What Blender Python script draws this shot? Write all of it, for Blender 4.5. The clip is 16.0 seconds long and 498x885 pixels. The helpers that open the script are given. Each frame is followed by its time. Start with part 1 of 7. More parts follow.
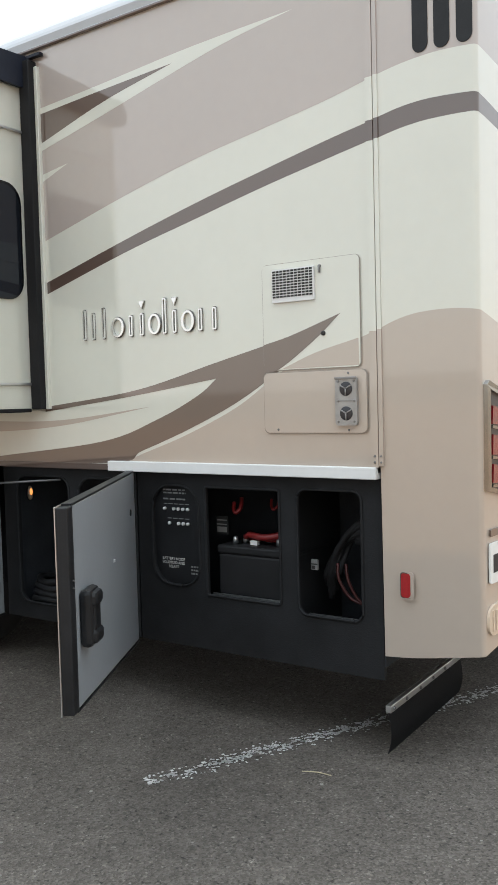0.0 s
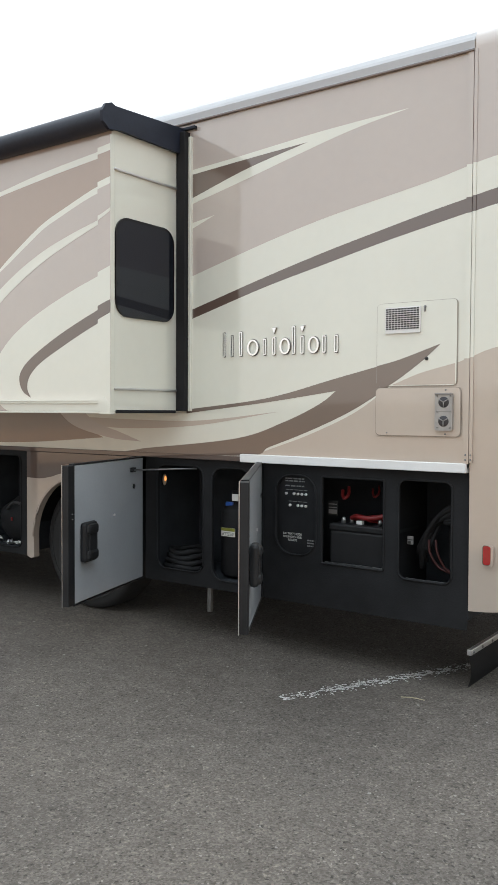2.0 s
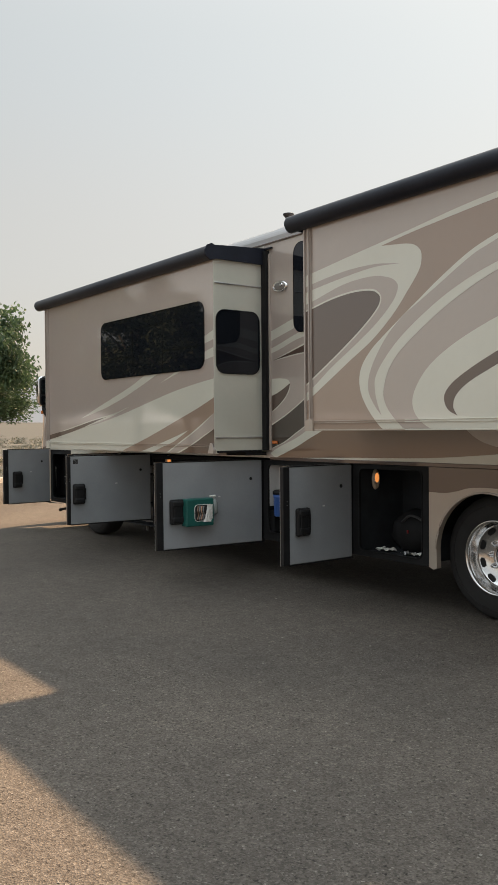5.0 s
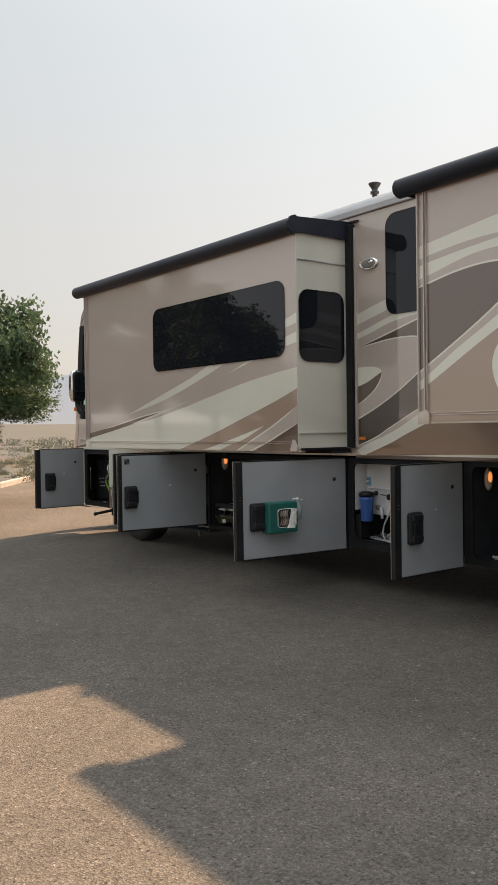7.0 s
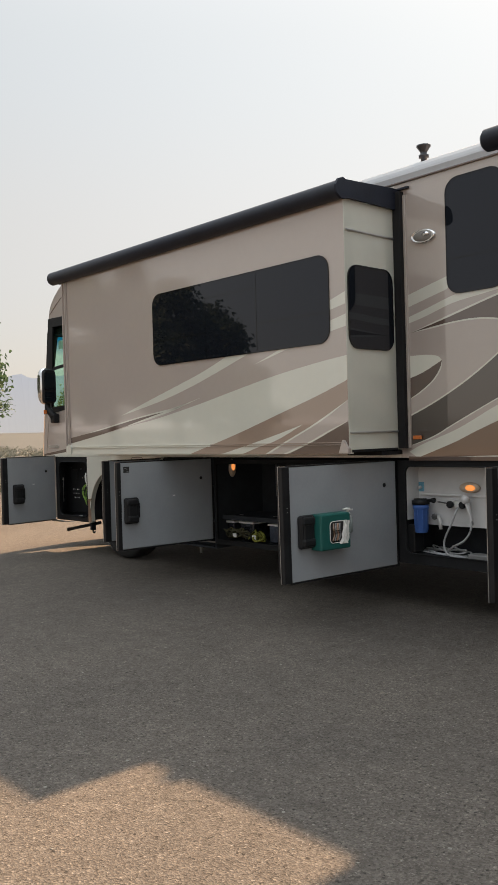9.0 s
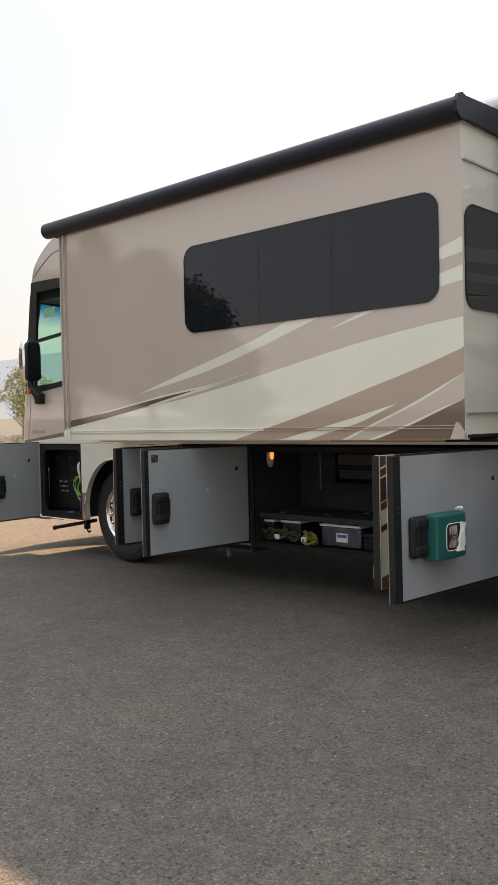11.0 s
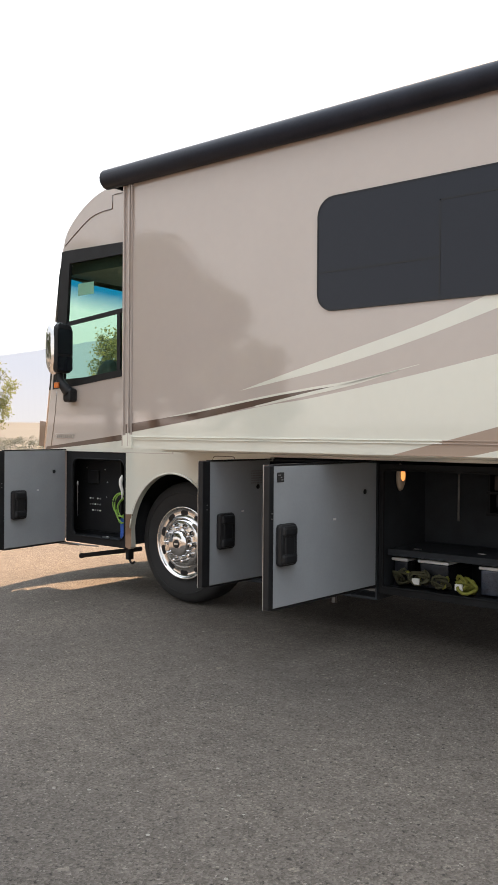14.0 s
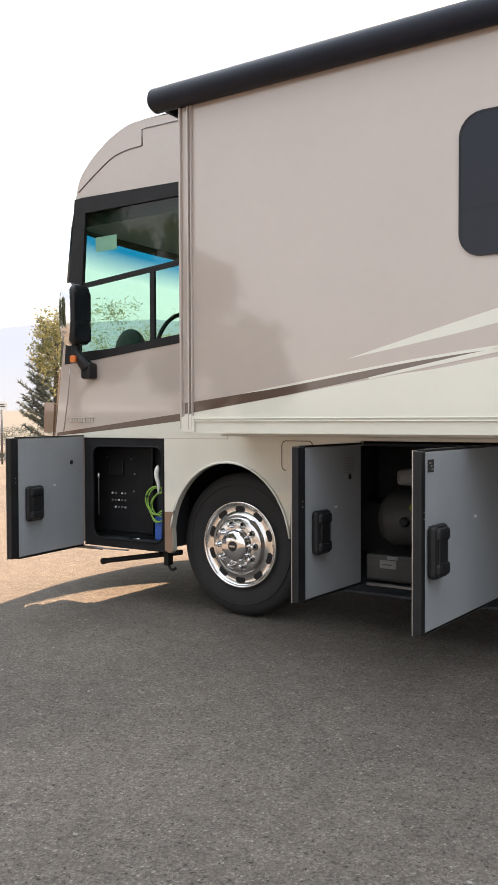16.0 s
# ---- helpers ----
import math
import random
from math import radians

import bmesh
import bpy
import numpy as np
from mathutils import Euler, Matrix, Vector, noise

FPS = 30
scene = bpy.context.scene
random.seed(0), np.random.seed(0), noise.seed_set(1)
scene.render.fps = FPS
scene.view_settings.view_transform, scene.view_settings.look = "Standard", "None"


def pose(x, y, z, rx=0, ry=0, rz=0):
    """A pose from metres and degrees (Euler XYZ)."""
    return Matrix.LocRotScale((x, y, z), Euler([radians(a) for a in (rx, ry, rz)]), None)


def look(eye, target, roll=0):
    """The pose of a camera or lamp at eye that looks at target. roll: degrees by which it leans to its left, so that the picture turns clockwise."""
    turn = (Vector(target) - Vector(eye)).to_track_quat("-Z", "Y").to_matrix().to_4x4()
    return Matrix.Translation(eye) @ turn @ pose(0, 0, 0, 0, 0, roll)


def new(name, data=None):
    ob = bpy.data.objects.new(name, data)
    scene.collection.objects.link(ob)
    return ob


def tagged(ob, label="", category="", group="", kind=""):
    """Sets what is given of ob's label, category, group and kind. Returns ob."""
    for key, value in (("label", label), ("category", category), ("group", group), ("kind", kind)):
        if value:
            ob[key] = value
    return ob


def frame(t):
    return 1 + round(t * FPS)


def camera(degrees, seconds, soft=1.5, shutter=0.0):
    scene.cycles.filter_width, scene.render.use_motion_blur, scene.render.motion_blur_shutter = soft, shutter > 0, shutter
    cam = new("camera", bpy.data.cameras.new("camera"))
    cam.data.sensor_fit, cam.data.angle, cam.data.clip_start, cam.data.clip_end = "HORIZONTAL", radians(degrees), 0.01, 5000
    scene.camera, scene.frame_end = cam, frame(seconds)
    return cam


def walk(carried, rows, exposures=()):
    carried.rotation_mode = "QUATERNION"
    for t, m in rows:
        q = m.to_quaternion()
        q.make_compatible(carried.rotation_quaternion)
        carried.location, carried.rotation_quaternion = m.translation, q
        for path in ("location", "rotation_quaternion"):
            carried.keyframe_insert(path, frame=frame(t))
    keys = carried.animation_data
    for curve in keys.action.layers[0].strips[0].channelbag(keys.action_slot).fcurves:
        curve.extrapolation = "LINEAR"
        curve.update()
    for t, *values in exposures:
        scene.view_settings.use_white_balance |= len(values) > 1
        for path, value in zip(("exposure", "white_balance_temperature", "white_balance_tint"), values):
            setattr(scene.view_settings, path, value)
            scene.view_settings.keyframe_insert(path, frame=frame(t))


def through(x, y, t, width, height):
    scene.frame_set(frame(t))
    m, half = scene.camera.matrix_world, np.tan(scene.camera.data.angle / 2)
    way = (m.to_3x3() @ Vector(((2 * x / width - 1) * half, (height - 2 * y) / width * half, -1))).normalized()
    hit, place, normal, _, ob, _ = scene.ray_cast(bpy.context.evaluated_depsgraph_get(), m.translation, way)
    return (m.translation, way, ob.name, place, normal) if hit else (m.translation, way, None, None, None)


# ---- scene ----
cam = camera(33.2, 16.0)
METRES, EYE, TILT, LEAN, TURN = 10.345, 1.5, 0.0, 0.0, 33.8
ROWS = [
    (0.0, 0.0, 0.0, 0.0, -0.08, -2.92, 1.5),
    (0.5, -0.0094, -0.0255, -0.0015, 1.37, -2.76, 0.79),
    (1.0, -0.0227, -0.0511, 0.0002, 1.45, -2.17, 0.79),
    (1.5, -0.0342, -0.0731, -0.0005, 0.68, -1.95, 0.64),
    (2.0, -0.0444, -0.0991, -0.0014, 2.13, -2.19, -0.31),
    (2.5, -0.0606, -0.119, -0.0015, 4.38, -2.14, 0.31),
    (3.0, -0.0758, -0.1364, -0.0007, 6.55, -1.69, 0.37),
    (3.5, -0.0884, -0.1509, -0.0032, 9.31, -2.06, -0.02),
    (4.0, -0.1084, -0.1603, -0.0008, 12.25, -2.08, 1.06),
    (4.5, -0.1277, -0.1585, -0.0012, 16.49, -1.58, 1.51),
    (5.0, -0.1423, -0.1431, -0.0015, 19.9, -0.95, 0.49),
    (7.5, -0.2751, -0.0732, -0.0059, 19.02, -0.89, 0.74),
    (8.0, -0.3017, -0.0542, -0.0047, 18.09, -0.27, 0.3),
    (8.5, -0.3357, -0.0367, -0.0065, 15.46, -0.04, 1.14),
    (9.0, -0.3637, -0.0151, -0.0087, 13.94, -0.58, 1.62),
    (9.5, -0.3897, 0.0101, -0.008, 13.19, -0.66, 0.92),
    (10.0, -0.4242, 0.0357, -0.0095, 12.4, -0.93, 1.11),
    (12.5, -0.5586, 0.1574, -0.013, 5.07, -1.61, 0.88),
    (13.0, -0.583, 0.1783, -0.0132, 5.37, -1.55, 1.23),
    (13.5, -0.6029, 0.2043, -0.0129, 6.24, -0.66, -0.07),
    (14.0, -0.6296, 0.2273, -0.0136, 4.68, -0.64, -0.44),
    (14.5, -0.6527, 0.2514, -0.0146, 3.4, -0.72, -0.59),
    (15.0, -0.6783, 0.2784, -0.0147, 1.73, -0.47, -0.47),
    (15.5, -0.7068, 0.3015, -0.0149, -0.12, -0.84, -0.0),
    (16.0, -0.7295, 0.3248, -0.0171, -0.5, -1.62, 0.23),
]
# how the clip's camera opens up and closes down on the way
EXPOSURES = [(0.0, 2.22, 6130, 5), (0.7, 2.36, 6150, 5), (1.4, 2.3, 6200, 6), (2.0, 2.26, 6220, 6), (3.5, 2.15, 6300, 8), (4.2, 1.95, 6430, 9), (4.6, 1.72, 6520, 8), (5.0, 1.4, 6560, 6), (7.5, 1.53, 6560, 8), (9.0, 1.5, 6540, 8), (10.2, 1.66, 6560, 8), (12.5, 2.25, 6470, 8), (13.0, 2.36, 6440, 9), (14.0, 2.18, 6440, 10), (15.0, 2.17, 6400, 10), (16.0, 2.33, 6350, 10)]
walk(cam, [(t, pose(0, 0, EYE, TILT, LEAN, TURN) @ pose(METRES * x, METRES * y, METRES * z, 90 + pitch, roll, yaw)) for t, x, y, z, yaw, pitch, roll in ROWS], EXPOSURES)

# ---- light: hazy late-morning sun from behind the coach, pale smoky sky ----
SUN_FROM = Vector((-1.03, 3.105, 3.27)).normalized()
world = bpy.data.worlds.new("hazy_sky")
scene.world = world
world.use_nodes = True
wn = world.node_tree.nodes
sky = wn.new("ShaderNodeTexSky")
sky.sky_type = "NISHITA"
sky.sun_disc = False
sky.sun_elevation = math.asin(SUN_FROM.z)
sky.sun_rotation = math.atan2(SUN_FROM.x, SUN_FROM.y)
sky.air_density, sky.dust_density, sky.ozone_density = 1.0, 2.5, 1.0
wn["Background"].inputs["Strength"].default_value = 0.008
world.node_tree.links.new(sky.outputs["Color"], wn["Background"].inputs["Color"])
# wildfire haze added as fill: pale veil brightened overhead, dull and warm towards the horizon
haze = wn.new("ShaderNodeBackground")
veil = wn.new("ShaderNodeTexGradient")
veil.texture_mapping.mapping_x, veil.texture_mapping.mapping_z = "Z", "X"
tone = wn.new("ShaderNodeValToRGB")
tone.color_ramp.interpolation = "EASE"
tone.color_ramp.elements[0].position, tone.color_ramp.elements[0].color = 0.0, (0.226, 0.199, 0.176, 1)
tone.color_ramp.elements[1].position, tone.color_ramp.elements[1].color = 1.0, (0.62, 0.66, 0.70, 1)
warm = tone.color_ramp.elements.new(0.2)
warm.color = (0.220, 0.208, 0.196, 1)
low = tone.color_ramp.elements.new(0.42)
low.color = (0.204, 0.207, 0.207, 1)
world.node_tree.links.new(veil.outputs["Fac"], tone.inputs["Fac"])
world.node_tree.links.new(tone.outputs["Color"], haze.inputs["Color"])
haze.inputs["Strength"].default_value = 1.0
# bright aureole of the haze round the sun
glow, halo, glare = wn.new("ShaderNodeTexGradient"), wn.new("ShaderNodeValToRGB"), wn.new("ShaderNodeBackground")
glow.texture_mapping.rotation = SUN_FROM.rotation_difference(Vector((1, 0, 0))).to_euler()
halo.color_ramp.interpolation = "EASE"
halo.color_ramp.elements[0].position, halo.color_ramp.elements[0].color = 0.5, (0, 0, 0, 1)
halo.color_ramp.elements[1].position, halo.color_ramp.elements[1].color = 1.0, (0.05, 0.051, 0.051, 1)
world.node_tree.links.new(glow.outputs["Fac"], halo.inputs["Fac"])
world.node_tree.links.new(halo.outputs["Color"], glare.inputs["Color"])
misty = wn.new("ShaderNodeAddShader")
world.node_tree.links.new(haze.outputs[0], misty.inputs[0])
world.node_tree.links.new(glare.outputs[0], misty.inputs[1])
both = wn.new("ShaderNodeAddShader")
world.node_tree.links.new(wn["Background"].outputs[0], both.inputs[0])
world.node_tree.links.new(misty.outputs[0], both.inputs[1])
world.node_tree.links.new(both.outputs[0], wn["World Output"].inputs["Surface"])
sun_data = bpy.data.lights.new("sun", "SUN")
sun_data.energy, sun_data.angle, sun_data.color = 4.1, radians(0.9), (1.0, 0.675, 0.42)
sun = new("sun", sun_data)
sun.matrix_world = look(SUN_FROM * 40, (0, 0, 0))


# ---- materials ----
def material(name, color, rough=0.5, metal=0.0, coat=0.0, vary=0.0, scale=8.0, bump=0.0, bscale=60.0, second=None, emit=None, coatrough=0.04, spec=0.5):
    """A principled material whose colour drifts at two scales, with a fine relief."""
    m = bpy.data.materials.new(name)
    m.use_nodes = True
    nt = m.node_tree
    b = nt.nodes["Principled BSDF"]
    b.inputs["Base Color"].default_value = (*color, 1)
    b.inputs["Roughness"].default_value = rough
    b.inputs["Metallic"].default_value = metal
    b.inputs["Coat Weight"].default_value = coat
    b.inputs["Coat Roughness"].default_value = coatrough
    b.inputs["Specular IOR Level"].default_value = spec
    if emit:
        b.inputs["Emission Color"].default_value = (*emit[:3], 1)
        b.inputs["Emission Strength"].default_value = emit[3]
    tc = nt.nodes.new("ShaderNodeTexCoord")
    if vary:
        n1 = nt.nodes.new("ShaderNodeTexNoise")
        n1.inputs["Scale"].default_value, n1.inputs["Detail"].default_value = scale, 6
        n2 = nt.nodes.new("ShaderNodeTexNoise")
        n2.inputs["Scale"].default_value, n2.inputs["Detail"].default_value = scale * 14, 3
        nt.links.new(tc.outputs["Object"], n1.inputs["Vector"])
        nt.links.new(tc.outputs["Object"], n2.inputs["Vector"])
        add = nt.nodes.new("ShaderNodeMath")
        add.operation = "MULTIPLY_ADD"
        add.inputs[1].default_value = 0.35
        nt.links.new(n2.outputs["Fac"], add.inputs[0])
        nt.links.new(n1.outputs["Fac"], add.inputs[2])
        ramp = nt.nodes.new("ShaderNodeValToRGB")
        ramp.color_ramp.elements[0].position, ramp.color_ramp.elements[1].position = 0.45, 0.9
        lo = second or tuple(c * (1 - vary) for c in color)
        hi = color if second else tuple(min(1, c * (1 + vary)) for c in color)
        ramp.color_ramp.elements[0].color, ramp.color_ramp.elements[1].color = (*lo, 1), (*hi, 1)
        nt.links.new(add.outputs[0], ramp.inputs["Fac"])
        nt.links.new(ramp.outputs["Color"], b.inputs["Base Color"])
        rr = nt.nodes.new("ShaderNodeMapRange")
        rr.inputs["To Min"].default_value, rr.inputs["To Max"].default_value = rough * 0.85, min(1, rough * 1.15)
        nt.links.new(n1.outputs["Fac"], rr.inputs["Value"])
        nt.links.new(rr.outputs["Result"], b.inputs["Roughness"])
    if bump:
        n3 = nt.nodes.new("ShaderNodeTexNoise")
        n3.inputs["Scale"].default_value, n3.inputs["Detail"].default_value = bscale, 4
        nt.links.new(tc.outputs["Object"], n3.inputs["Vector"])
        bp = nt.nodes.new("ShaderNodeBump")
        bp.inputs["Strength"].default_value, bp.inputs["Distance"].default_value = bump, 0.01
        nt.links.new(n3.outputs["Fac"], bp.inputs["Height"])
        nt.links.new(bp.outputs["Normal"], b.inputs["Normal"])
    return m


def paint(name, color):
    """Glossy coach paint under clear coat, a little dusty and not perfectly flat."""
    m = material(name, color, 0.42, 0.0, 1.0, 0.03, 1.3, 0.014, 3.0, coatrough=0.05)
    m.node_tree.nodes["Principled BSDF"].inputs["Coat IOR"].default_value = 1.9
    return m


CREAM = paint("cream_paint", (0.665, 0.665, 0.585))
TAN = paint("tan_paint", (0.455, 0.385, 0.322))
GREIGE = paint("greige_paint", (0.445, 0.386, 0.347))
GREIGE_DARK = paint("greige_dark_paint", (0.25, 0.215, 0.18))
BROWN = paint("brown_paint", (0.188, 0.113, 0.071))
DARK_BROWN = paint("dark_brown_paint", (0.118, 0.078, 0.058))
TAUPE = paint("taupe_paint", (0.325, 0.238, 0.182))
UMBER = paint("umber_paint", (0.082, 0.048, 0.034))
ESPRESSO = paint("espresso_paint", (0.036, 0.024, 0.018))
WHITE_TRIM = material("white_trim", (0.72, 0.72, 0.71), 0.35, vary=0.04, scale=3)
BLACK = material("black_plastic", (0.015, 0.0155, 0.017), 0.45, vary=0.25, scale=9, bump=0.06, bscale=120, spec=0.28)
RUBBER = material("black_rubber", (0.014, 0.014, 0.015), 0.7, vary=0.25, scale=7, bump=0.08, bscale=90, spec=0.25)
BAY = material("bay_lining", (0.0165, 0.017, 0.0183), 0.75, vary=0.3, scale=6, bump=0.15, bscale=180, spec=0.2)
# tone lifted above the lining to offset the deep shade inside the bays
BAY_CARPET = material("lifted_bay_carpet", (0.040, 0.044, 0.050), 0.95, vary=0.18, scale=7, bump=0.3, bscale=260, spec=0.15)
TYRE = material("tyre_rubber", (0.0185, 0.0182, 0.0185), 0.8, vary=0.3, scale=10, bump=0.15, bscale=70)
VINYL = material("awning_vinyl", (0.015, 0.018, 0.029), 0.45, vary=0.25, scale=5, bump=0.06, bscale=30, spec=0.22)
DOOR_GREY = material("door_grey", (0.32, 0.34, 0.36), 0.42, coat=0.35, coatrough=0.12, vary=0.06, scale=4, bump=0.02, bscale=60)
ALU = material("aluminium", (0.62, 0.62, 0.62), 0.3, 0.9, vary=0.08, scale=12)
CHROME = material("polished_chrome", (0.83, 0.83, 0.84), 0.07, 1.0, vary=0.03, scale=6)
DARK_CHROME = material("smoked_chrome", (0.33, 0.32, 0.30), 0.12, 1.0, vary=0.06, scale=8)
RIM = material("polished_rim", (0.78, 0.78, 0.78), 0.14, 1.0, vary=0.06, scale=9)
VENT_GREY = material("vent_grey", (0.25, 0.24, 0.23), 0.45, 0.3, vary=0.1, scale=20)
VENT_METAL = material("weathered_vent_metal", (0.36, 0.35, 0.335), 0.42, 0.45, vary=0.14, scale=26)
VENT_DARK = material("dark_flue_metal", (0.06, 0.06, 0.065), 0.3, 0.6, vary=0.15, scale=20)
STEEL = material("dull_steel", (0.2, 0.2, 0.2), 0.45, 0.8, vary=0.2, scale=9)
GLASS_DARK = material("dark_glass", (0.009, 0.011, 0.015), 0.02, 0.0, 0.0, spec=0.46)
WINDOW_BLACK = material("window_edge_black", (0.004, 0.0045, 0.006), 0.08, vary=0.1, scale=9, spec=0.46)
GLASS_DARK.node_tree.nodes["Principled BSDF"].inputs["Specular Tint"].default_value = (0.86, 0.89, 1.0, 1)
RED_LENS = material("red_lens", (0.33, 0.010, 0.014), 0.15, 0.0, 0.8, vary=0.15, scale=60)
TAIL_RED = material("tail_red_lens", (0.19, 0.008, 0.013), 0.15, 0.0, 0.7, vary=0.2, scale=60)
AMBER_LENS = material("amber_lens", (0.6, 0.16, 0.03), 0.2, 0.0, 0.6, vary=0.1, scale=60)
LAMP_GLOW = material("lamp_glow", (0.6, 0.22, 0.05), 0.4, emit=(1.0, 0.34, 0.09, 0.30))
# bright warm base imitates a lens lit by its bulb
LAMP_LENS = material("lamp_lens", (0.62, 0.50, 0.38), 0.3, coat=0.4, vary=0.1, scale=30)
WHITE_PLASTIC = material("white_plastic", (0.66, 0.66, 0.66), 0.4, vary=0.06, scale=9)
BLUE_PLASTIC = material("blue_plastic", (0.03, 0.1, 0.4), 0.35, coat=0.2, vary=0.1, scale=9)
GREEN_BOX = material("green_card", (0.012, 0.11, 0.095), 0.5, vary=0.1, scale=9)
RED_CABLE = material("red_cable", (0.20, 0.012, 0.012), 0.45, vary=0.15, scale=20)
HOSE_DARK = material("dark_hose", (0.036, 0.036, 0.038), 0.55, vary=0.2, scale=20)
ROOF_GREY = material("roof_grey", (0.40, 0.40, 0.41), 0.4, vary=0.05, scale=3)
HOSE_GREY = material("hose_grey", (0.22, 0.22, 0.22), 0.5, vary=0.15, scale=20)
YELLOW = material("yellow_fabric", (0.21, 0.21, 0.03), 0.7, vary=0.2, scale=30)
LIME = material("lime_cable", (0.24, 0.42, 0.07), 0.45, vary=0.1, scale=20)
PAPER = material("paper_label", (0.75, 0.75, 0.72), 0.6, vary=0.04, scale=30)
INK = material("dark_ink", (0.02, 0.02, 0.02), 0.6)
SEAT = material("grey_upholstery", (0.12, 0.12, 0.12), 0.85, vary=0.2, scale=20, bump=0.2, bscale=200)
PALE_HOSE = material("pale_vinyl_hose", (0.44, 0.45, 0.46), 0.4, vary=0.1, scale=20)
CLEAR_BIN = material("clear_bin_plastic", (0.02, 0.022, 0.028), 0.25, coat=0.3, vary=0.2, scale=10)
OLIVE = material("olive_cloth", (0.06, 0.057, 0.028), 0.8, vary=0.3, scale=20)
COMPOSITE = material("grey_composite", (0.016, 0.016, 0.017), 0.55, vary=0.2, scale=9, spec=0.3)


def glass(name, tint, gloss=0.08):
    """Thin pane: lets light through, tinted, and reflects with Fresnel."""
    m = bpy.data.materials.new(name)
    m.use_nodes = True
    nt = m.node_tree
    nt.nodes.remove(nt.nodes["Principled BSDF"])
    tr = nt.nodes.new("ShaderNodeBsdfTransparent")
    tr.inputs["Color"].default_value = (*tint, 1)
    gl = nt.nodes.new("ShaderNodeBsdfGlossy")
    gl.inputs["Roughness"].default_value = 0.02
    mix = nt.nodes.new("ShaderNodeMixShader")
    mix.inputs["Fac"].default_value = gloss
    nt.links.new(tr.outputs[0], mix.inputs[1])
    nt.links.new(gl.outputs[0], mix.inputs[2])
    nt.links.new(mix.outputs[0], nt.nodes["Material Output"].inputs["Surface"])
    return m


GLASS_CAB = glass("cab_glass", (0.50, 0.73, 0.62), 0.06)
GLASS_SHIELD = glass("windshield_glass", (0.86, 0.94, 0.91), 0.03)
# the windshield's blue shade band fades downwards from its top edge
_nt = GLASS_SHIELD.node_tree
_tc, _sep, _mr, _cr = _nt.nodes.new("ShaderNodeTexCoord"), _nt.nodes.new("ShaderNodeSeparateXYZ"), _nt.nodes.new("ShaderNodeMapRange"), _nt.nodes.new("ShaderNodeValToRGB")
_mr.inputs["From Min"].default_value, _mr.inputs["From Max"].default_value = 2.50, 2.70
_cr.color_ramp.elements[0].color, _cr.color_ramp.elements[1].color = (0.86, 0.95, 0.90, 1), (0.01, 0.24, 0.50, 1)
_nt.links.new(_tc.outputs["Object"], _sep.inputs[0])
_nt.links.new(_sep.outputs["Z"], _mr.inputs["Value"])
_nt.links.new(_mr.outputs["Result"], _cr.inputs["Fac"])
_nt.links.new(_cr.outputs["Color"], _nt.nodes["Transparent BSDF"].inputs["Color"])


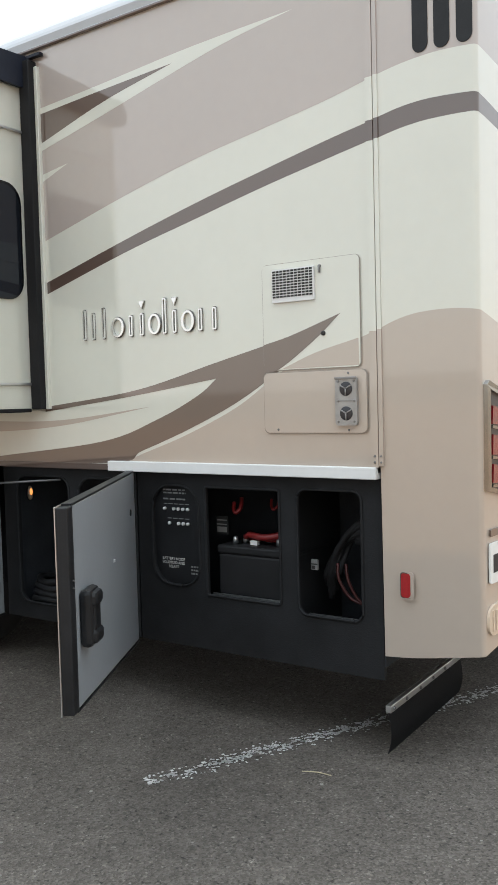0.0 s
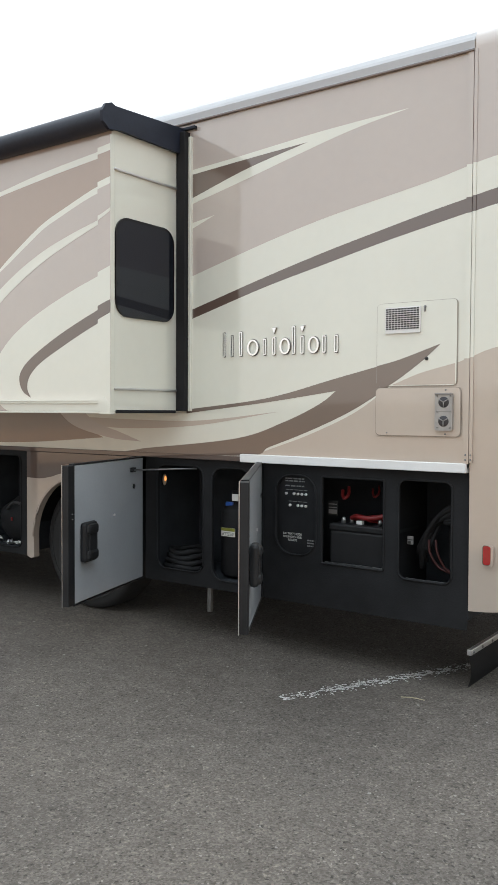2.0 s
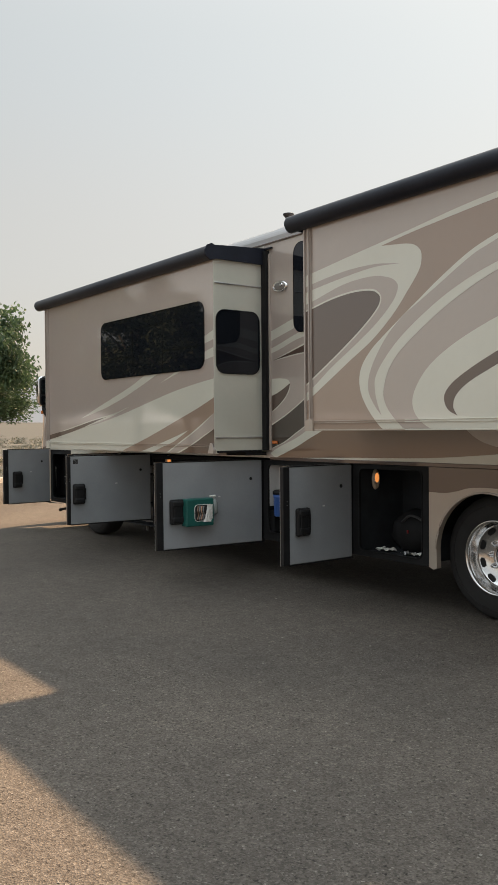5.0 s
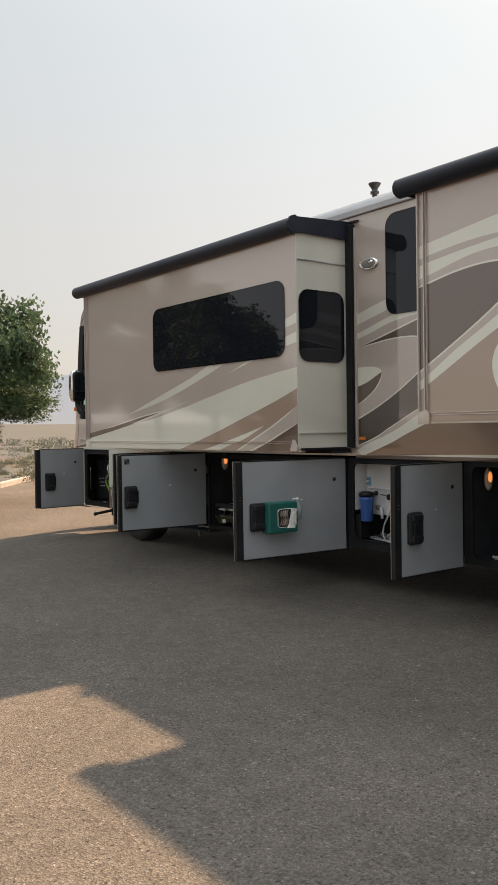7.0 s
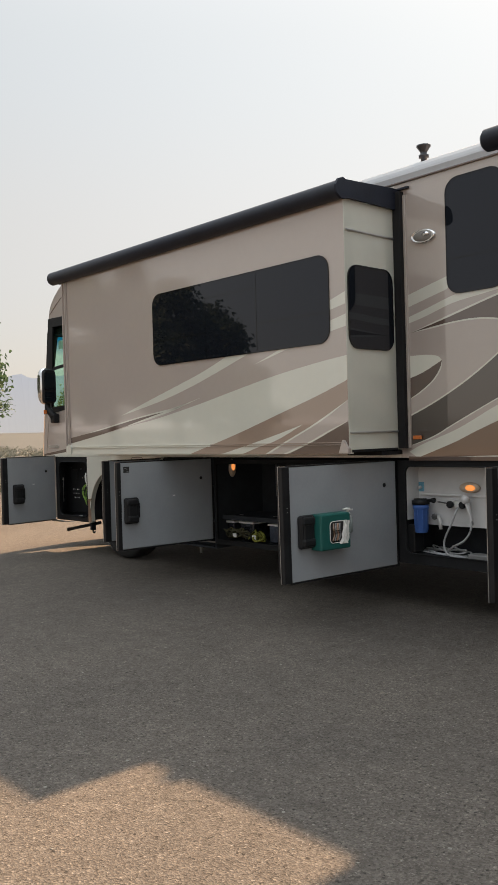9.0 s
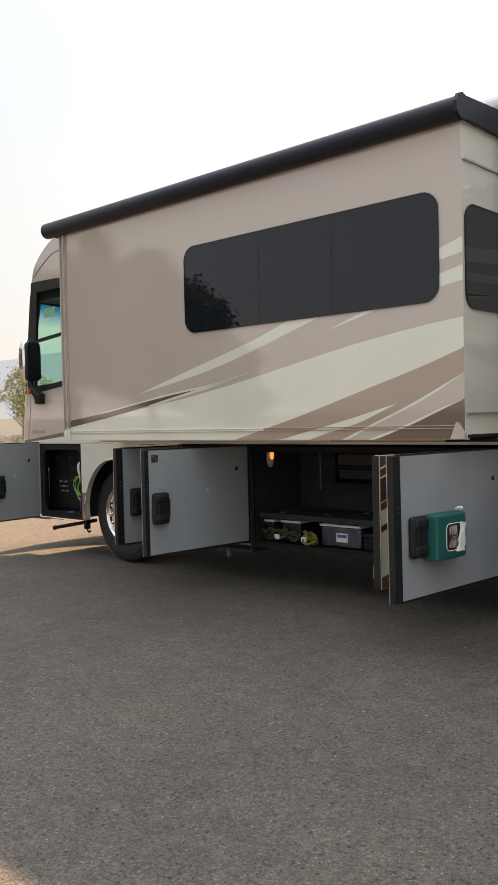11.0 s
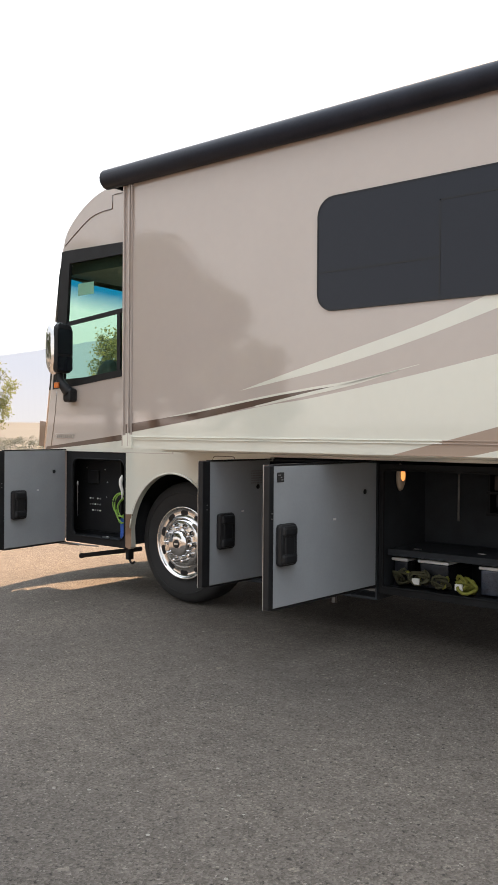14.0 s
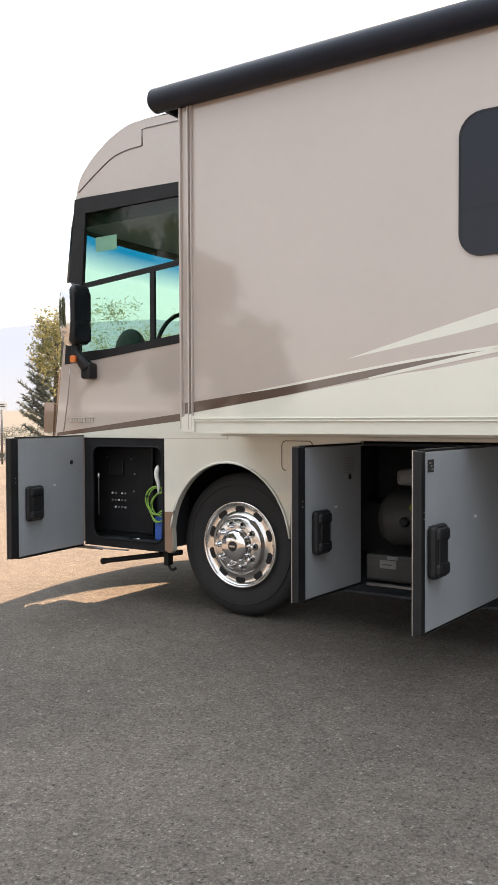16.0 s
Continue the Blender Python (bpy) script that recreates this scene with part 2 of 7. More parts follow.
def asphalt():
    m = bpy.data.materials.new("asphalt")
    m.use_nodes = True
    nt = m.node_tree
    b = nt.nodes["Principled BSDF"]
    tc = nt.nodes.new("ShaderNodeTexCoord")

    def noise_tex(scale, detail=5):
        n = nt.nodes.new("ShaderNodeTexNoise")
        n.inputs["Scale"].default_value, n.inputs["Detail"].default_value = scale, detail
        nt.links.new(tc.outputs["Object"], n.inputs["Vector"])
        return n

    def ramp(src, stops):
        r = nt.nodes.new("ShaderNodeValToRGB")
        e = r.color_ramp.elements
        e[0].position, e[0].color = stops[0][0], (*stops[0][1], 1)
        e[1].position, e[1].color = stops[-1][0], (*stops[-1][1], 1)
        for p, c in stops[1:-1]:
            k = e.new(p)
            k.color = (*c, 1)
        nt.links.new(src, r.inputs["Fac"])
        return r

    def mix(a, b2, fac, kind="MIX"):
        x = nt.nodes.new("ShaderNodeMix")
        x.data_type, x.blend_type = "RGBA", kind
        nt.links.new(a, x.inputs["A"])
        nt.links.new(b2, x.inputs["B"])
        if isinstance(fac, float):
            x.inputs["Factor"].default_value = fac
        else:
            nt.links.new(fac, x.inputs["Factor"])
        return x.outputs["Result"]

    v = nt.nodes.new("ShaderNodeTexVoronoi")
    v.inputs["Scale"].default_value = 130
    nt.links.new(tc.outputs["Object"], v.inputs["Vector"])
    grains = ramp(v.outputs["Color"], [(0.0, (0.066, 0.0565, 0.049)), (0.5, (0.107, 0.094, 0.081)), (0.86, (0.148, 0.130, 0.112)), (1.0, (0.25, 0.228, 0.202))])
    v2 = nt.nodes.new("ShaderNodeTexVoronoi")
    v2.inputs["Scale"].default_value = 38
    nt.links.new(tc.outputs["Object"], v2.inputs["Vector"])
    chips = ramp(v2.outputs["Color"], [(0.0, (0.82, 0.82, 0.82)), (0.92, (1.08, 1.08, 1.08)), (0.985, (1.9, 1.87, 1.8))])
    broad = ramp(noise_tex(0.6, 8).outputs["Fac"], [(0.3, (0.82, 0.82, 0.83)), (0.7, (1.14, 1.12, 1.1))])
    mid = ramp(noise_tex(9, 6).outputs["Fac"], [(0.3, (0.88, 0.88, 0.88)), (0.7, (1.12, 1.12, 1.12))])
    c = mix(grains.outputs["Color"], broad.outputs["Color"], 1.0, "MULTIPLY")
    c = mix(c, mid.outputs["Color"], 1.0, "MULTIPLY")
    c = mix(c, chips.outputs["Color"], 0.5, "MULTIPLY")
    pits = ramp(noise_tex(52, 2).outputs["Fac"], [(0.29, (0.38, 0.38, 0.38)), (0.40, (1.02, 1.02, 1.02)), (0.62, (1.04, 1.04, 1.04)), (0.72, (1.5, 1.49, 1.45))])
    c = mix(c, pits.outputs["Color"], 1.0, "MULTIPLY")
    nt.links.new(c, b.inputs["Base Color"])
    b.inputs["Roughness"].default_value = 0.95
    b.inputs["Specular IOR Level"].default_value = 0.2
    bp = nt.nodes.new("ShaderNodeBump")
    bp.inputs["Strength"].default_value, bp.inputs["Distance"].default_value = 0.6, 0.008
    nt.links.new(v.outputs["Distance"], bp.inputs["Height"])
    nt.links.new(bp.outputs["Normal"], b.inputs["Normal"])
    return m


ASPHALT = asphalt()
DIRT = material("desert_dirt", (0.067, 0.0665, 0.062), 0.9, vary=0.3, scale=0.12, bump=0.4, bscale=6, second=(0.040, 0.044, 0.038))
CONCRETE = material("concrete", (0.42, 0.38, 0.33), 0.8, vary=0.15, scale=4, bump=0.1, bscale=50)
def leafy(name, color, through=0.4):
    """Leaves that let some of the sun through."""
    m = material(name, color, 0.6, vary=0.45, scale=1.5)
    nt = m.node_tree
    b = nt.nodes["Principled BSDF"]
    tl, mix = nt.nodes.new("ShaderNodeBsdfTranslucent"), nt.nodes.new("ShaderNodeMixShader")
    mix.inputs["Fac"].default_value = through
    nt.links.new(b.inputs["Base Color"].links[0].from_socket, tl.inputs["Color"])
    nt.links.new(b.outputs[0], mix.inputs[1])
    nt.links.new(tl.outputs[0], mix.inputs[2])
    nt.links.new(mix.outputs[0], nt.nodes["Material Output"].inputs["Surface"])
    return m


LEAF = leafy("tree_leaf", (0.076, 0.125, 0.062))
SCRUB = leafy("dry_scrub", (0.115, 0.118, 0.08), 0.25)
# needles lightened and greyed to imitate haze over the distance
PINE = leafy("pine_needles", (0.16, 0.17, 0.14), 0.3)
BARK = material("bark", (0.11, 0.085, 0.06), 0.9, vary=0.3, scale=20, bump=0.4, bscale=30)
LINE_PAINT = material("worn_line_paint", (0.62, 0.61, 0.58), 0.7, vary=0.2, scale=30)


# ---- mesh helpers ----
def add_box(bm, x0, x1, y0, y1, z0, z1, bevel=0.0, mi=0):
    got = bmesh.ops.create_cube(bm, size=1)["verts"]
    for v in got:
        v.co = Vector(((x0 + x1) / 2 + v.co.x * (x1 - x0), (y0 + y1) / 2 + v.co.y * (y1 - y0), (z0 + z1) / 2 + v.co.z * (z1 - z0)))
    faces = {f for v in got for f in v.link_faces}
    for f in faces:
        f.material_index = mi
    if bevel:
        edges = {e for v in got for e in v.link_edges}
        r = bmesh.ops.bevel(bm, geom=list(edges), offset=bevel, segments=2, affect="EDGES", profile=0.5)
        for f in r["faces"]:
            f.material_index = mi
    return got


def spline(pts, n=8):
    """Catmull-Rom through the control points."""
    if len(pts) < 3:
        return [tuple(p) for p in pts]
    p = [Vector(q) for q in pts]
    p = [2 * p[0] - p[1]] + p + [2 * p[-1] - p[-2]]
    out = []
    for i in range(1, len(p) - 2):
        for k in range(n):
            t = k / n
            a, b, c, d = p[i - 1], p[i], p[i + 1], p[i + 2]
            out.append(0.5 * (2 * b + (c - a) * t + (2 * a - 5 * b + 4 * c - d) * t * t + (3 * b - a - 3 * c + d) * t ** 3))
    out.append(p[-2])
    return [tuple(q) for q in out]


def rounded(x0, x1, z0, z1, r, n=6):
    """Outline of a rectangle with round corners, counter-clockwise."""
    out = []
    for cx, cz, a0 in ((x1 - r, z0 + r, -90), (x1 - r, z1 - r, 0), (x0 + r, z1 - r, 90), (x0 + r, z0 + r, 180)):
        for k in range(n + 1):
            a = radians(a0 + 90 * k / n)
            out.append((cx + r * math.cos(a), cz + r * math.sin(a)))
    return out


def add_plate(bm, outer, holes=(), depth=0.03, put=None, mi=0, back=True):
    """A plate of that outline, with holes through it: front at w = 0, back at w = depth. put(u, v, w) -> place."""
    put = put or (lambda u, v, w: (u, w, v))
    loops = [list(outer)] + [list(h) for h in holes]
    flat = [p for l in loops for p in l]
    tris = tessellate([[Vector((u, v, 0)) for u, v in l] for l in loops])
    front = [bm.verts.new(put(u, v, 0)) for u, v in flat]
    rear = [bm.verts.new(put(u, v, depth)) for u, v in flat] if depth else None
    made, done = [], set()
    for t in tris:
        if len(set(t)) < 3 or frozenset(t) in done:
            continue
        done.add(frozenset(t))
        made.append(bm.faces.new([front[i] for i in t]))
        if rear and back:
            made.append(bm.faces.new([rear[i] for i in reversed(t)]))
    if rear:
        start = 0
        for l in loops:
            n = len(l)
            for i in range(n):
                a, b = start + i, start + (i + 1) % n
                made.append(bm.faces.new((front[a], front[b], rear[b], rear[a])))
            start += n
    for f in made:
        f.material_index = mi
    return made


def tessellate(loops):
    from mathutils.geometry import tessellate_polygon
    return [t for t in tessellate_polygon(loops)]


def add_tube(bm, path, r, sides=8, mi=0, closed=False):
    """A round bar or hose along a path."""
    p = [Vector(q) for q in path]
    rings = []
    for i, q in enumerate(p):
        d = (p[min(i + 1, len(p) - 1)] - p[max(i - 1, 0)]).normalized()
        side = d.cross(Vector((0, 0, 1)) if abs(d.z) < 0.95 else Vector((1, 0, 0))).normalized()
        up = side.cross(d)
        rr = r[i] if isinstance(r, (list, tuple)) else r
        rings.append([bm.verts.new(q + rr * (side * math.cos(2 * math.pi * k / sides) + up * math.sin(2 * math.pi * k / sides))) for k in range(sides)])
    for a, b in zip(rings, rings[1:]):
        for k in range(sides):
            f = bm.faces.new((a[k], a[(k + 1) % sides], b[(k + 1) % sides], b[k]))
            f.material_index, f.smooth = mi, True
    for ring in (rings[0][::-1], rings[-1]):
        f = bm.faces.new(ring)
        f.material_index = mi


def add_lathe(bm, profile, centre, axis="y", sides=48, mi=0, close=False):
    """Turns a profile of (distance along the axis, radius) round the axis."""
    c = Vector(centre)
    rings = []
    for w, r in profile:
        ring = []
        for k in range(sides):
            a = 2 * math.pi * k / sides
            u, v = r * math.cos(a), r * math.sin(a)
            ring.append(bm.verts.new(c + Vector({"y": (u, w, v), "x": (w, u, v), "z": (u, v, w)}[axis])))
        rings.append(ring)
    for a, b in zip(rings, rings[1:]):
        for k in range(sides):
            f = bm.faces.new((a[k], a[(k + 1) % sides], b[(k + 1) % sides], b[k]))
            f.smooth, f.material_index = True, mi
    for ring, (w, r) in ((rings[0], profile[0]), (rings[-1], profile[-1])):
        if r < 0.11:
            f = bm.faces.new(ring)
            f.material_index = mi


def mesh_of(name, bm, mats):
    bmesh.ops.recalc_face_normals(bm, faces=bm.faces)
    me = bpy.data.meshes.new(name)
    bm.to_mesh(me)
    bm.free()
    for m in mats if isinstance(mats, (list, tuple)) else [mats]:
        me.materials.append(m)
    return me


def part(name, bm, mats, parent, label=""):
    """Links a bmesh as one mesh under a thing or a part, in the thing's own frame."""
    ob = new(name, mesh_of(name, bm, mats))
    ob.parent = parent
    return tagged(ob, label)


def thing(name, bm, mats, label, category, group="", kind=""):
    return tagged(new(name, mesh_of(name, bm, mats)), label, category, group, kind)


def empty(name, label, category, at=(0, 0, 0), group=""):
    ob = new(name)
    ob.empty_display_size = 0.1
    ob.location = at
    return tagged(ob, label, category, group)


def bm_new():
    return bmesh.new()


def bar_text(bm, u0, v0, width, height, rows, put, seed=0, mi=0):
    """Rows of small bars in place of writing too small to read."""
    rnd = random.Random(seed)
    step = height / rows
    for r in range(rows):
        u = u0
        while u < u0 + width:
            w = min(rnd.uniform(0.12, 0.3) * width, u0 + width - u)
            v = v0 + height - (r + 0.8) * step
            add_plate(bm, [(u, v), (u + w * 0.8, v), (u + w * 0.8, v + step * 0.5), (u, v + step * 0.5)], depth=0, put=put, mi=mi)
            u += w
# ---- setting ----
bm = bm_new()
bmesh.ops.create_grid(bm, x_segments=60, y_segments=60, size=1500)
for v in bm.verts:
    far = max(0.0, (Vector((v.co.x, v.co.y)).length - 90) / 1400)
    v.co.z = -0.06 + far * 14 + far * 6 * noise.noise(v.co * 0.004)
thing("ground", bm, DIRT, "dusty tan desert ground with dry grass", "ground", kind="structure")
bm = bm_new()
add_plate(bm, [(-48, -45), (40, -45), (40, 26), (-48, 26)], depth=0.3, put=lambda a, b, w: (a, b, 0.0 - w))
thing("parking_lot", bm, ASPHALT, "worn grey asphalt parking lot with pale stone chips", "asphalt", kind="structure")
# ---- the motorhome ----
SIDE, FACE, FAR_SIDE = 3.08, 2.45, 5.60
coach = empty("motorhome", "large cream and brown motorhome with slide-outs and open bay doors", "motorhome", (-7.0, 4.3, 0))
HOME = Matrix.Translation((7.0, -4.3, 0))


def cpart(name, bm, mats, label="", parent=None):
    """A part of the coach, modelled in world places."""
    if parent is None:
        bm.transform(HOME)
        return part(name, bm, mats, coach, label)
    bm.transform(HOME)
    ob = part(name, bm, mats, parent, label)
    return ob


def beside(pts, d):
    """The same line, moved sideways by d to the left of its run."""
    out = []
    for i, p in enumerate(pts):
        a, b = Vector(pts[max(i - 1, 0)]), Vector(pts[min(i + 1, len(pts) - 1)])
        n = Vector((-(b - a).y, (b - a).x)).normalized()
        out.append((p[0] + n.x * d, p[1] + n.y * d))
    return out


def pinstripe(pts, w):
    """Edges of a thin line of paint along a run of points, pointed at both ends."""
    return [pts, beside(pts, w)[::-1][1:-1] + [pts[0]]]


def band(name, edges, mat, y, layer, parent=None, box=None, put=None, label=""):
    """A painted shape on a side: smooth edges end to end, closed; laid a hair proud of the layer below."""
    pts = []
    for e in edges:
        for q in spline(e):
            q = (min(max(q[0], box[0]), box[1]), min(max(q[1], box[2]), box[3])) if box else q
            if not pts or (Vector(q) - Vector(pts[-1])).length > 1e-4:
                pts.append(q)
    if (Vector(pts[0]) - Vector(pts[-1])).length < 1e-4:
        pts.pop()
    if len(pts) < 3:
        return None
    bm = bm_new()
    add_plate(bm, pts, depth=0, put=put or (lambda u, v, w: (u, y - 0.0005 * layer, v)))
    bmesh.ops.recalc_face_normals(bm, faces=bm.faces)
    return cpart(name, bm, mat, label, parent)


# main side wall, with the opening of the middle window
bm = bm_new()
add_plate(bm, [(-11.25, 1.19), (-1.44, 1.19), (-1.44, 3.335), (-11.25, 3.335)], [rounded(-6.62, -6.165, 2.41, 3.25, 0.1)], 0.05, lambda u, v, w: (u, SIDE + w, v))
wall = cpart("side_wall", bm, CREAM, "cream glossy side wall with painted sweeps")
W = (-11.25, -1.445, 1.19, 3.33)
# rear sweeps
band("paint_sweep", [[(-3.31, 2.35), (-2.74, 2.50), (-2.32, 2.595), (-1.97, 2.655), (-1.65, 2.71), (-1.445, 2.755)], [(-1.445, 3.33), (-3.42, 3.33)]], GREIGE, SIDE, 1, wall, W)
band("paint_sweep", [[(-3.31, 3.03), (-2.90, 3.055), (-2.42, 3.09), (-2.10, 3.105), (-1.79, 3.115)], [(-1.79, 3.115), (-2.14, 3.065), (-2.50, 2.99), (-2.90, 2.90), (-3.32, 2.81)]], CREAM, SIDE, 2, wall, W)
band("paint_sweep", [[(-3.31, 3.00), (-2.90, 3.025), (-2.43, 3.05)], [(-2.43, 3.05), (-2.86, 2.97), (-3.31, 2.85)]], DARK_BROWN, SIDE, 3, wall, W)
band("paint_sweep", [[(-3.32, 2.69), (-3.12, 2.72)], [(-3.12, 2.72), (-3.32, 2.65)]], CREAM, SIDE, 2, wall, W)
band("paint_sweep", [[(-3.33, 2.13), (-2.75, 2.29), (-2.32, 2.40), (-1.97, 2.48), (-1.65, 2.55), (-1.445, 2.59)], [(-1.445, 2.515), (-1.65, 2.475), (-1.97, 2.41), (-2.32, 2.33), (-2.75, 2.23), (-3.33, 2.07)]], UMBER, SIDE, 1, wall, W)
band("paint_sweep", [[(-1.90, 1.61), (-1.71, 1.69), (-1.51, 1.74), (-1.445, 1.765)], [(-1.445, 1.19), (-2.86, 1.19)], [(-2.86, 1.19), (-2.69, 1.25), (-2.41, 1.345), (-2.12, 1.47), (-1.90, 1.61)]], TAN, SIDE, 1, wall, W)
band("paint_sweep", [[(-1.59, 1.845), (-1.82, 1.77), (-2.24, 1.67), (-2.72, 1.56), (-3.35, 1.49)], [(-3.35, 1.465), (-2.72, 1.535), (-2.23, 1.60)], [(-2.23, 1.60), (-2.34, 1.525), (-2.58, 1.42), (-2.95, 1.31), (-3.73, 1.225)], [(-3.9, 1.20), (-2.88, 1.205), (-2.69, 1.265), (-2.41, 1.365), (-2.12, 1.49), (-1.88, 1.63), (-1.71, 1.745), (-1.59, 1.845)]], DARK_BROWN, SIDE, 2, wall, W)
band("paint_sweep", [[(-4.50, 1.44), (-3.80, 1.42), (-3.24, 1.42), (-2.62, 1.48)], [(-2.62, 1.48), (-3.24, 1.39), (-3.80, 1.36), (-4.20, 1.375), (-4.50, 1.44)]], TAN, SIDE, 2, wall, W)
# sweeps between and under the slide-outs
band("paint_sweep", [[(-7.10, 3.33), (-7.10, 1.19)], [(-6.9, 1.19), (-6.10, 1.47)], [(-5.60, 1.47), (-5.60, 3.33)]], GREIGE, SIDE, 1, wall, W)
LINE_A = [(-6.977, 2.157), (-6.68, 2.226), (-6.369, 2.307), (-6.217, 2.346), (-5.65, 2.49)]
LINE_B = [(-6.977, 2.157), (-6.777, 2.183), (-6.606, 2.201), (-6.409, 2.206), (-6.222, 2.183), (-6.0, 2.12), (-5.65, 1.98)]
LINE_C = [(-7.08, 1.474), (-7.02, 1.503), (-6.795, 1.598), (-6.602, 1.694), (-6.421, 1.798), (-6.229, 1.928), (-6.05, 2.07), (-5.65, 2.43)]
LINE_D = [(-7.08, 1.262), (-6.803, 1.341), (-6.609, 1.434), (-6.429, 1.52), (-6.238, 1.609), (-5.65, 1.86)]
LINE_E = [(-7.02, 1.237), (-6.883, 1.299), (-6.611, 1.392), (-6.43, 1.475), (-6.239, 1.569), (-5.65, 1.83)]
LINE_F = [(-6.94, 1.19), (-6.613, 1.304), (-6.433, 1.38), (-6.242, 1.456), (-5.65, 1.69)]
LENS = [(-7.08, 1.976), (-6.882, 1.978), (-6.748, 1.962), (-6.699, 1.924)]
LENS_EDGE = [(-6.699, 1.924), (-6.721, 1.862), (-6.79, 1.778), (-6.912, 1.695), (-7.08, 1.61)]
band("paint_sweep", [[(-7.08, 2.43), (-6.645, 2.542), (-6.3, 2.62)], [(-6.3, 2.53), (-6.638, 2.448), (-7.08, 2.337)]], CREAM, SIDE, 2, wall, (-7.1, -6.63, 1.19, 3.3))
band("paint_sweep", [[(-7.08, 2.26), (-6.871, 2.314), (-6.6, 2.392), (-6.3, 2.46)], [(-6.1, 2.40), (-6.367, 2.368), (-6.602, 2.336), (-6.852, 2.265), (-7.08, 2.215)]], CREAM, SIDE, 2, wall, (-7.1, -5.65, 1.19, 2.405))
band("paint_sweep", [LINE_A, LINE_B[::-1]], UMBER, SIDE, 3, wall, W)
band("paint_sweep", pinstripe(LINE_A, 0.014), CREAM, SIDE, 4, wall, W)
band("paint_sweep", pinstripe(LINE_B, -0.012), CREAM, SIDE, 4, wall, W)
band("paint_sweep", [LENS, [(-6.699, 1.924), (-6.886, 1.84), (-7.08, 1.787)]], CREAM, SIDE, 2, wall, W)
band("paint_sweep", [[(-7.08, 1.787), (-6.886, 1.84), (-6.699, 1.924)], LENS_EDGE], UMBER, SIDE, 2, wall, W)
band("paint_sweep", pinstripe(LENS_EDGE, 0.012), CREAM, SIDE, 3, wall, W)
band("paint_sweep", [LINE_C, LINE_D[::-1]], ESPRESSO, SIDE, 3, wall, W)
band("paint_sweep", pinstripe(LINE_C, 0.012), CREAM, SIDE, 4, wall, W)
band("paint_sweep", pinstripe(LINE_D, 0.010), CREAM, SIDE, 5, wall, W)
band("paint_sweep", [LINE_E, LINE_F[::-1]], CREAM, SIDE, 4, wall, W)
band("paint_sweep", [LINE_F, [(-4.62, 1.50), (-4.45, 1.42), (-4.12, 1.29)], [(-4.12, 1.29), (-4.96, 1.235), (-6.0, 1.215), (-6.94, 1.19)]], BROWN, SIDE, 3, wall, W)
band("paint_sweep", [[(-4.62, 1.50), (-4.42, 1.37), (-4.05, 1.29), (-3.75, 1.27)], [(-3.75, 1.27), (-3.95, 1.33), (-4.2, 1.40), (-4.35, 1.50)]], GREIGE, SIDE, 4, wall, W)
# lower edge of the wall: painted rail, white at the rear
bm = bm_new()
add_box(bm, -2.90, -1.44, SIDE - 0.022, SIDE + 0.03, 1.165, 1.215, 0.004)
cpart("bottom_rail", bm, WHITE_TRIM, "white aluminium bottom rail")
bm = bm_new()
add_box(bm, -7.02, -2.90, SIDE - 0.012, SIDE + 0.03, 1.168, 1.20, 0.003)
cpart("bottom_rail", bm, UMBER)

# rear cap: wraps round the corner, painted in bands
def cap_place(s, z, out=0.0):
    """Side of the cap, flaring a little to a crisp corner, then the bowed rear face."""
    if s < 0.40:
        return Vector((-1.43 + s, SIDE - 0.016 * (s / 0.4) ** 2 - out, z))
    if s < 0.4346:
        a = (s - 0.40) / 0.022
        return Vector((-1.03 + (0.022 + out) * math.sin(a), SIDE + 0.006 - (0.022 + out) * math.cos(a), z))
    u = (s - 0.4346) / 2.4
    return Vector((-1.008 + 0.06 * (1 - (2 * u - 1) ** 2) + out, SIDE + 0.006 + 2.4 * u, z))


def curve_at(pts, s):
    """A smooth line through the points, at s."""
    for i, ((a, za), (b, zb)) in enumerate(zip(pts, pts[1:])):
        if s <= b:
            p, q = pts[max(0, i - 1)], pts[min(len(pts) - 1, i + 2)]
            ma, mb = (zb - p[1]) / (b - p[0]) * (b - a), (q[1] - za) / (q[0] - a) * (b - a)
            k = (s - a) / (b - a)
            return za * (1 + 2 * k) * (1 - k) ** 2 + ma * k * (1 - k) ** 2 + zb * k * k * (3 - 2 * k) + mb * k * k * (k - 1)
    return pts[-1][1]


LEVELS = [[(0, 0.437), (0.12, 0.448), (0.29, 0.476), (0.42, 0.50), (0.6, 0.52), (3, 0.54)], [(0, 1.767), (0.077, 1.799), (0.172, 1.821), (0.31, 1.826), (0.42, 1.813), (0.6, 1.767), (0.9, 1.70), (3, 1.6)], [(0, 2.515), (0.12, 2.537), (0.24, 2.545), (0.42, 2.535), (0.65, 2.50), (1.0, 2.43), (3, 2.2)], [(0, 2.595), (0.12, 2.617), (0.24, 2.622), (0.42, 2.605), (0.65, 2.565), (1.0, 2.50), (3, 2.28)], [(0, 2.76), (0.12, 2.78), (0.26, 2.788), (0.42, 2.775), (0.8, 2.73), (3, 2.6)], [(0, 3.34), (3, 3.34)]]
bm = bm_new()
steps = [i * 0.025 for i in range(16)] + [0.40 + i * 0.0043 for i in range(9)] + [0.48 + i * 0.05 for i in range(9)] + [1.0 + i * 0.2 for i in range(10)]
grid = {}
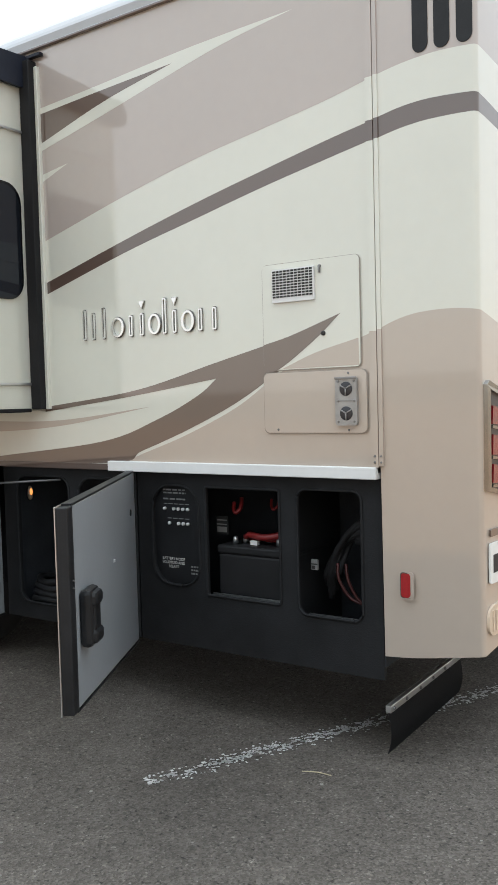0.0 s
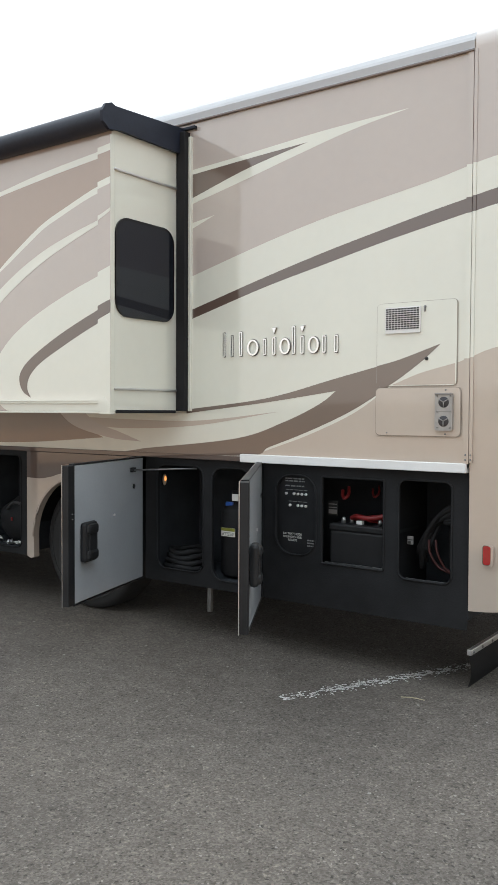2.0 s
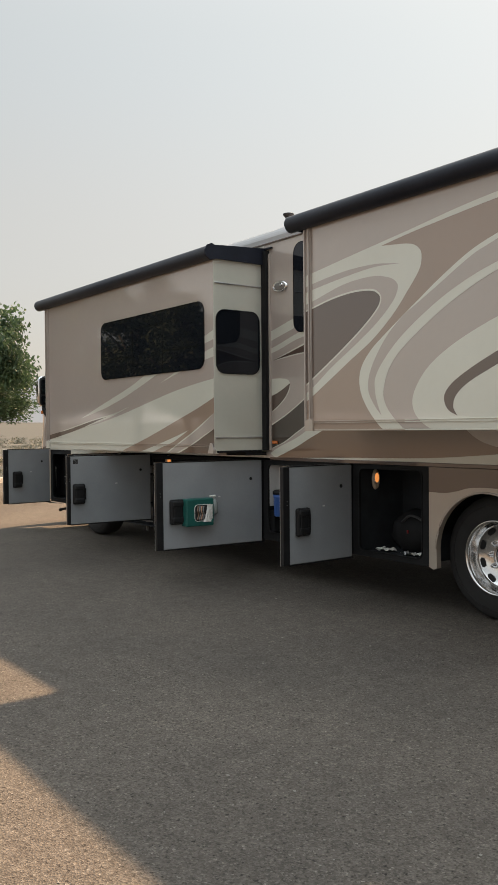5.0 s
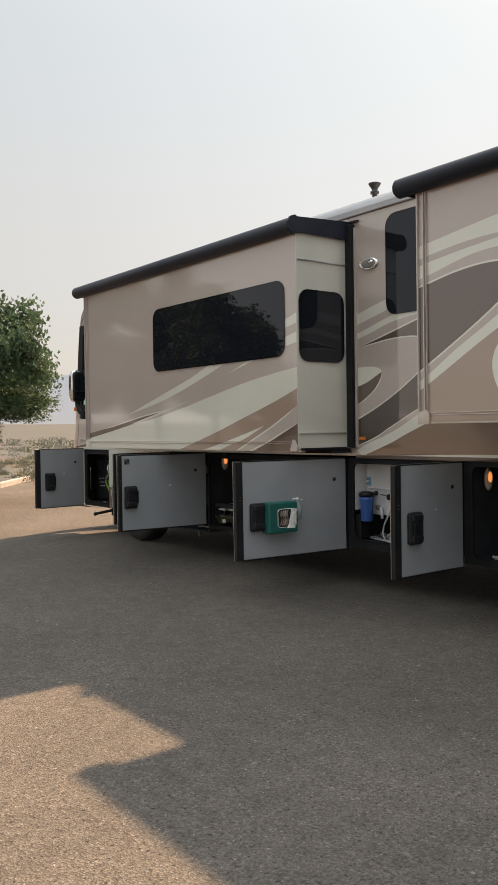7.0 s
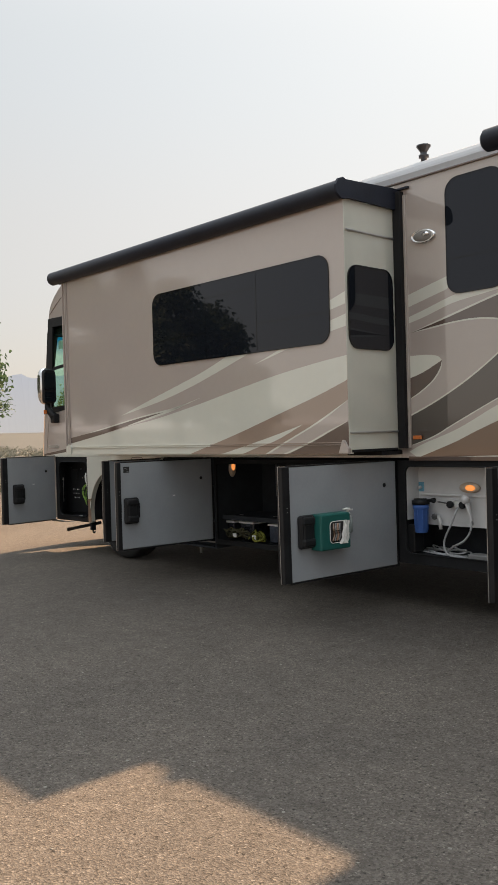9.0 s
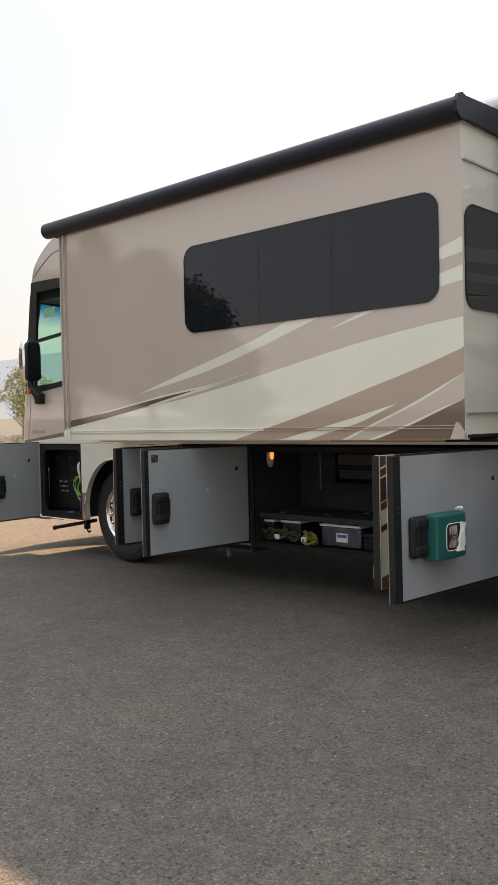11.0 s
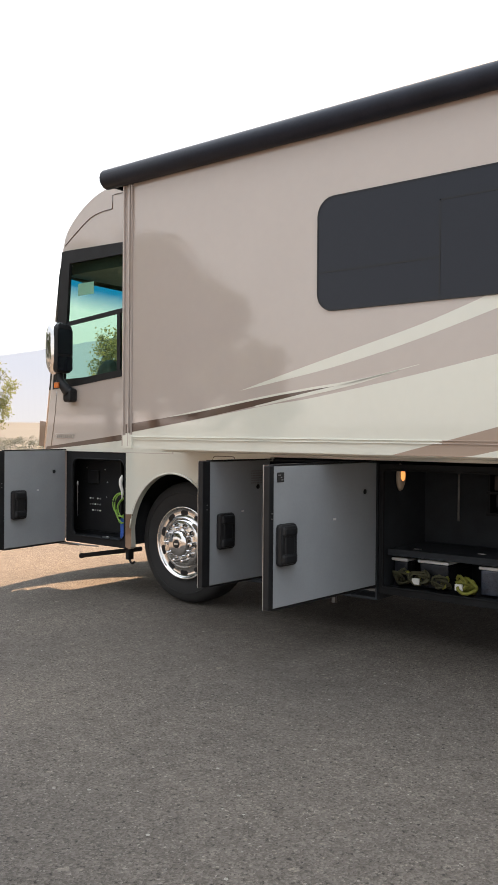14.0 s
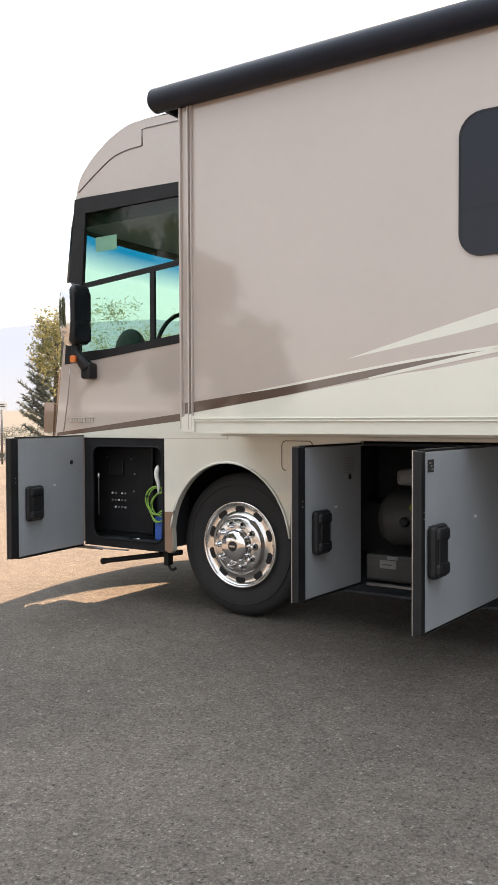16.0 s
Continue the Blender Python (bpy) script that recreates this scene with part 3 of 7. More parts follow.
for i, s in enumerate(steps):
    for j, lv in enumerate(LEVELS):
        z = curve_at(lv, s)
        p = cap_place(s, z)
        if j == 0:
            p = p + Vector((0, 0.02, 0))
        grid[i, j] = bm.verts.new(p)
    for k, (zz, inn) in enumerate(((3.40, 0.004), (3.45, 0.016), (3.485, 0.021))):
        grid[i, 6 + k] = bm.verts.new(cap_place(s, zz, -inn) + Vector((0, (0, 0.014, 0.08)[k] if s < 0.43 else 0, 0)))
for i in range(len(steps) - 1):
    for j in range(8):
        f = bm.faces.new((grid[i, j], grid[i + 1, j], grid[i + 1, j + 1], grid[i, j + 1]))
        f.material_index, f.smooth = (0, 1, 2, 1, 3, 3, 3, 3)[j], True
cap = cpart("rear_cap", bm, [TAN, CREAM, UMBER, GREIGE], "moulded rear cap with rounded corner")
bm = bm_new()
for k, x in enumerate((-1.262, -1.175, -1.086)):
    outer = rounded(x, x + 0.062, 2.80 - 0.004 * k, 3.10, 0.03)
    add_plate(bm, outer, depth=0.006, put=lambda u, v, w: cap_place(u + 1.43, v, 0.004 - w))
cpart("louvre_slot", bm, BLACK, "dark vertical engine louvre slots", cap)
on_cap = lambda proud: (lambda u, v, w: cap_place(u + 1.43, v, proud - w))
bm = bm_new()
add_plate(bm, rounded(-1.353, -1.292, 0.689, 0.799, 0.014), depth=0.004, put=on_cap(0.0012))
# dark plate paints the shade along the pocket's left edge
add_plate(bm, rounded(-1.350, -1.296, 0.694, 0.797, 0.012), depth=0.004, put=on_cap(0.0018), mi=1)
add_plate(bm, rounded(-1.324, -1.295, 0.695, 0.796, 0.010), depth=0.004, put=on_cap(0.0024))
cpart("marker_rim", bm, [TAN, ESPRESSO], "flat surround of the marker, shade of its pocket painted dark", cap)
bm = bm_new()
add_plate(bm, rounded(-1.345, -1.306, 0.697, 0.794, 0.012), depth=0.010, put=on_cap(0.006))
cpart("side_reflector", bm, RED_LENS, "red side marker lens", cap)
# tail lamp cluster, plate and lower lamp on the rear face
on_rear = lambda proud: (lambda u, v, w: cap_place(0.4346 + u - SIDE - 0.006, v, proud - w))
fall = lambda y, z: z - 0.27 * (y - 3.09)
bezel = [(3.090, 1.135), (3.52, 1.05), (3.52, fall(3.52, 1.55)), (3.11, fall(3.11, 1.556)), (3.09, 1.535)]
inner = [(3.118, 1.146), (3.50, 1.07), (3.50, fall(3.50, 1.525)), (3.118, fall(3.118, 1.525))]
bm = bm_new()
add_plate(bm, bezel, [inner], 0.02, on_rear(0.016))
add_plate(bm, inner, depth=0.004, put=on_rear(0.004), mi=1)
cpart("tail_lamp_bezel", bm, [DARK_CHROME, VENT_DARK], "chrome tail lamp bezel with dark backing", cap)
for z0, z1 in ((1.160, 1.232), (1.268, 1.345), (1.385, 1.455)):
    bm = bm_new()
    add_plate(bm, [(3.143, z0), (3.47, z0 - 0.03), (3.47, z1 - 0.05), (3.15, z1)], depth=0.008, put=on_rear(0.012))
    cpart("tail_lamp", bm, TAIL_RED, "red tail lamp", cap)
    bm = bm_new()
    add_plate(bm, [(3.135, z0 - 0.016), (3.48, z0 - 0.046), (3.48, z0 - 0.036), (3.14, z0 - 0.004)], depth=0.012, put=on_rear(0.014))
    cpart("lamp_divider", bm, DARK_CHROME, "chrome divider under the lamp", cap)
bm = bm_new()
add_plate(bm, rounded(3.115, 3.44, 0.775, 0.930, 0.01), depth=0.008, put=on_rear(0.010))
add_plate(bm, [(3.14, 0.815), (3.41, 0.815), (3.41, 0.885), (3.14, 0.885)], depth=0.001, put=on_rear(0.011), mi=1)
cpart("number_plate", bm, [PAPER, INK], "white number plate with a dark bar", cap)
bm = bm_new()
add_plate(bm, rounded(3.10, 3.34, 0.572, 0.69, 0.05), depth=0.010, put=on_rear(0.009))
for k in range(7):
    add_plate(bm, [(3.13 + k * 0.027, 0.59), (3.142 + k * 0.027, 0.59), (3.142 + k * 0.027, 0.67), (3.13 + k * 0.027, 0.67)], depth=0.006, put=on_rear(0.013))
cpart("rear_lamp", bm, LAMP_LENS, "clear ribbed lower rear lamp", cap)
bm = bm_new()
add_plate(bm, rounded(3.125, 3.40, 0.955, 0.983, 0.005), depth=0.006, put=on_rear(0.008))
cpart("emblem_bar", bm, UMBER, "", cap)
# vertical seam trim between wall and cap, painted through in the wall's bands
bm = bm_new()
for za, zb, mi in ((1.215, 1.762, 0), (1.762, 2.51, 1), (2.51, 2.59, 2), (2.59, 2.757, 1), (2.757, 3.33, 3)):
    add_box(bm, -1.462, -1.432, SIDE - 0.010, SIDE + 0.02, za, zb, 0.0, mi)
    add_box(bm, -1.430, -1.412, SIDE - 0.006, SIDE + 0.02, za + 0.006, zb + 0.006, 0.0, mi)
for z in (1.235, 1.26):
    add_lathe(bm, [(-0.014, 0.004), (-0.009, 0.006)], (-1.447, SIDE, z), sides=8, mi=4)
    add_lathe(bm, [(-0.010, 0.004), (-0.005, 0.005)], (-1.421, SIDE, z), sides=8, mi=4)
cpart("seam_trim", bm, [TAN, CREAM, UMBER, GREIGE, STEEL], "painted vertical seam trim with screws")

# roof with its rounded edge and gutter line
bm = bm_new()
prof = [(SIDE - 0.004, 3.338), (SIDE - 0.004, 3.385), (SIDE + 0.006, 3.405), (SIDE + 0.025, 3.434), (SIDE + 0.06, 3.468), (SIDE + 0.12, 3.492), (SIDE + 0.3, 3.515), (4.34, 3.545), (FAR_SIDE - 0.1, 3.45), (FAR_SIDE, 3.335)]
rows = [[bm.verts.new((x, y, z)) for y, z in prof] for x in (-11.25, -1.43)]
for a, b in zip(zip(rows[0], rows[0][1:]), zip(rows[1], rows[1][1:])):
    bm.faces.new((a[0], a[1], b[1], b[0]))
roof = cpart("roof", bm, ROOF_GREY, "grey rounded roof edge")
bm = bm_new()
add_box(bm, -11.25, -1.43, SIDE - 0.018, SIDE + 0.01, 3.325, 3.338, 0.003)
cpart("drip_rail", bm, UMBER, "thin dark drip rail", roof)
bm = bm_new()
bmesh.ops.create_uvsphere(bm, u_segments=32, v_segments=14, radius=1)
for v in bm.verts:
    v.co = Vector((-2.62 + 0.55 * v.co.x, 3.85 + 0.4 * v.co.y, 3.55 + 0.175 * v.co.z))
for f in bm.faces:
    f.smooth = True
cpart("roof_vent", bm, HOSE_DARK, "low dark domed roof cover", roof)
bm = bm_new()
add_lathe(bm, [(0, 0.024), (0.075, 0.024), (0.08, 0.04), (0.10, 0.04), (0.105, 0.026), (0.125, 0.028), (0.165, 0.056), (0.175, 0.056)], (-6.965, 3.29, 3.47), "z", 20)
cpart("roof_flue", bm, VENT_DARK, "small steel roof flue", roof)
# far walls, floor, bulkhead
bm = bm_new()
# unseen far wall reaches down to 0.30 to block light under the coach
add_box(bm, -11.25, -1.05, FAR_SIDE, FAR_SIDE + 0.05, 0.30, 3.335)
add_box(bm, -11.25, -1.05, SIDE + 0.06, FAR_SIDE, 1.20, 1.26)
add_box(bm, -11.27, -11.22, SIDE + 0.06, FAR_SIDE, 1.2, 3.4)
cpart("far_shell", bm, GREIGE)
bm = bm_new()
add_box(bm, -12.2, -1.2, 3.75, 4.0, 0.42, 0.75)
add_box(bm, -12.2, -1.2, 4.9, 5.15, 0.42, 0.75)
add_box(bm, -10.2, -5.2, 4.0, 4.9, 0.45, 1.2)
add_box(bm, -3.7, -1.45, 3.9, 5.4, 0.42, 1.2)
cpart("chassis", bm, RUBBER, "black chassis rails and tanks")


# ---- slide-outs ----
def slide_out(x0, x1, z0, z1, base, window=None, tube_left=0.2):
    """The box, its corner and bottom trims, end wall with ribs and window, seal and topper awning."""
    bm = bm_new()
    add_box(bm, x0, x1, FACE, SIDE + 0.05, z0, z1, 0.004)
    for f in bm.faces:
        f.material_index = 1 if abs(f.normal.x) > 0.9 and f.calc_center_median().x > (x0 + x1) / 2 else 0
    box = cpart("slide_out", bm, [base, CREAM], "room slide-out standing proud of the wall")
    bm = bm_new()
    add_box(bm, x0 - 0.010, x0 + 0.075, FACE - 0.0002, FACE + 0.05, z0 - 0.01, z1, 0.001)
    cpart("corner_trim", bm, base, "", box)
    for bx, bw in ((x0 + 0.047, 0.010), (x0 + 0.072, 0.005), (x0 - 0.011, 0.012)):
        bm = bm_new()
        add_box(bm, bx, bx + bw, FACE - 0.020, FACE, z0, z1, 0.003)
        cpart("corner_bead", bm, base, "", box)
    bm = bm_new()
    mid = x0 + 2.45 if window else x0 + 1.1
    if window:
        add_box(bm, x0, x1, FACE, FACE + 0.05, z0 - 0.020, z0 - 0.0005)
        cpart("bottom_trim", bm, CREAM, "", box)
        bm = bm_new()
        for bz in (z0 + 0.046, z0 + 0.062):
            add_box(bm, mid, x1 - 0.03, FACE - 0.009, FACE + 0.01, bz, bz + 0.005, 0.0015)
        cpart("trim_bead", bm, TAUPE, "", box)
    else:
        add_box(bm, x0, mid, FACE - 0.003, FACE + 0.05, z0 - 0.012, z0 - 0.0005, 0.002)
        cpart("bottom_trim", bm, TAN, "", box)
        bm = bm_new()
        add_box(bm, mid + 0.0005, x1, FACE - 0.003, FACE + 0.05, z0 - 0.012, z0 - 0.0005, 0.002)
        cpart("bottom_trim", bm, CREAM, "", box)
        bm = bm_new()
        for bz in (z0 + 0.048, z0 + 0.064):
            add_box(bm, mid + 0.0005, x1 - 0.10, FACE - 0.009, FACE + 0.01, bz, bz + 0.005, 0.0015)
        cpart("trim_bead", bm, CREAM, "", box)
    bm = bm_new()
    for bz in (z0 + 0.046, z0 + 0.062) if window else (z0 + 0.048, z0 + 0.064):
        add_box(bm, x0 + 0.07, mid, FACE - 0.009, FACE + 0.01, bz, bz + 0.005, 0.0015)
    cpart("trim_bead", bm, CREAM if window else TAN, "", box)
    for cx in (x0 - 0.01, x1 - 0.09):
        bm = bm_new()
        add_plate(bm, [(cx, z0 - 0.015), (cx + 0.10, z0 - 0.015), (cx + 0.10, z0 + 0.05), (cx + 0.085, z0 + 0.085), (cx + 0.07, z0 + 0.09), (cx + 0.012, z0 + 0.072), (cx, z0 + 0.06)] if cx < x1 - 0.5 else [(cx, z0 - 0.015), (cx + 0.095, z0 - 0.015), (cx + 0.095, z0 + 0.02), (cx + 0.055, z0 + 0.082), (cx + 0.04, z0 + 0.085)], depth=0.03, put=lambda u, v, w: (u, FACE - 0.019 + w, v))
        cpart("corner_cap", bm, (CREAM if window else TAN) if cx < x1 - 0.5 else (GREIGE if window else CREAM), "moulded corner cap", box)
    # end wall
    for z in (z0 + 0.13, z1 - 0.235):
        bm = bm_new()
        add_box(bm, x1, x1 + 0.012, FACE + 0.012, SIDE - 0.01, z, z + 0.014, 0.003)
        cpart("end_wall_rib", bm, ALU, "thin raised rib", box)
    put_end = lambda u, v, w: (x1 + 0.012 - w, u, v)
    bm = bm_new()
    za, zb = (2.045, 2.64) if window is None else (2.02, 2.645)
    add_plate(bm, rounded(2.475, 3.0, za, zb, 0.10), [rounded(2.484, 2.991, za + 0.009, zb - 0.009, 0.092)], 0.014, put_end)
    cpart("end_window", bm, WINDOW_BLACK, "black-framed dark end window", box)
    bm = bm_new()
    add_plate(bm, rounded(2.480, 2.995, za + 0.005, zb - 0.005, 0.092), depth=0.004, put=lambda u, v, w: (x1 + 0.009 - w, u, v))
    add_box(bm, x1 + 0.008, x1 + 0.011, 2.49, 2.985, za + 0.19, za + 0.202)
    ob = new("pane", mesh_of("pane", bm, GLASS_DARK))
    ob.data.transform(HOME)
    ob.parent = box
    tagged(ob, "dark tinted pane")
    # rubber seal where the box meets the wall, above, beside and below
    under = [(x0 - 0.002, mid + 0.3, CREAM), (mid + 0.301, x1 - 0.35, TAUPE), (x1 - 0.349, x1 + 0.002, RUBBER)] if window else []
    for ux0, ux1, mat in under:
        bm = bm_new()
        add_box(bm, ux0, ux1, FACE + 0.38, SIDE + 0.01, z0 - 0.045, z0 - 0.013, 0.004)
        cpart("slide_sill", bm, mat, "", box)
    for sx0, sx1, sy0, sz0, sz1 in ((x1 + 0.003, x1 + 0.075, SIDE - 0.055, z0 + 0.004, z1 + 0.13), (x0 - 0.06, x0 - 0.003, SIDE - 0.055, z0 + 0.004, z1 + 0.13)):
        bm = bm_new()
        add_box(bm, sx0, sx1, sy0, SIDE + 0.01, sz0, sz1, 0.005)
        cpart("slide_seal", bm, RUBBER, "black rubber slide seal", box)
    bm = bm_new()
    add_box(bm, x1 + 0.075, x1 + 0.098, SIDE - 0.02, SIDE + 0.01, z0 + 0.004, z1 + 0.10, 0.003)
    cpart("slide_flange", bm, CREAM if window is None else GREIGE, "", box)
    bm = bm_new()
    add_box(bm, x1 - 0.06, x1 + 0.008, FACE + 0.03, SIDE - 0.056, z0 - 0.010, z0 + 0.010, 0.004)
    cpart("slide_seal", bm, RUBBER, "black rubber slide seal", box)
    # topper awning: roller along the outer edge, fabric back to the wall, end arms
    bm = bm_new()
    ta, tb, ty, tz = x0 - tube_left, x1 + 0.035, FACE - 0.03, z1 + 0.053
    add_tube(bm, [(ta, ty, tz), (ta + 0.02, ty, tz), ((ta + tb) / 2, ty, tz), (tb - 0.03, ty, tz), (tb - 0.024, ty, tz), (tb - 0.005, ty, tz)], [0.052, 0.070, 0.070, 0.070, 0.074, 0.074], 24)
    cpart("awning_roller", bm, VINYL, "black vinyl topper awning roller", box)
    bm = bm_new()
    add_plate(bm, [(ty, tz + 0.070), (SIDE - 0.01, tz + 0.117), (SIDE - 0.01, tz + 0.107), (ty, tz + 0.058)], depth=tb - ta - 0.08, put=lambda u, v, w: (ta + 0.04 + w, u, v))
    cpart("awning_fabric", bm, VINYL, "", box)
    bm = bm_new()
    add_plate(bm, [(ty - 0.02, tz - 0.075), (ty + 0.07, z1 - 0.006), (SIDE + 0.0, z1 - 0.006), (SIDE + 0.0, tz + 0.107), (ty + 0.03, tz + 0.072), (ty, tz + 0.084), (ty - 0.05, tz + 0.066), (ty - 0.078, tz + 0.02), (ty - 0.072, tz - 0.04)], depth=0.02, put=lambda u, v, w: (tb - w, u, v))
    add_box(bm, tb - 0.005, tb + 0.10, SIDE - 0.03, SIDE - 0.005, tz + 0.092, tz + 0.107)
    cpart("awning_arm", bm, VINYL, "", box)
    bm = bm_new()
    add_plate(bm, [(ty, tz - 0.06), (ty + 0.07, z1 - 0.006), (SIDE + 0.0, z1 - 0.006), (SIDE + 0.0, tz + 0.107), (ty, tz + 0.062)], depth=0.02, put=lambda u, v, w: (ta + 0.06 + w, u, v))
    cpart("awning_arm", bm, VINYL, "", box)
    return box


rear_slide = slide_out(-5.71, -3.40, 1.475, 3.14, GREIGE, tube_left=0.18)


def cut(pts, axis, limit, keep):
    """The part of an outline on one side of a line across the plane."""
    out = []
    for p, q in zip(pts, pts[1:] + pts[:1]):
        a, b = keep * (p[axis] - limit), keep * (q[axis] - limit)
        if a >= 0:
            out.append(p)
        if a * b < 0:
            k = a / (a - b)
            out.append((p[0] + (q[0] - p[0]) * k, p[1] + (q[1] - p[1]) * k))
    return out


bm = bm_new()
add_box(bm, -3.502, -3.394, FACE - 0.015, FACE + 0.02, 1.475, 3.105, 0.003)
for f in bm.faces:
    f.material_index = 1 if f.normal.x > 0.5 else 0
cpart("corner_trim", bm, [GREIGE, CREAM], "raised corner trim with the sweeps carried across", rear_slide)


def rs(edges, mat, layer):
    """A painted shape on the rear slide-out, carried on a step higher across its corner trim."""
    band("paint_sweep", edges, mat, FACE, layer, rear_slide, (-5.712, -3.503, 1.475, 3.14))
    over = cut([q for e in edges for q in spline(e)], 0, -3.501, 1)
    if len(over) > 2:
        band("paint_sweep", [[(u, v + 0.016)] for u, v in over], mat, FACE - 0.0152, layer, rear_slide, (-3.501, -3.395, 1.476, 3.104))


HOOK = [(-4.841, 2.837), (-4.568, 2.804), (-4.468, 2.753), (-4.446, 2.683), (-4.473, 2.595), (-4.579, 2.47), (-4.72, 2.32), (-4.938, 2.149), (-5.202, 1.998), (-5.613, 1.759), (-5.77, 1.68)]
UPPER = [(-5.77, 2.735), (-5.169, 2.82), (-4.582, 2.899), (-4.003, 2.98), (-3.37, 3.037)]
UNDER = [(-4.841, 2.837), (-4.583, 2.874), (-4.306, 2.907), (-3.859, 2.954), (-3.37, 2.997)]
S_EDGE = [(-3.37, 2.848), (-3.54, 2.815), (-3.754, 2.749), (-4.023, 2.655), (-4.302, 2.503), (-4.48, 2.39), (-4.653, 2.28), (-4.827, 2.165), (-4.954, 2.073), (-5.052, 1.961), (-5.083, 1.854), (-5.061, 1.739), (-4.991, 1.624), (-4.89, 1.515), (-4.802, 1.45)]
S_ONE = [(-3.37, 2.808), (-3.594, 2.761), (-3.867, 2.675), (-4.024, 2.617), (-4.303, 2.467), (-4.481, 2.372), (-4.64, 2.285), (-4.80, 2.15), (-4.925, 1.985), (-4.982, 1.857), (-4.98, 1.749), (-4.917, 1.648), (-4.848, 1.575)]
S_TWO = [(-3.37, 2.672), (-3.502, 2.625), (-3.756, 2.563), (-4.026, 2.481), (-4.315, 2.352), (-4.624, 2.162), (-4.815, 1.994), (-4.908, 1.864), (-4.914, 1.76), (-4.887, 1.66), (-4.848, 1.575)]
S_THREE = [(-3.37, 2.655), (-3.502, 2.598), (-3.757, 2.514), (-4.027, 2.412), (-4.316, 2.267), (-4.626, 2.066), (-4.764, 1.924), (-4.823, 1.778), (-4.815, 1.68), (-4.742, 1.575), (-4.596, 1.45)]
S_FOUR = [(-3.37, 2.33), (-3.479, 2.298), (-3.743, 2.217), (-4.039, 2.107), (-4.273, 1.991), (-4.432, 1.868), (-4.532, 1.716), (-4.524, 1.6), (-4.444, 1.515), (-4.318, 1.45)]
POOL = [(-5.77, 2.435), (-5.62, 2.464), (-5.38, 2.51), (-5.146, 2.531), (-4.957, 2.52), (-4.88, 2.488), (-4.855, 2.445), (-4.89, 2.379), (-5.041, 2.257), (-5.275, 2.105), (-5.63, 1.895), (-5.77, 1.815)]
rs([UNDER, S_EDGE, [(-5.77, 1.45), (-5.77, 1.68)], HOOK[::-1]], TAUPE, 1)
rs([UPPER, UNDER[::-1], HOOK, [(-5.77, 1.68), (-5.77, 2.735)]], CREAM, 2)
rs([[(-5.77, 2.637), (-5.611, 2.668), (-5.25, 2.71), (-4.917, 2.713), (-4.651, 2.677)], [(-4.651, 2.677), (-4.918, 2.691), (-5.252, 2.664), (-5.613, 2.62), (-5.77, 2.59)]], GREIGE, 3)
rs([[(-5.77, 2.495), (-5.617, 2.526), (-5.254, 2.609), (-4.953, 2.626), (-4.779, 2.596), (-4.693, 2.55), (-4.676, 2.496), (-4.729, 2.407), (-4.894, 2.269), (-5.12, 2.129), (-5.402, 1.968), (-5.61, 1.831), (-5.77, 1.742)], [(-5.77, 1.742), (-5.77, 2.495)]], GREIGE, 3)
rs([beside(POOL, 0.014), [(-5.78, 1.815), (-5.78, 2.435)]], CREAM, 4)
rs([POOL, [(-5.77, 1.815), (-5.77, 2.435)]], UMBER, 5)
rs([S_EDGE, S_THREE[::-1]], CREAM, 3)
rs([S_ONE, S_TWO[::-1]], GREIGE, 4)
rs([S_FOUR, [(-3.37, 1.45), (-3.37, 2.33)]], CREAM, 3)
rs([[(-3.37, 2.13), (-3.483, 2.097), (-3.749, 1.998), (-3.976, 1.898), (-4.156, 1.8), (-4.236, 1.723), (-4.244, 1.658), (-4.207, 1.599), (-4.131, 1.56)], [(-4.131, 1.56), (-4.167, 1.622), (-4.143, 1.699), (-4.038, 1.782), (-3.832, 1.877), (-3.614, 1.968), (-3.37, 2.056)]], UMBER, 4)

front_slide = slide_out(-11.13, -7.09, 1.262, 3.125, GREIGE, window=1, tube_left=0.19)


def fs(edges, mat, layer):
    band("paint_sweep", edges, mat, FACE, layer, front_slide, (-11.132, -7.091, 1.2435, 3.12))


EDGE = [(-7.08, 1.792), (-7.395, 1.687), (-7.842, 1.556), (-8.344, 1.41), (-8.91, 1.262), (-9.05, 1.225)]
STRIPE = [(-7.08, 1.646), (-7.274, 1.536), (-7.463, 1.447), (-7.73, 1.337), (-7.99, 1.225)]
STRIPE_LOW = [(-7.08, 1.49), (-7.276, 1.41), (-7.466, 1.333), (-7.78, 1.225)]
DARK_LINE = [(-11.12, 1.415), (-11.02, 1.426), (-10.432, 1.497), (-9.845, 1.583), (-9.53, 1.622), (-9.224, 1.658)]
fs([[(-11.12, 1.35), (-11.02, 1.365), (-10.43, 1.448), (-9.845, 1.533), (-9.53, 1.57), (-8.898, 1.675), (-8.335, 1.783), (-7.835, 1.875), (-7.389, 1.938), (-7.08, 1.972)], EDGE, [(-11.13, 1.225), (-11.12, 1.3)]], CREAM, 1)
fs([DARK_LINE, [(-9.224, 1.658), (-9.53, 1.605), (-9.845, 1.547), (-10.432, 1.45), (-11.02, 1.367), (-11.12, 1.353)]], UMBER, 2)
fs([[(-10.7, 1.466), (-10.432, 1.507), (-9.845, 1.594), (-9.53, 1.634), (-9.2, 1.672), (-8.82, 1.74)], [(-8.82, 1.738), (-9.224, 1.655), (-9.53, 1.62), (-9.845, 1.581), (-10.432, 1.495), (-10.7, 1.464)]], CREAM, 3)
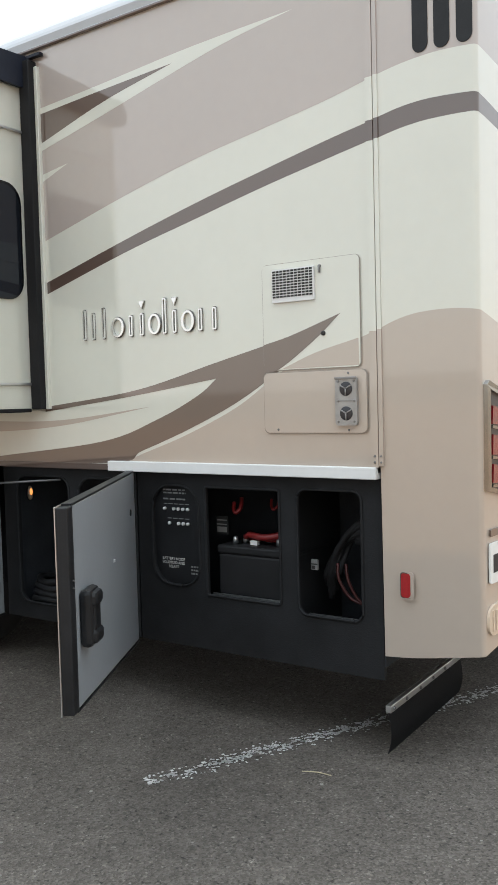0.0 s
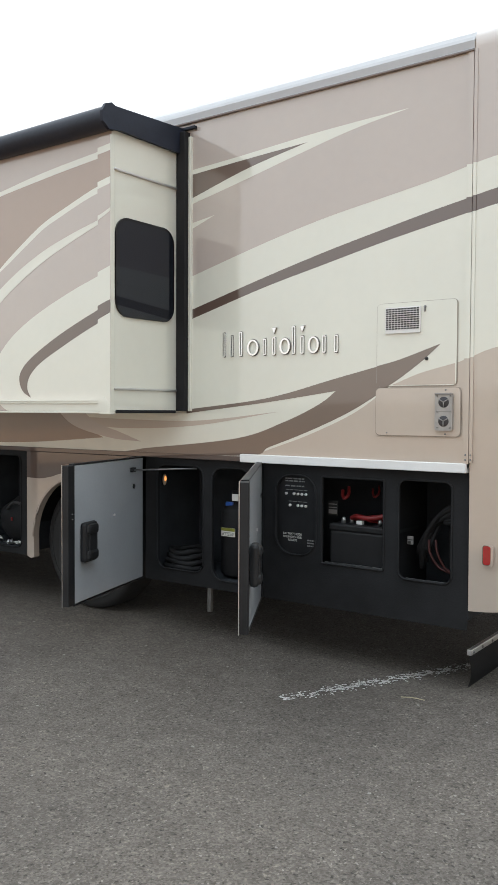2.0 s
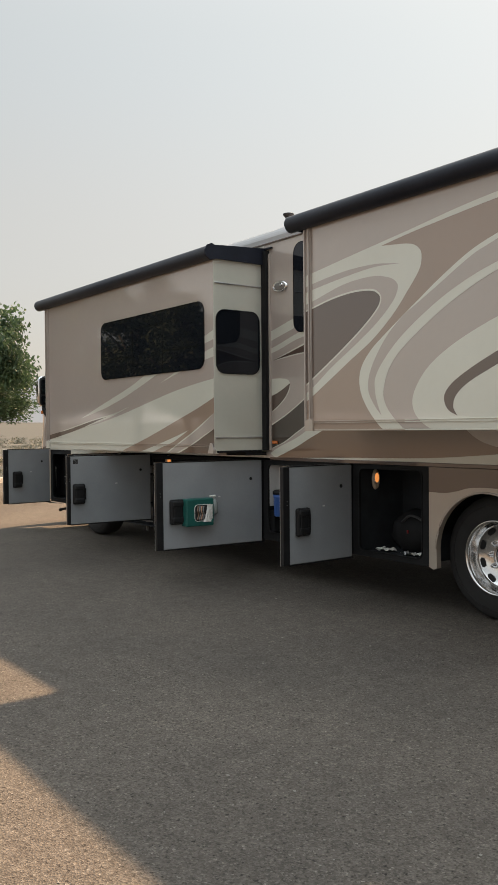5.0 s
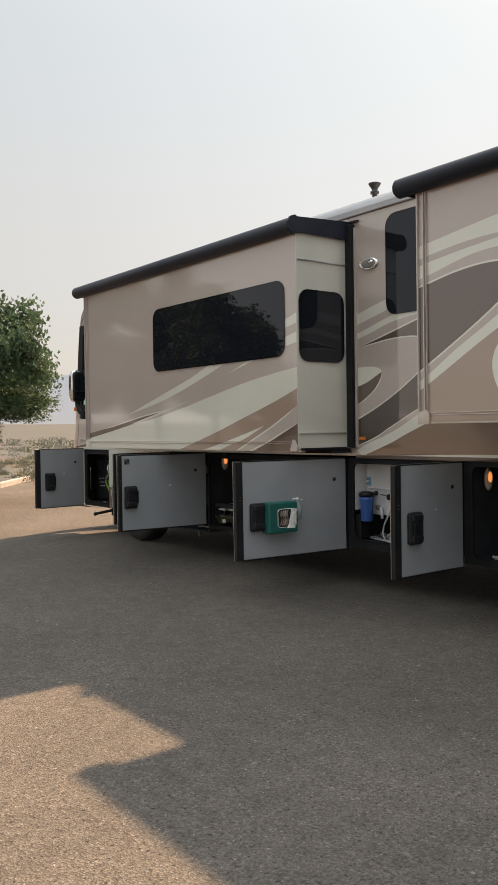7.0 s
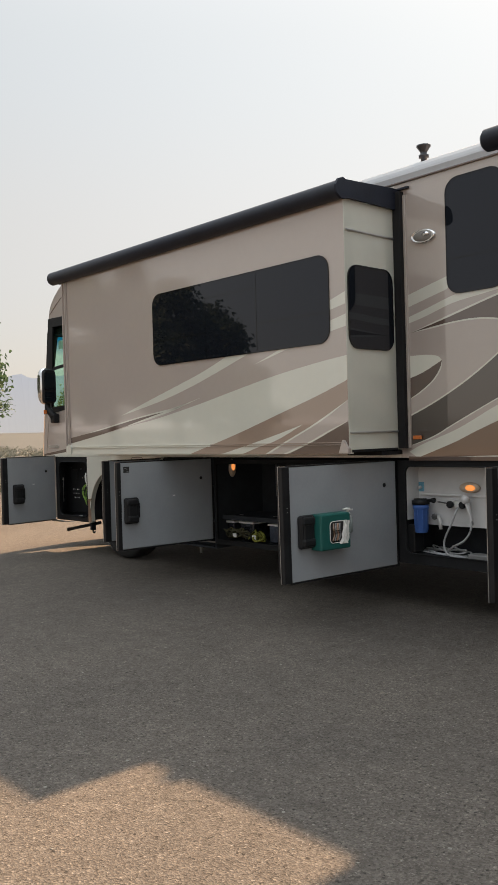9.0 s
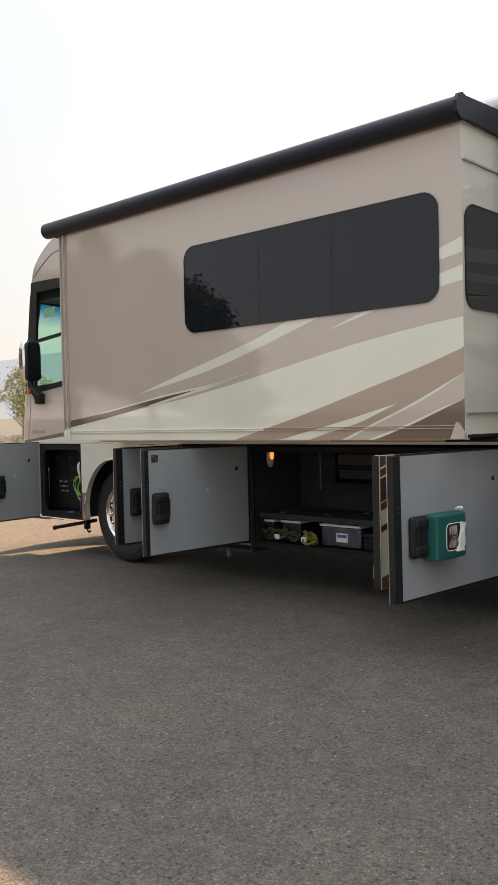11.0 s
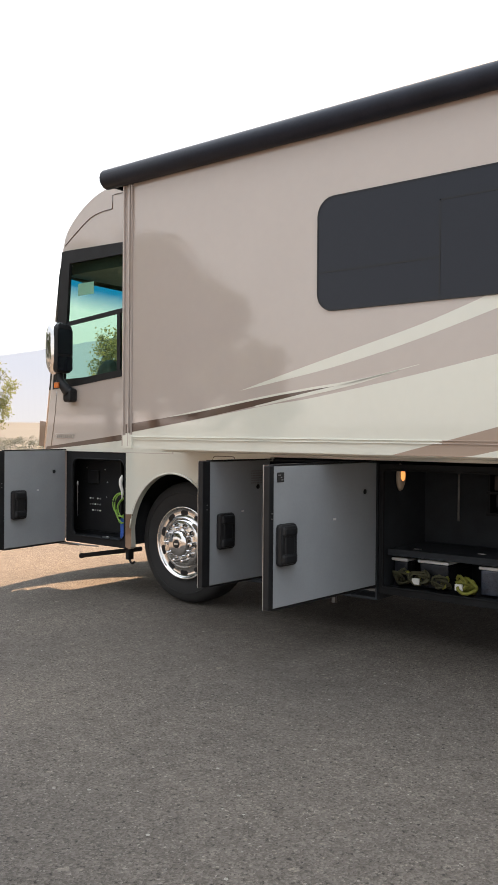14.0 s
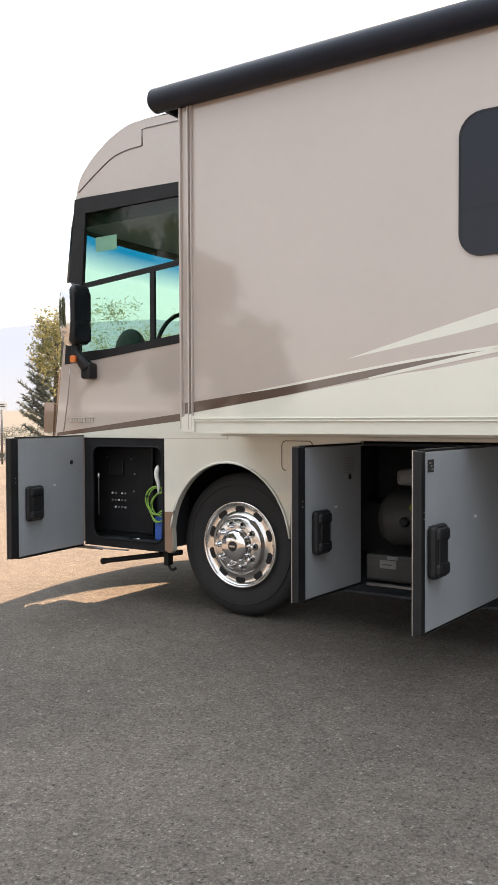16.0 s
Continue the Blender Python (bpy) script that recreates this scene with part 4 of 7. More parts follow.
fs([[(-9.95, 1.53), (-9.53, 1.608), (-9.224, 1.66), (-8.95, 1.712)], [(-8.95, 1.708), (-9.224, 1.642), (-9.53, 1.588), (-9.95, 1.52)]], CREAM, 3)
fs([[(-10.075, 1.627), (-9.68, 1.732), (-9.29, 1.833), (-8.8, 1.96), (-8.418, 2.084)], [(-8.13, 2.084), (-8.8, 1.885), (-9.29, 1.765), (-9.68, 1.692), (-10.075, 1.627)]], CREAM, 1)
fs([[(-8.094, 1.979), (-7.771, 2.083)], [(-7.65, 2.083), (-8.094, 1.979)]], CREAM, 1)
fs([EDGE, [(-7.08, 1.225), (-7.08, 1.7)]], TAUPE, 2)
fs([[(-8.62, 1.225), (-8.139, 1.332), (-7.846, 1.4), (-7.552, 1.474)], [(-7.552, 1.474), (-7.847, 1.356), (-8.094, 1.293), (-8.33, 1.225)]], CREAM, 3)
fs([STRIPE, STRIPE_LOW[::-1]], GREIGE, 3)
fs([STRIPE_LOW, [(-7.08, 1.225), (-7.08, 1.4)]], UMBER, 3)
fs(pinstripe(STRIPE, -0.014), CREAM, 4)
fs(pinstripe(STRIPE_LOW, -0.013), CREAM, 4)
fs([[(-7.25, 2.39), (-7.08, 2.44)], [(-7.08, 2.35), (-7.25, 2.32)]], CREAM, 1)
fs([[(-7.25, 2.24), (-7.08, 2.275)], [(-7.08, 2.185), (-7.25, 2.16)]], CREAM, 1)


def window(name, x0, x1, z0, z1, y, r, parent, bars, label):
    """A flush coach window: black frame with a dark pane behind it and thin bars."""
    bm = bm_new()
    add_plate(bm, rounded(x0, x1, z0, z1, r), [rounded(x0 + 0.008, x1 - 0.008, z0 + 0.008, z1 - 0.008, r * 0.93)], 0.009, lambda u, v, w: (u, y - 0.009 + w, v))
    for bx0, bx1, bz0, bz1 in bars:
        add_box(bm, bx0, bx1, y - 0.0085, y - 0.002, bz0, bz1)
    ob = cpart(name, bm, WINDOW_BLACK, label, parent)
    bm = bm_new()
    add_plate(bm, rounded(x0 + 0.005, x1 - 0.005, z0 + 0.005, z1 - 0.005, r * 0.95), depth=0.005, put=lambda u, v, w: (u, y - 0.007 + w, v))
    pane = new("pane", mesh_of("pane", bm, GLASS_DARK))
    pane.data.transform(HOME)
    pane.parent = ob if parent is None else parent
    tagged(pane, "dark tinted pane")
    return ob


window("side_window", -9.485, -7.245, 2.075, 2.745, FACE, 0.11, front_slide, [(-8.051, -8.043, 2.085, 2.735), (-8.706, -8.698, 2.085, 2.612), (-9.475, -8.706, 2.300, 2.309), (-8.043, -7.256, 2.306, 2.315), (-8.706, -8.051, 2.604, 2.612)], "long black-framed tinted side window")
window("middle_window", -6.635, -6.15, 2.40, 3.26, SIDE, 0.11, None, [(-6.625, -6.16, 2.66, 2.668)], "black-framed tinted window between the slide-outs")
# ---- cab ----
cab_outline = [(-11.25, 1.19), (-11.25, 3.39), (-11.63, 3.385)] + spline([(-11.93, 3.40), (-12.10, 3.385), (-12.27, 3.32), (-12.44, 3.21), (-12.555, 3.09), (-12.60, 2.97)], 12) + [(-12.70, 2.2), (-12.845, 1.19)]
frame_outer = [(-11.33, 1.87), (-11.33, 2.915), (-12.545, 2.945), (-12.615, 2.94), (-12.735, 1.735), (-12.40, 1.76), (-12.04, 1.80)]
frame_hole = [(-11.36, 1.93), (-11.36, 2.83), (-12.51, 2.83), (-12.585, 1.82), (-12.30, 1.83), (-12.0, 1.86)]
bm = bm_new()
add_plate(bm, cab_outline[::-1], [frame_outer], 0.05, lambda u, v, w: (u, SIDE + w, v))
cab = cpart("cab_side", bm, GREIGE, "greige cab side panel")
bm = bm_new()
add_plate(bm, cab_outline[::-1], [frame_outer], 0.05, lambda u, v, w: (u, FAR_SIDE + w, v))
cpart("cab_side", bm, GREIGE)
bm = bm_new()
add_plate(bm, frame_outer, [frame_hole], 0.03, lambda u, v, w: (u, SIDE - 0.004 + w, v))
add_plate(bm, [(-12.58, 2.285), (-11.34, 2.395), (-11.34, 2.43), (-12.58, 2.32)], depth=0.02, put=lambda u, v, w: (u, SIDE + 0.004 + w, v))
add_box(bm, -11.91, -11.87, SIDE + 0.005, SIDE + 0.025, 1.85, 2.36)
cpart("driver_window_frame", bm, BLACK, "black driver window frame", cab)
bm = bm_new()
add_plate(bm, frame_hole, depth=0, put=lambda u, v, w: (u, SIDE + 0.012, v))
g = cpart("driver_window", bm, GLASS_CAB, "green-tinted driver window", cab)
g.visible_shadow = False
bm = bm_new()
add_plate(bm, [(-12.46, 2.55), (-12.255, 2.55), (-12.255, 2.655), (-12.46, 2.655)], depth=0.003, put=lambda u, v, w: (u, SIDE + 0.05 + w, v))
cpart("notice_card", bm, PAPER, "pale card in the driver window", cab)
bm = bm_new()
add_plate(bm, frame_hole, depth=0, put=lambda u, v, w: (u, FAR_SIDE + 0.012, v))
g = cpart("passenger_window", bm, GLASS_CAB)
g.visible_shadow = False
# moulded line of the front cap, dark sweep and emblem on the driver side
bm = bm_new()
add_tube(bm, [(x, SIDE - 0.001, z) for x, z in spline([(-12.575, 2.99), (-12.40, 3.10), (-12.24, 3.185), (-12.10, 3.215), (-11.97, 3.22)], 6)], 0.005, 6)
add_tube(bm, [(-11.965, SIDE - 0.001, 3.22), (-11.965, SIDE - 0.001, 3.33), (-11.93, SIDE - 0.001, 3.335), (-11.25, SIDE - 0.001, 3.325)], 0.005, 6)
cpart("cap_joint", bm, UMBER, "", cab)
bm = bm_new()
add_tube(bm, [(-12.68, SIDE - 0.001, 1.72), (-12.70, SIDE - 0.001, 1.52), (-12.755, SIDE - 0.001, 1.23)], 0.004, 6)
cpart("cap_joint", bm, GREIGE_DARK, "", cab)
band("paint_sweep", [[(-12.82, 1.225), (-12.26, 1.29), (-11.65, 1.36), (-11.26, 1.40)], [(-11.26, 1.35), (-11.65, 1.31), (-12.26, 1.25), (-12.83, 1.20)]], UMBER, SIDE, 1, cab)
band("paint_sweep", [[(-12.83, 1.20), (-12.26, 1.25), (-11.65, 1.31), (-11.26, 1.35)], [(-11.26, 1.195), (-12.83, 1.192)]], CREAM, SIDE, 1, cab)
bm = bm_new()
for k in range(9):
    add_box(bm, -12.68 + k * 0.027, -12.662 + k * 0.027, SIDE - 0.008, SIDE, 1.305, 1.33)
add_box(bm, -12.69, -12.43, SIDE - 0.006, SIDE, 1.335, 1.343)
cpart("emblem_bars", bm, ALU, "small metal emblem strip", cab)
# front skin: fibreglass, windshield with a blue shade band
front = [(0.55, -12.80, 0), (1.19, -12.86, 0), (1.735, -12.79, 0), (2.74, -12.655, 1), (2.945, -12.605, 2), (3.09, -12.556, 0), (3.21, -12.441, 0), (3.32, -12.271, 0), (3.385, -12.101, 0), (3.40, -11.93, 0), (3.395, -11.25, 0)]
ys = [SIDE + (FAR_SIDE + 0.05 - SIDE) * k / 14 for k in range(15)]


def front_row(z, x):
    out = []
    for y in ys:
        k = abs(2 * (y - ys[0]) / (ys[-1] - ys[0]) - 1)
        lift = 0.10 if z > 3.35 else 0.0
        # lower nose bulged 0.5 m, unseen, to push the cast shadow forward
        out.append(Vector((x - (0.5 if z < 1.8 else 0.16 if z < 3.3 else 0.05) * (1 - k ** 3), y, z + lift * (1 - k ** 2))))
    return out


for a, b, kind in ((0, 2, "front_cap"), (2, 3, "windshield"), (3, 4, "windshield_header"), (4, 10, "front_roof")):
    bm = bm_new()
    rows = [[bm.verts.new(p) for p in front_row(z, x)] for z, x, _ in front[a:b + 1]]
    for r0, r1 in zip(rows, rows[1:]):
        for k in range(len(ys) - 1):
            f = bm.faces.new((r0[k], r0[k + 1], r1[k + 1], r1[k]))
            f.smooth = True
            if kind == "windshield" and k in (0, len(ys) - 2):
                f.material_index = 1
    ob = cpart(kind, bm, {"windshield": [GLASS_SHIELD, BLACK], "windshield_header": BLACK}.get(kind, GREIGE), {"windshield": "large curved windshield with a blue shade band"}.get(kind, ""))
    ob.visible_shadow = kind != "windshield"
bm = bm_new()
add_box(bm, -12.75, -11.25, SIDE + 0.06, FAR_SIDE, 1.19, 1.25)
cpart("cab_floor", bm, BLACK)
bm = bm_new()
add_box(bm, -12.75, -12.2, SIDE + 0.06, FAR_SIDE, 1.25, 1.78, 0.08)
cpart("dashboard", bm, BLACK, "black dashboard")
for hx, hy, hw, hd, top, mat in ((-12.45, 3.50, 0.13, 0.13, 2.02, SEAT), (-12.36, 3.72, 0.15, 0.12, 1.97, BLACK)):
    bm = bm_new()
    bmesh.ops.create_uvsphere(bm, u_segments=20, v_segments=12, radius=1)
    for v in bm.verts:
        v.co = Vector((hx + hw * v.co.x, hy + hd * v.co.y, 1.75 + (top - 1.75) * (abs(v.co.z) ** 0.7 if v.co.z > 0 else v.co.z * 0.2)))
    for f in bm.faces:
        f.smooth = True
    cpart("dash_hood", bm, mat, "rounded hood on the dashboard")
bm = bm_new()
add_box(bm, -12.64, -11.25, SIDE + 0.056, FAR_SIDE - 0.004, 2.745, 3.0)
cpart("cab_ceiling", bm, BLACK)
for y in (3.55, 5.0):
    bm = bm_new()
    add_box(bm, -11.95, -11.45, y - 0.25, y + 0.25, 1.55, 1.72, 0.06)
    add_box(bm, -11.55, -11.40, y - 0.25, y + 0.25, 1.6, 2.0, 0.06)
    add_box(bm, -11.54, -11.42, y - 0.14, y + 0.14, 1.99, 2.12, 0.04)
    cpart("cab_seat", bm, SEAT, "grey upholstered cab seat")
bm = bm_new()
ring = [(-12.04 + 0.07 * math.cos(a), 3.55 + 0.22 * math.sin(a), 1.90 + 0.2 * math.cos(a)) for a in [2 * math.pi * k / 28 for k in range(29)]]
add_tube(bm, ring, 0.016, 8)
add_tube(bm, [(-12.02, 3.55, 1.87), (-12.35, 3.55, 1.60)], 0.03, 8)
add_tube(bm, [(-12.02, 3.34, 1.87), (-12.03, 3.55, 1.86), (-12.02, 3.76, 1.87)], 0.014, 6)
cpart("steering_wheel", bm, BLACK, "black steering wheel")
# side mirror on its arm
bm = bm_new()
add_tube(bm, spline([(-12.455, SIDE - 0.05, 1.70), (-12.48, SIDE - 0.075, 1.745), (-12.515, SIDE - 0.095, 1.80), (-12.53, SIDE - 0.095, 1.88)], 5), [0.050 - 0.0012 * k for k in range(16)], 12)
add_box(bm, -12.50, -12.40, SIDE - 0.085, SIDE + 0.004, 1.615, 1.735, 0.022)
mirror = cpart("mirror_arm", bm, BLACK, "black side mirror arm with a block foot")


def puffed(bm, centre, radii, power, nu=32, nv=18):
    """A closed, softly squared shell."""
    bmesh.ops.create_uvsphere(bm, u_segments=nu, v_segments=nv, radius=1)
    for v in bm.verts:
        k = sum(abs(q) ** power for q in v.co) ** (-1 / power)
        v.co = Vector([c + r * q * k for c, r, q in zip(centre, radii, v.co)])
    for f in bm.faces:
        f.smooth = True


bm = bm_new()
puffed(bm, (-12.545, SIDE - 0.100, 2.083), (0.070, 0.104, 0.229), 3.2)
cpart("mirror_housing", bm, CHROME, "rounded chrome mirror shell", mirror)
bm = bm_new()
puffed(bm, (-12.490, SIDE - 0.092, 2.078), (0.036, 0.092, 0.212), 6.0)
cpart("mirror_bezel", bm, BLACK, "black mirror bezel", mirror)
for z0, z1 in ((2.03, 2.245), (1.885, 2.005)):
    bm = bm_new()
    add_plate(bm, rounded(SIDE - 0.170, SIDE - 0.014, z0, z1, 0.02), depth=0.004, put=lambda u, v, w: (-12.451 - w, u, v))
    cpart("mirror_glass", bm, GLASS_DARK, "", mirror)
bm = bm_new()
add_box(bm, -12.535, -12.485, SIDE - 0.150, SIDE - 0.125, 1.735, 1.785, 0.006)
cpart("mirror_lamp", bm, AMBER_LENS, "amber turn lamp", mirror)
bm = bm_new()
add_plate(bm, [(-13.15, 1.225), (-13.05, 1.225), (-13.03, 1.45), (-13.14, 1.46)], depth=0.05, put=lambda u, v, w: (u, SIDE + 0.17 + w, v))
cpart("front_hood_panel", bm, BROWN, "tan front hood panel standing open")

# ---- lower body: fenders, face panels and bays ----
def arch(cx, cz, r, a0, a1, n=22, squash=1.0):
    return [(cx + r * math.cos(radians(a0 + (a1 - a0) * k / n)), cz + squash * r * math.sin(radians(a0 + (a1 - a0) * k / n))) for k in range(n + 1)]


bm = bm_new()
outline = [(-4.945, 1.165), (-4.945, 0.36), (-4.90, 0.345), (-4.865, 0.36)] + arch(-4.385, 0.50, 0.485, 178, 10) + [(-3.86, 0.6), (-3.86, 1.165)]
add_plate(bm, outline, depth=0.05, put=lambda u, v, w: (u, SIDE - 0.004 + w, v))
fender = cpart("rear_fender", bm, TAN, "tan rear wheel-arch panel")
band("paint_sweep", [[(-4.945, 1.165), (-4.945, 0.965)], [(-4.945, 0.965), (-4.78, 0.965), (-4.66, 0.985)], [(-4.66, 0.985), (-4.54, 1.015), (-4.385, 1.025), (-4.2, 1.02)], [(-3.86, 1.02), (-3.86, 1.165)]], UMBER, SIDE - 0.004, 1, fender)
bm = bm_new()
add_tube(bm, [(x, SIDE - 0.006, z) for x, z in arch(-4.385, 0.50, 0.487, 178, 10)], 0.009, 6)
cpart("arch_lip", bm, TAN, "", fender)
bm = bm_new()
outline = [(-11.785, 1.19), (-11.785, 0.42), (-11.74, 0.40), (-11.715, 0.42)] + arch(-11.255, 0.50, 0.475, 172, 8, squash=1.13) + [(-10.77, 0.95), (-10.40, 0.95), (-10.40, 1.15), (-10.30, 1.16), (-10.30, 1.19)]
add_plate(bm, outline, depth=0.05, put=lambda u, v, w: (u, SIDE - 0.002 + w, v))
fender = cpart("front_fender", bm, CREAM, "cream front wheel-arch panel")
band("paint_sweep", [[(-11.785, 0.685), (-11.785, 0.415)], [(-11.74, 0.40), (-11.715, 0.42)], [(-11.72, 0.56), (-11.70, 0.69)]], BROWN, SIDE - 0.002, 1, fender)
bm = bm_new()
add_tube(bm, [(x, SIDE - 0.006, z) for x, z in arch(-11.255, 0.50, 0.477, 172, 8, squash=1.13)], 0.009, 6)
cpart("arch_lip", bm, CREAM, "", fender)
bm = bm_new()
loop = rounded(-10.84, -10.62, 1.0, 1.185, 0.03)
add_tube(bm, [(x, SIDE - 0.003, z) for x, z in loop], 0.003, 5)
cpart("filler_flap", bm, UMBER, "outline of the small filler flap", fender)
# wheel wells
for cx in (-4.385, -11.255):
    bm = bm_new()
    pts = arch(cx, 0.5, 0.60, 0, 180)
    rows = [[bm.verts.new((x, y, z)) for x, z in pts] for y in (SIDE + 0.045, 4.0)]
    for k in range(len(pts) - 1):
        bm.faces.new((rows[0][k], rows[0][k + 1], rows[1][k + 1], rows[1][k]))
    bm.faces.new(rows[1])
    cpart("wheel_well", bm, RUBBER)


def bay(name, x0, x1, z0, z1, depth, mat=BAY_CARPET, label=""):
    bm = bm_new()
    y0, y1 = SIDE + 0.035, SIDE + depth
    add_box(bm, x0, x1, y0, y1, z0, z1)
    bmesh.ops.delete(bm, geom=[f for f in bm.faces if f.calc_center_median().y < y0 + 0.001], context="FACES_ONLY")
    bmesh.ops.recalc_face_normals(bm, faces=bm.faces)
    bmesh.ops.solidify(bm, geom=bm.faces[:], thickness=-0.015)
    return cpart(name, bm, mat, label)


def face_panel(x0, x1, z0, z1, holes, y, label):
    bm = bm_new()
    add_plate(bm, [(x0, z0), (x1, z0), (x1, z1), (x0, z1)], holes, 0.02, lambda u, v, w: (u, y + w, v))
    face = cpart("bay_face", bm, BAY, label)
    for h in holes:
        bm = bm_new()
        add_tube(bm, [(u, y - 0.002, v) for u, v in h + h[:1]], 0.0065, 6)
        cpart("opening_rim", bm, BAY, "", face)
    return face


bay("engine_bay", -2.75, -1.45, 0.40, 1.15, 0.55)
bm = bm_new()
add_box(bm, -1.915, -1.895, SIDE + 0.055, SIDE + 0.53, 0.42, 1.14)
cpart("bay_partition", bm, BAY, "black partition in the engine bay")
hole_a, hole_b, hole_c = rounded(-2.66, -2.375, 0.62, 1.10, 0.11), rounded(-2.335, -1.93, 0.59, 1.10, 0.01), rounded(-1.84, -1.53, 0.56, 1.11, 0.045)
face_panel(-2.75, -1.44, 0.33, 1.165, [hole_a, hole_b, hole_c], SIDE + 0.03, "black moulded bay face with openings")
bay("utility_bay", -3.73, -2.77, 0.38, 1.15, 0.6)
hole_d, hole_e = rounded(-3.63, -3.23, 0.42, 1.12, 0.07), rounded(-3.16, -2.85, 0.39, 1.12, 0.09)
face_panel(-3.74, -2.76, 0.33, 1.165, [hole_d, hole_e], SIDE + 0.03, "black moulded bay face with openings")
bay("storage_bay", -5.80, -4.99, 0.40, 1.14, 0.6)
face_panel(-5.84, -4.948, 0.36, 1.165, [rounded(-5.76, -5.03, 0.41, 1.13, 0.05)], SIDE + 0.01, "black bay surround")
bay("wet_bay", -7.12, -5.90, 0.42, 1.14, 0.45)
face_panel(-7.15, -5.86, 0.36, 1.168, [rounded(-7.08, -5.95, 0.44, 1.125, 0.06)], SIDE + 0.01, "black bay surround")
bay("storage_bay", -9.42, -7.25, 0.36, 1.14, 0.66)
face_panel(-9.42, -7.17, 0.33, 1.168, [rounded(-9.395, -7.25, 0.375, 1.13, 0.02)], SIDE + 0.012, "black bay surround")
bay("generator_bay", -10.62, -9.46, 0.29, 1.16, 0.95)
bay("front_bay", -12.76, -11.80, 0.44, 1.15, 0.26)
face_panel(-12.55, -11.787, 0.40, 1.19, [rounded(-12.47, -11.806, 0.46, 1.13, 0.07)], SIDE + 0.008, "black bay surround")
bm = bm_new()
add_box(bm, -12.84, -12.55, SIDE + 0.01, SIDE + 0.06, 0.42, 1.19)
cpart("front_corner", bm, GREIGE)

# ---- doors of the bays ----
def bay_door(hinge, free, z0, z1, sticker=0, outside=None, rise=0.0, lean=0.0, strip=0.068, latch=0.275):
    """A hinged bay door standing open: grey inside, painted outside, black latch box near the free edge."""
    h, f = Vector((*hinge, 0)), Vector((*free, 0))
    d = (f - h).normalized()
    length, n = (f - h).length, Vector((-d.y, d.x, 0))
    m = HOME @ Matrix(((d.x, n.x, 0, h.x), (d.y, n.y, 0, h.y), (0, 0, 1, z0), (0, 0, 0, 1)))
    tall = z1 - z0

    def dpart(name, bm, mats, label="", parent=None):
        if rise:
            for v in bm.verts:
                k = max(0.0, min(1.0, v.co.x / length)) * rise
                v.co.z += k * max(0.0, 1 - v.co.z / tall)
        if lean:
            for v in bm.verts:
                v.co.y += lean * (2 * v.co.z / tall - 1) * v.co.x / length
        bm.transform(m)
        return part(name, bm, mats, parent or coach, label)

    bm = bm_new()
    add_box(bm, 0.012, length - 0.012, -0.035, 0.0, 0.008, tall - 0.008, 0.003)
    door = dpart("bay_door", bm, DOOR_GREY, "open bay door with grey inner skin and black edge")
    bm = bm_new()
    add_box(bm, 0, length - 0.003, -0.0395, -0.0362, 0, tall, 0.001)
    dpart("outer_skin", bm, BROWN if outside is None else outside, "", door)
    bm = bm_new()
    add_box(bm, length - strip, length + 0.003, -0.0355, 0.005, 0.004, tall - 0.004, 0.004)
    dpart("edge_trim", bm, BLACK, "black rubber edge strip", door)
    for z in (0.0, tall):
        bm = bm_new()
        add_box(bm, 0, length - strip - 0.001, -0.034, 0.0015, z - 0.005, z + 0.003)
        dpart("door_lip", bm, BLACK, "thin dark rubber lip", door)
    bm = bm_new()
    add_box(bm, length - 0.002, length + 0.0032, -0.0405, -0.0365, 0, tall, 0.001)
    dpart("door_edge", bm, ALU, "bright metal edge", door)
    bm = bm_new()
    lx, lz = length - latch, 0.24
    add_box(bm, lx, lx + 0.15, 0, 0.045, lz, lz + 0.24, 0.02)
    add_box(bm, lx + 0.012, lx + 0.135, 0.015, 0.060, lz + 0.012, lz + 0.075, 0.018)
    add_box(bm, lx + 0.012, lx + 0.135, 0.015, 0.060, lz + 0.165, lz + 0.228, 0.018)
    add_box(bm, lx + 0.03, lx + 0.12, 0.02, 0.052, lz + 0.06, lz + 0.18, 0.01)
    add_box(bm, lx - 0.014, lx + 0.02, 0.0, 0.03, lz + 0.05, lz + 0.19, 0.008)
    dpart("latch_box", bm, BLACK, "black plastic latch housing", door)
    for z in (lz + 0.30, lz + 0.27):
        bm = bm_new()
        add_lathe(bm, [(0.0, 0.0035), (0.006, 0.0028)], (length - strip * 0.55, 0.004, z), "y", 8)
        dpart("latch_stud", bm, VENT_GREY, "small bright latch stud", door)
    bm = bm_new()
    add_lathe(bm, [(0.0, 0.016), (0.004, 0.016), (0.005, 0.008)], (0.145, 0, tall - 0.19), "y", 14)
    dpart("grommet", bm, BLACK, "", door)
    bm = bm_new()
    add_box(bm, length * 0.42, length * 0.42 + 0.026, 0, 0.004, tall * 0.57, tall * 0.57 + 0.013)
    dpart("clip", bm, WHITE_PLASTIC, "", door)
    if sticker:
        bm = bm_new()
        add_box(bm, length - 0.128, length - 0.068, 0, 0.003, tall - 0.098, tall - 0.043)
        for k, wide in enumerate((0.020, 0.013, 0.024)):
            add_box(bm, length - 0.121 + 0.011 * k, length - 0.121 + 0.011 * k + wide, 0.003, 0.004, tall - 0.088 + 0.014 * k, tall - 0.083 + 0.014 * k, mi=1)
        dpart("warning_sticker", bm, [INK, HOSE_GREY], "small black and white sticker", door)
    return door, m


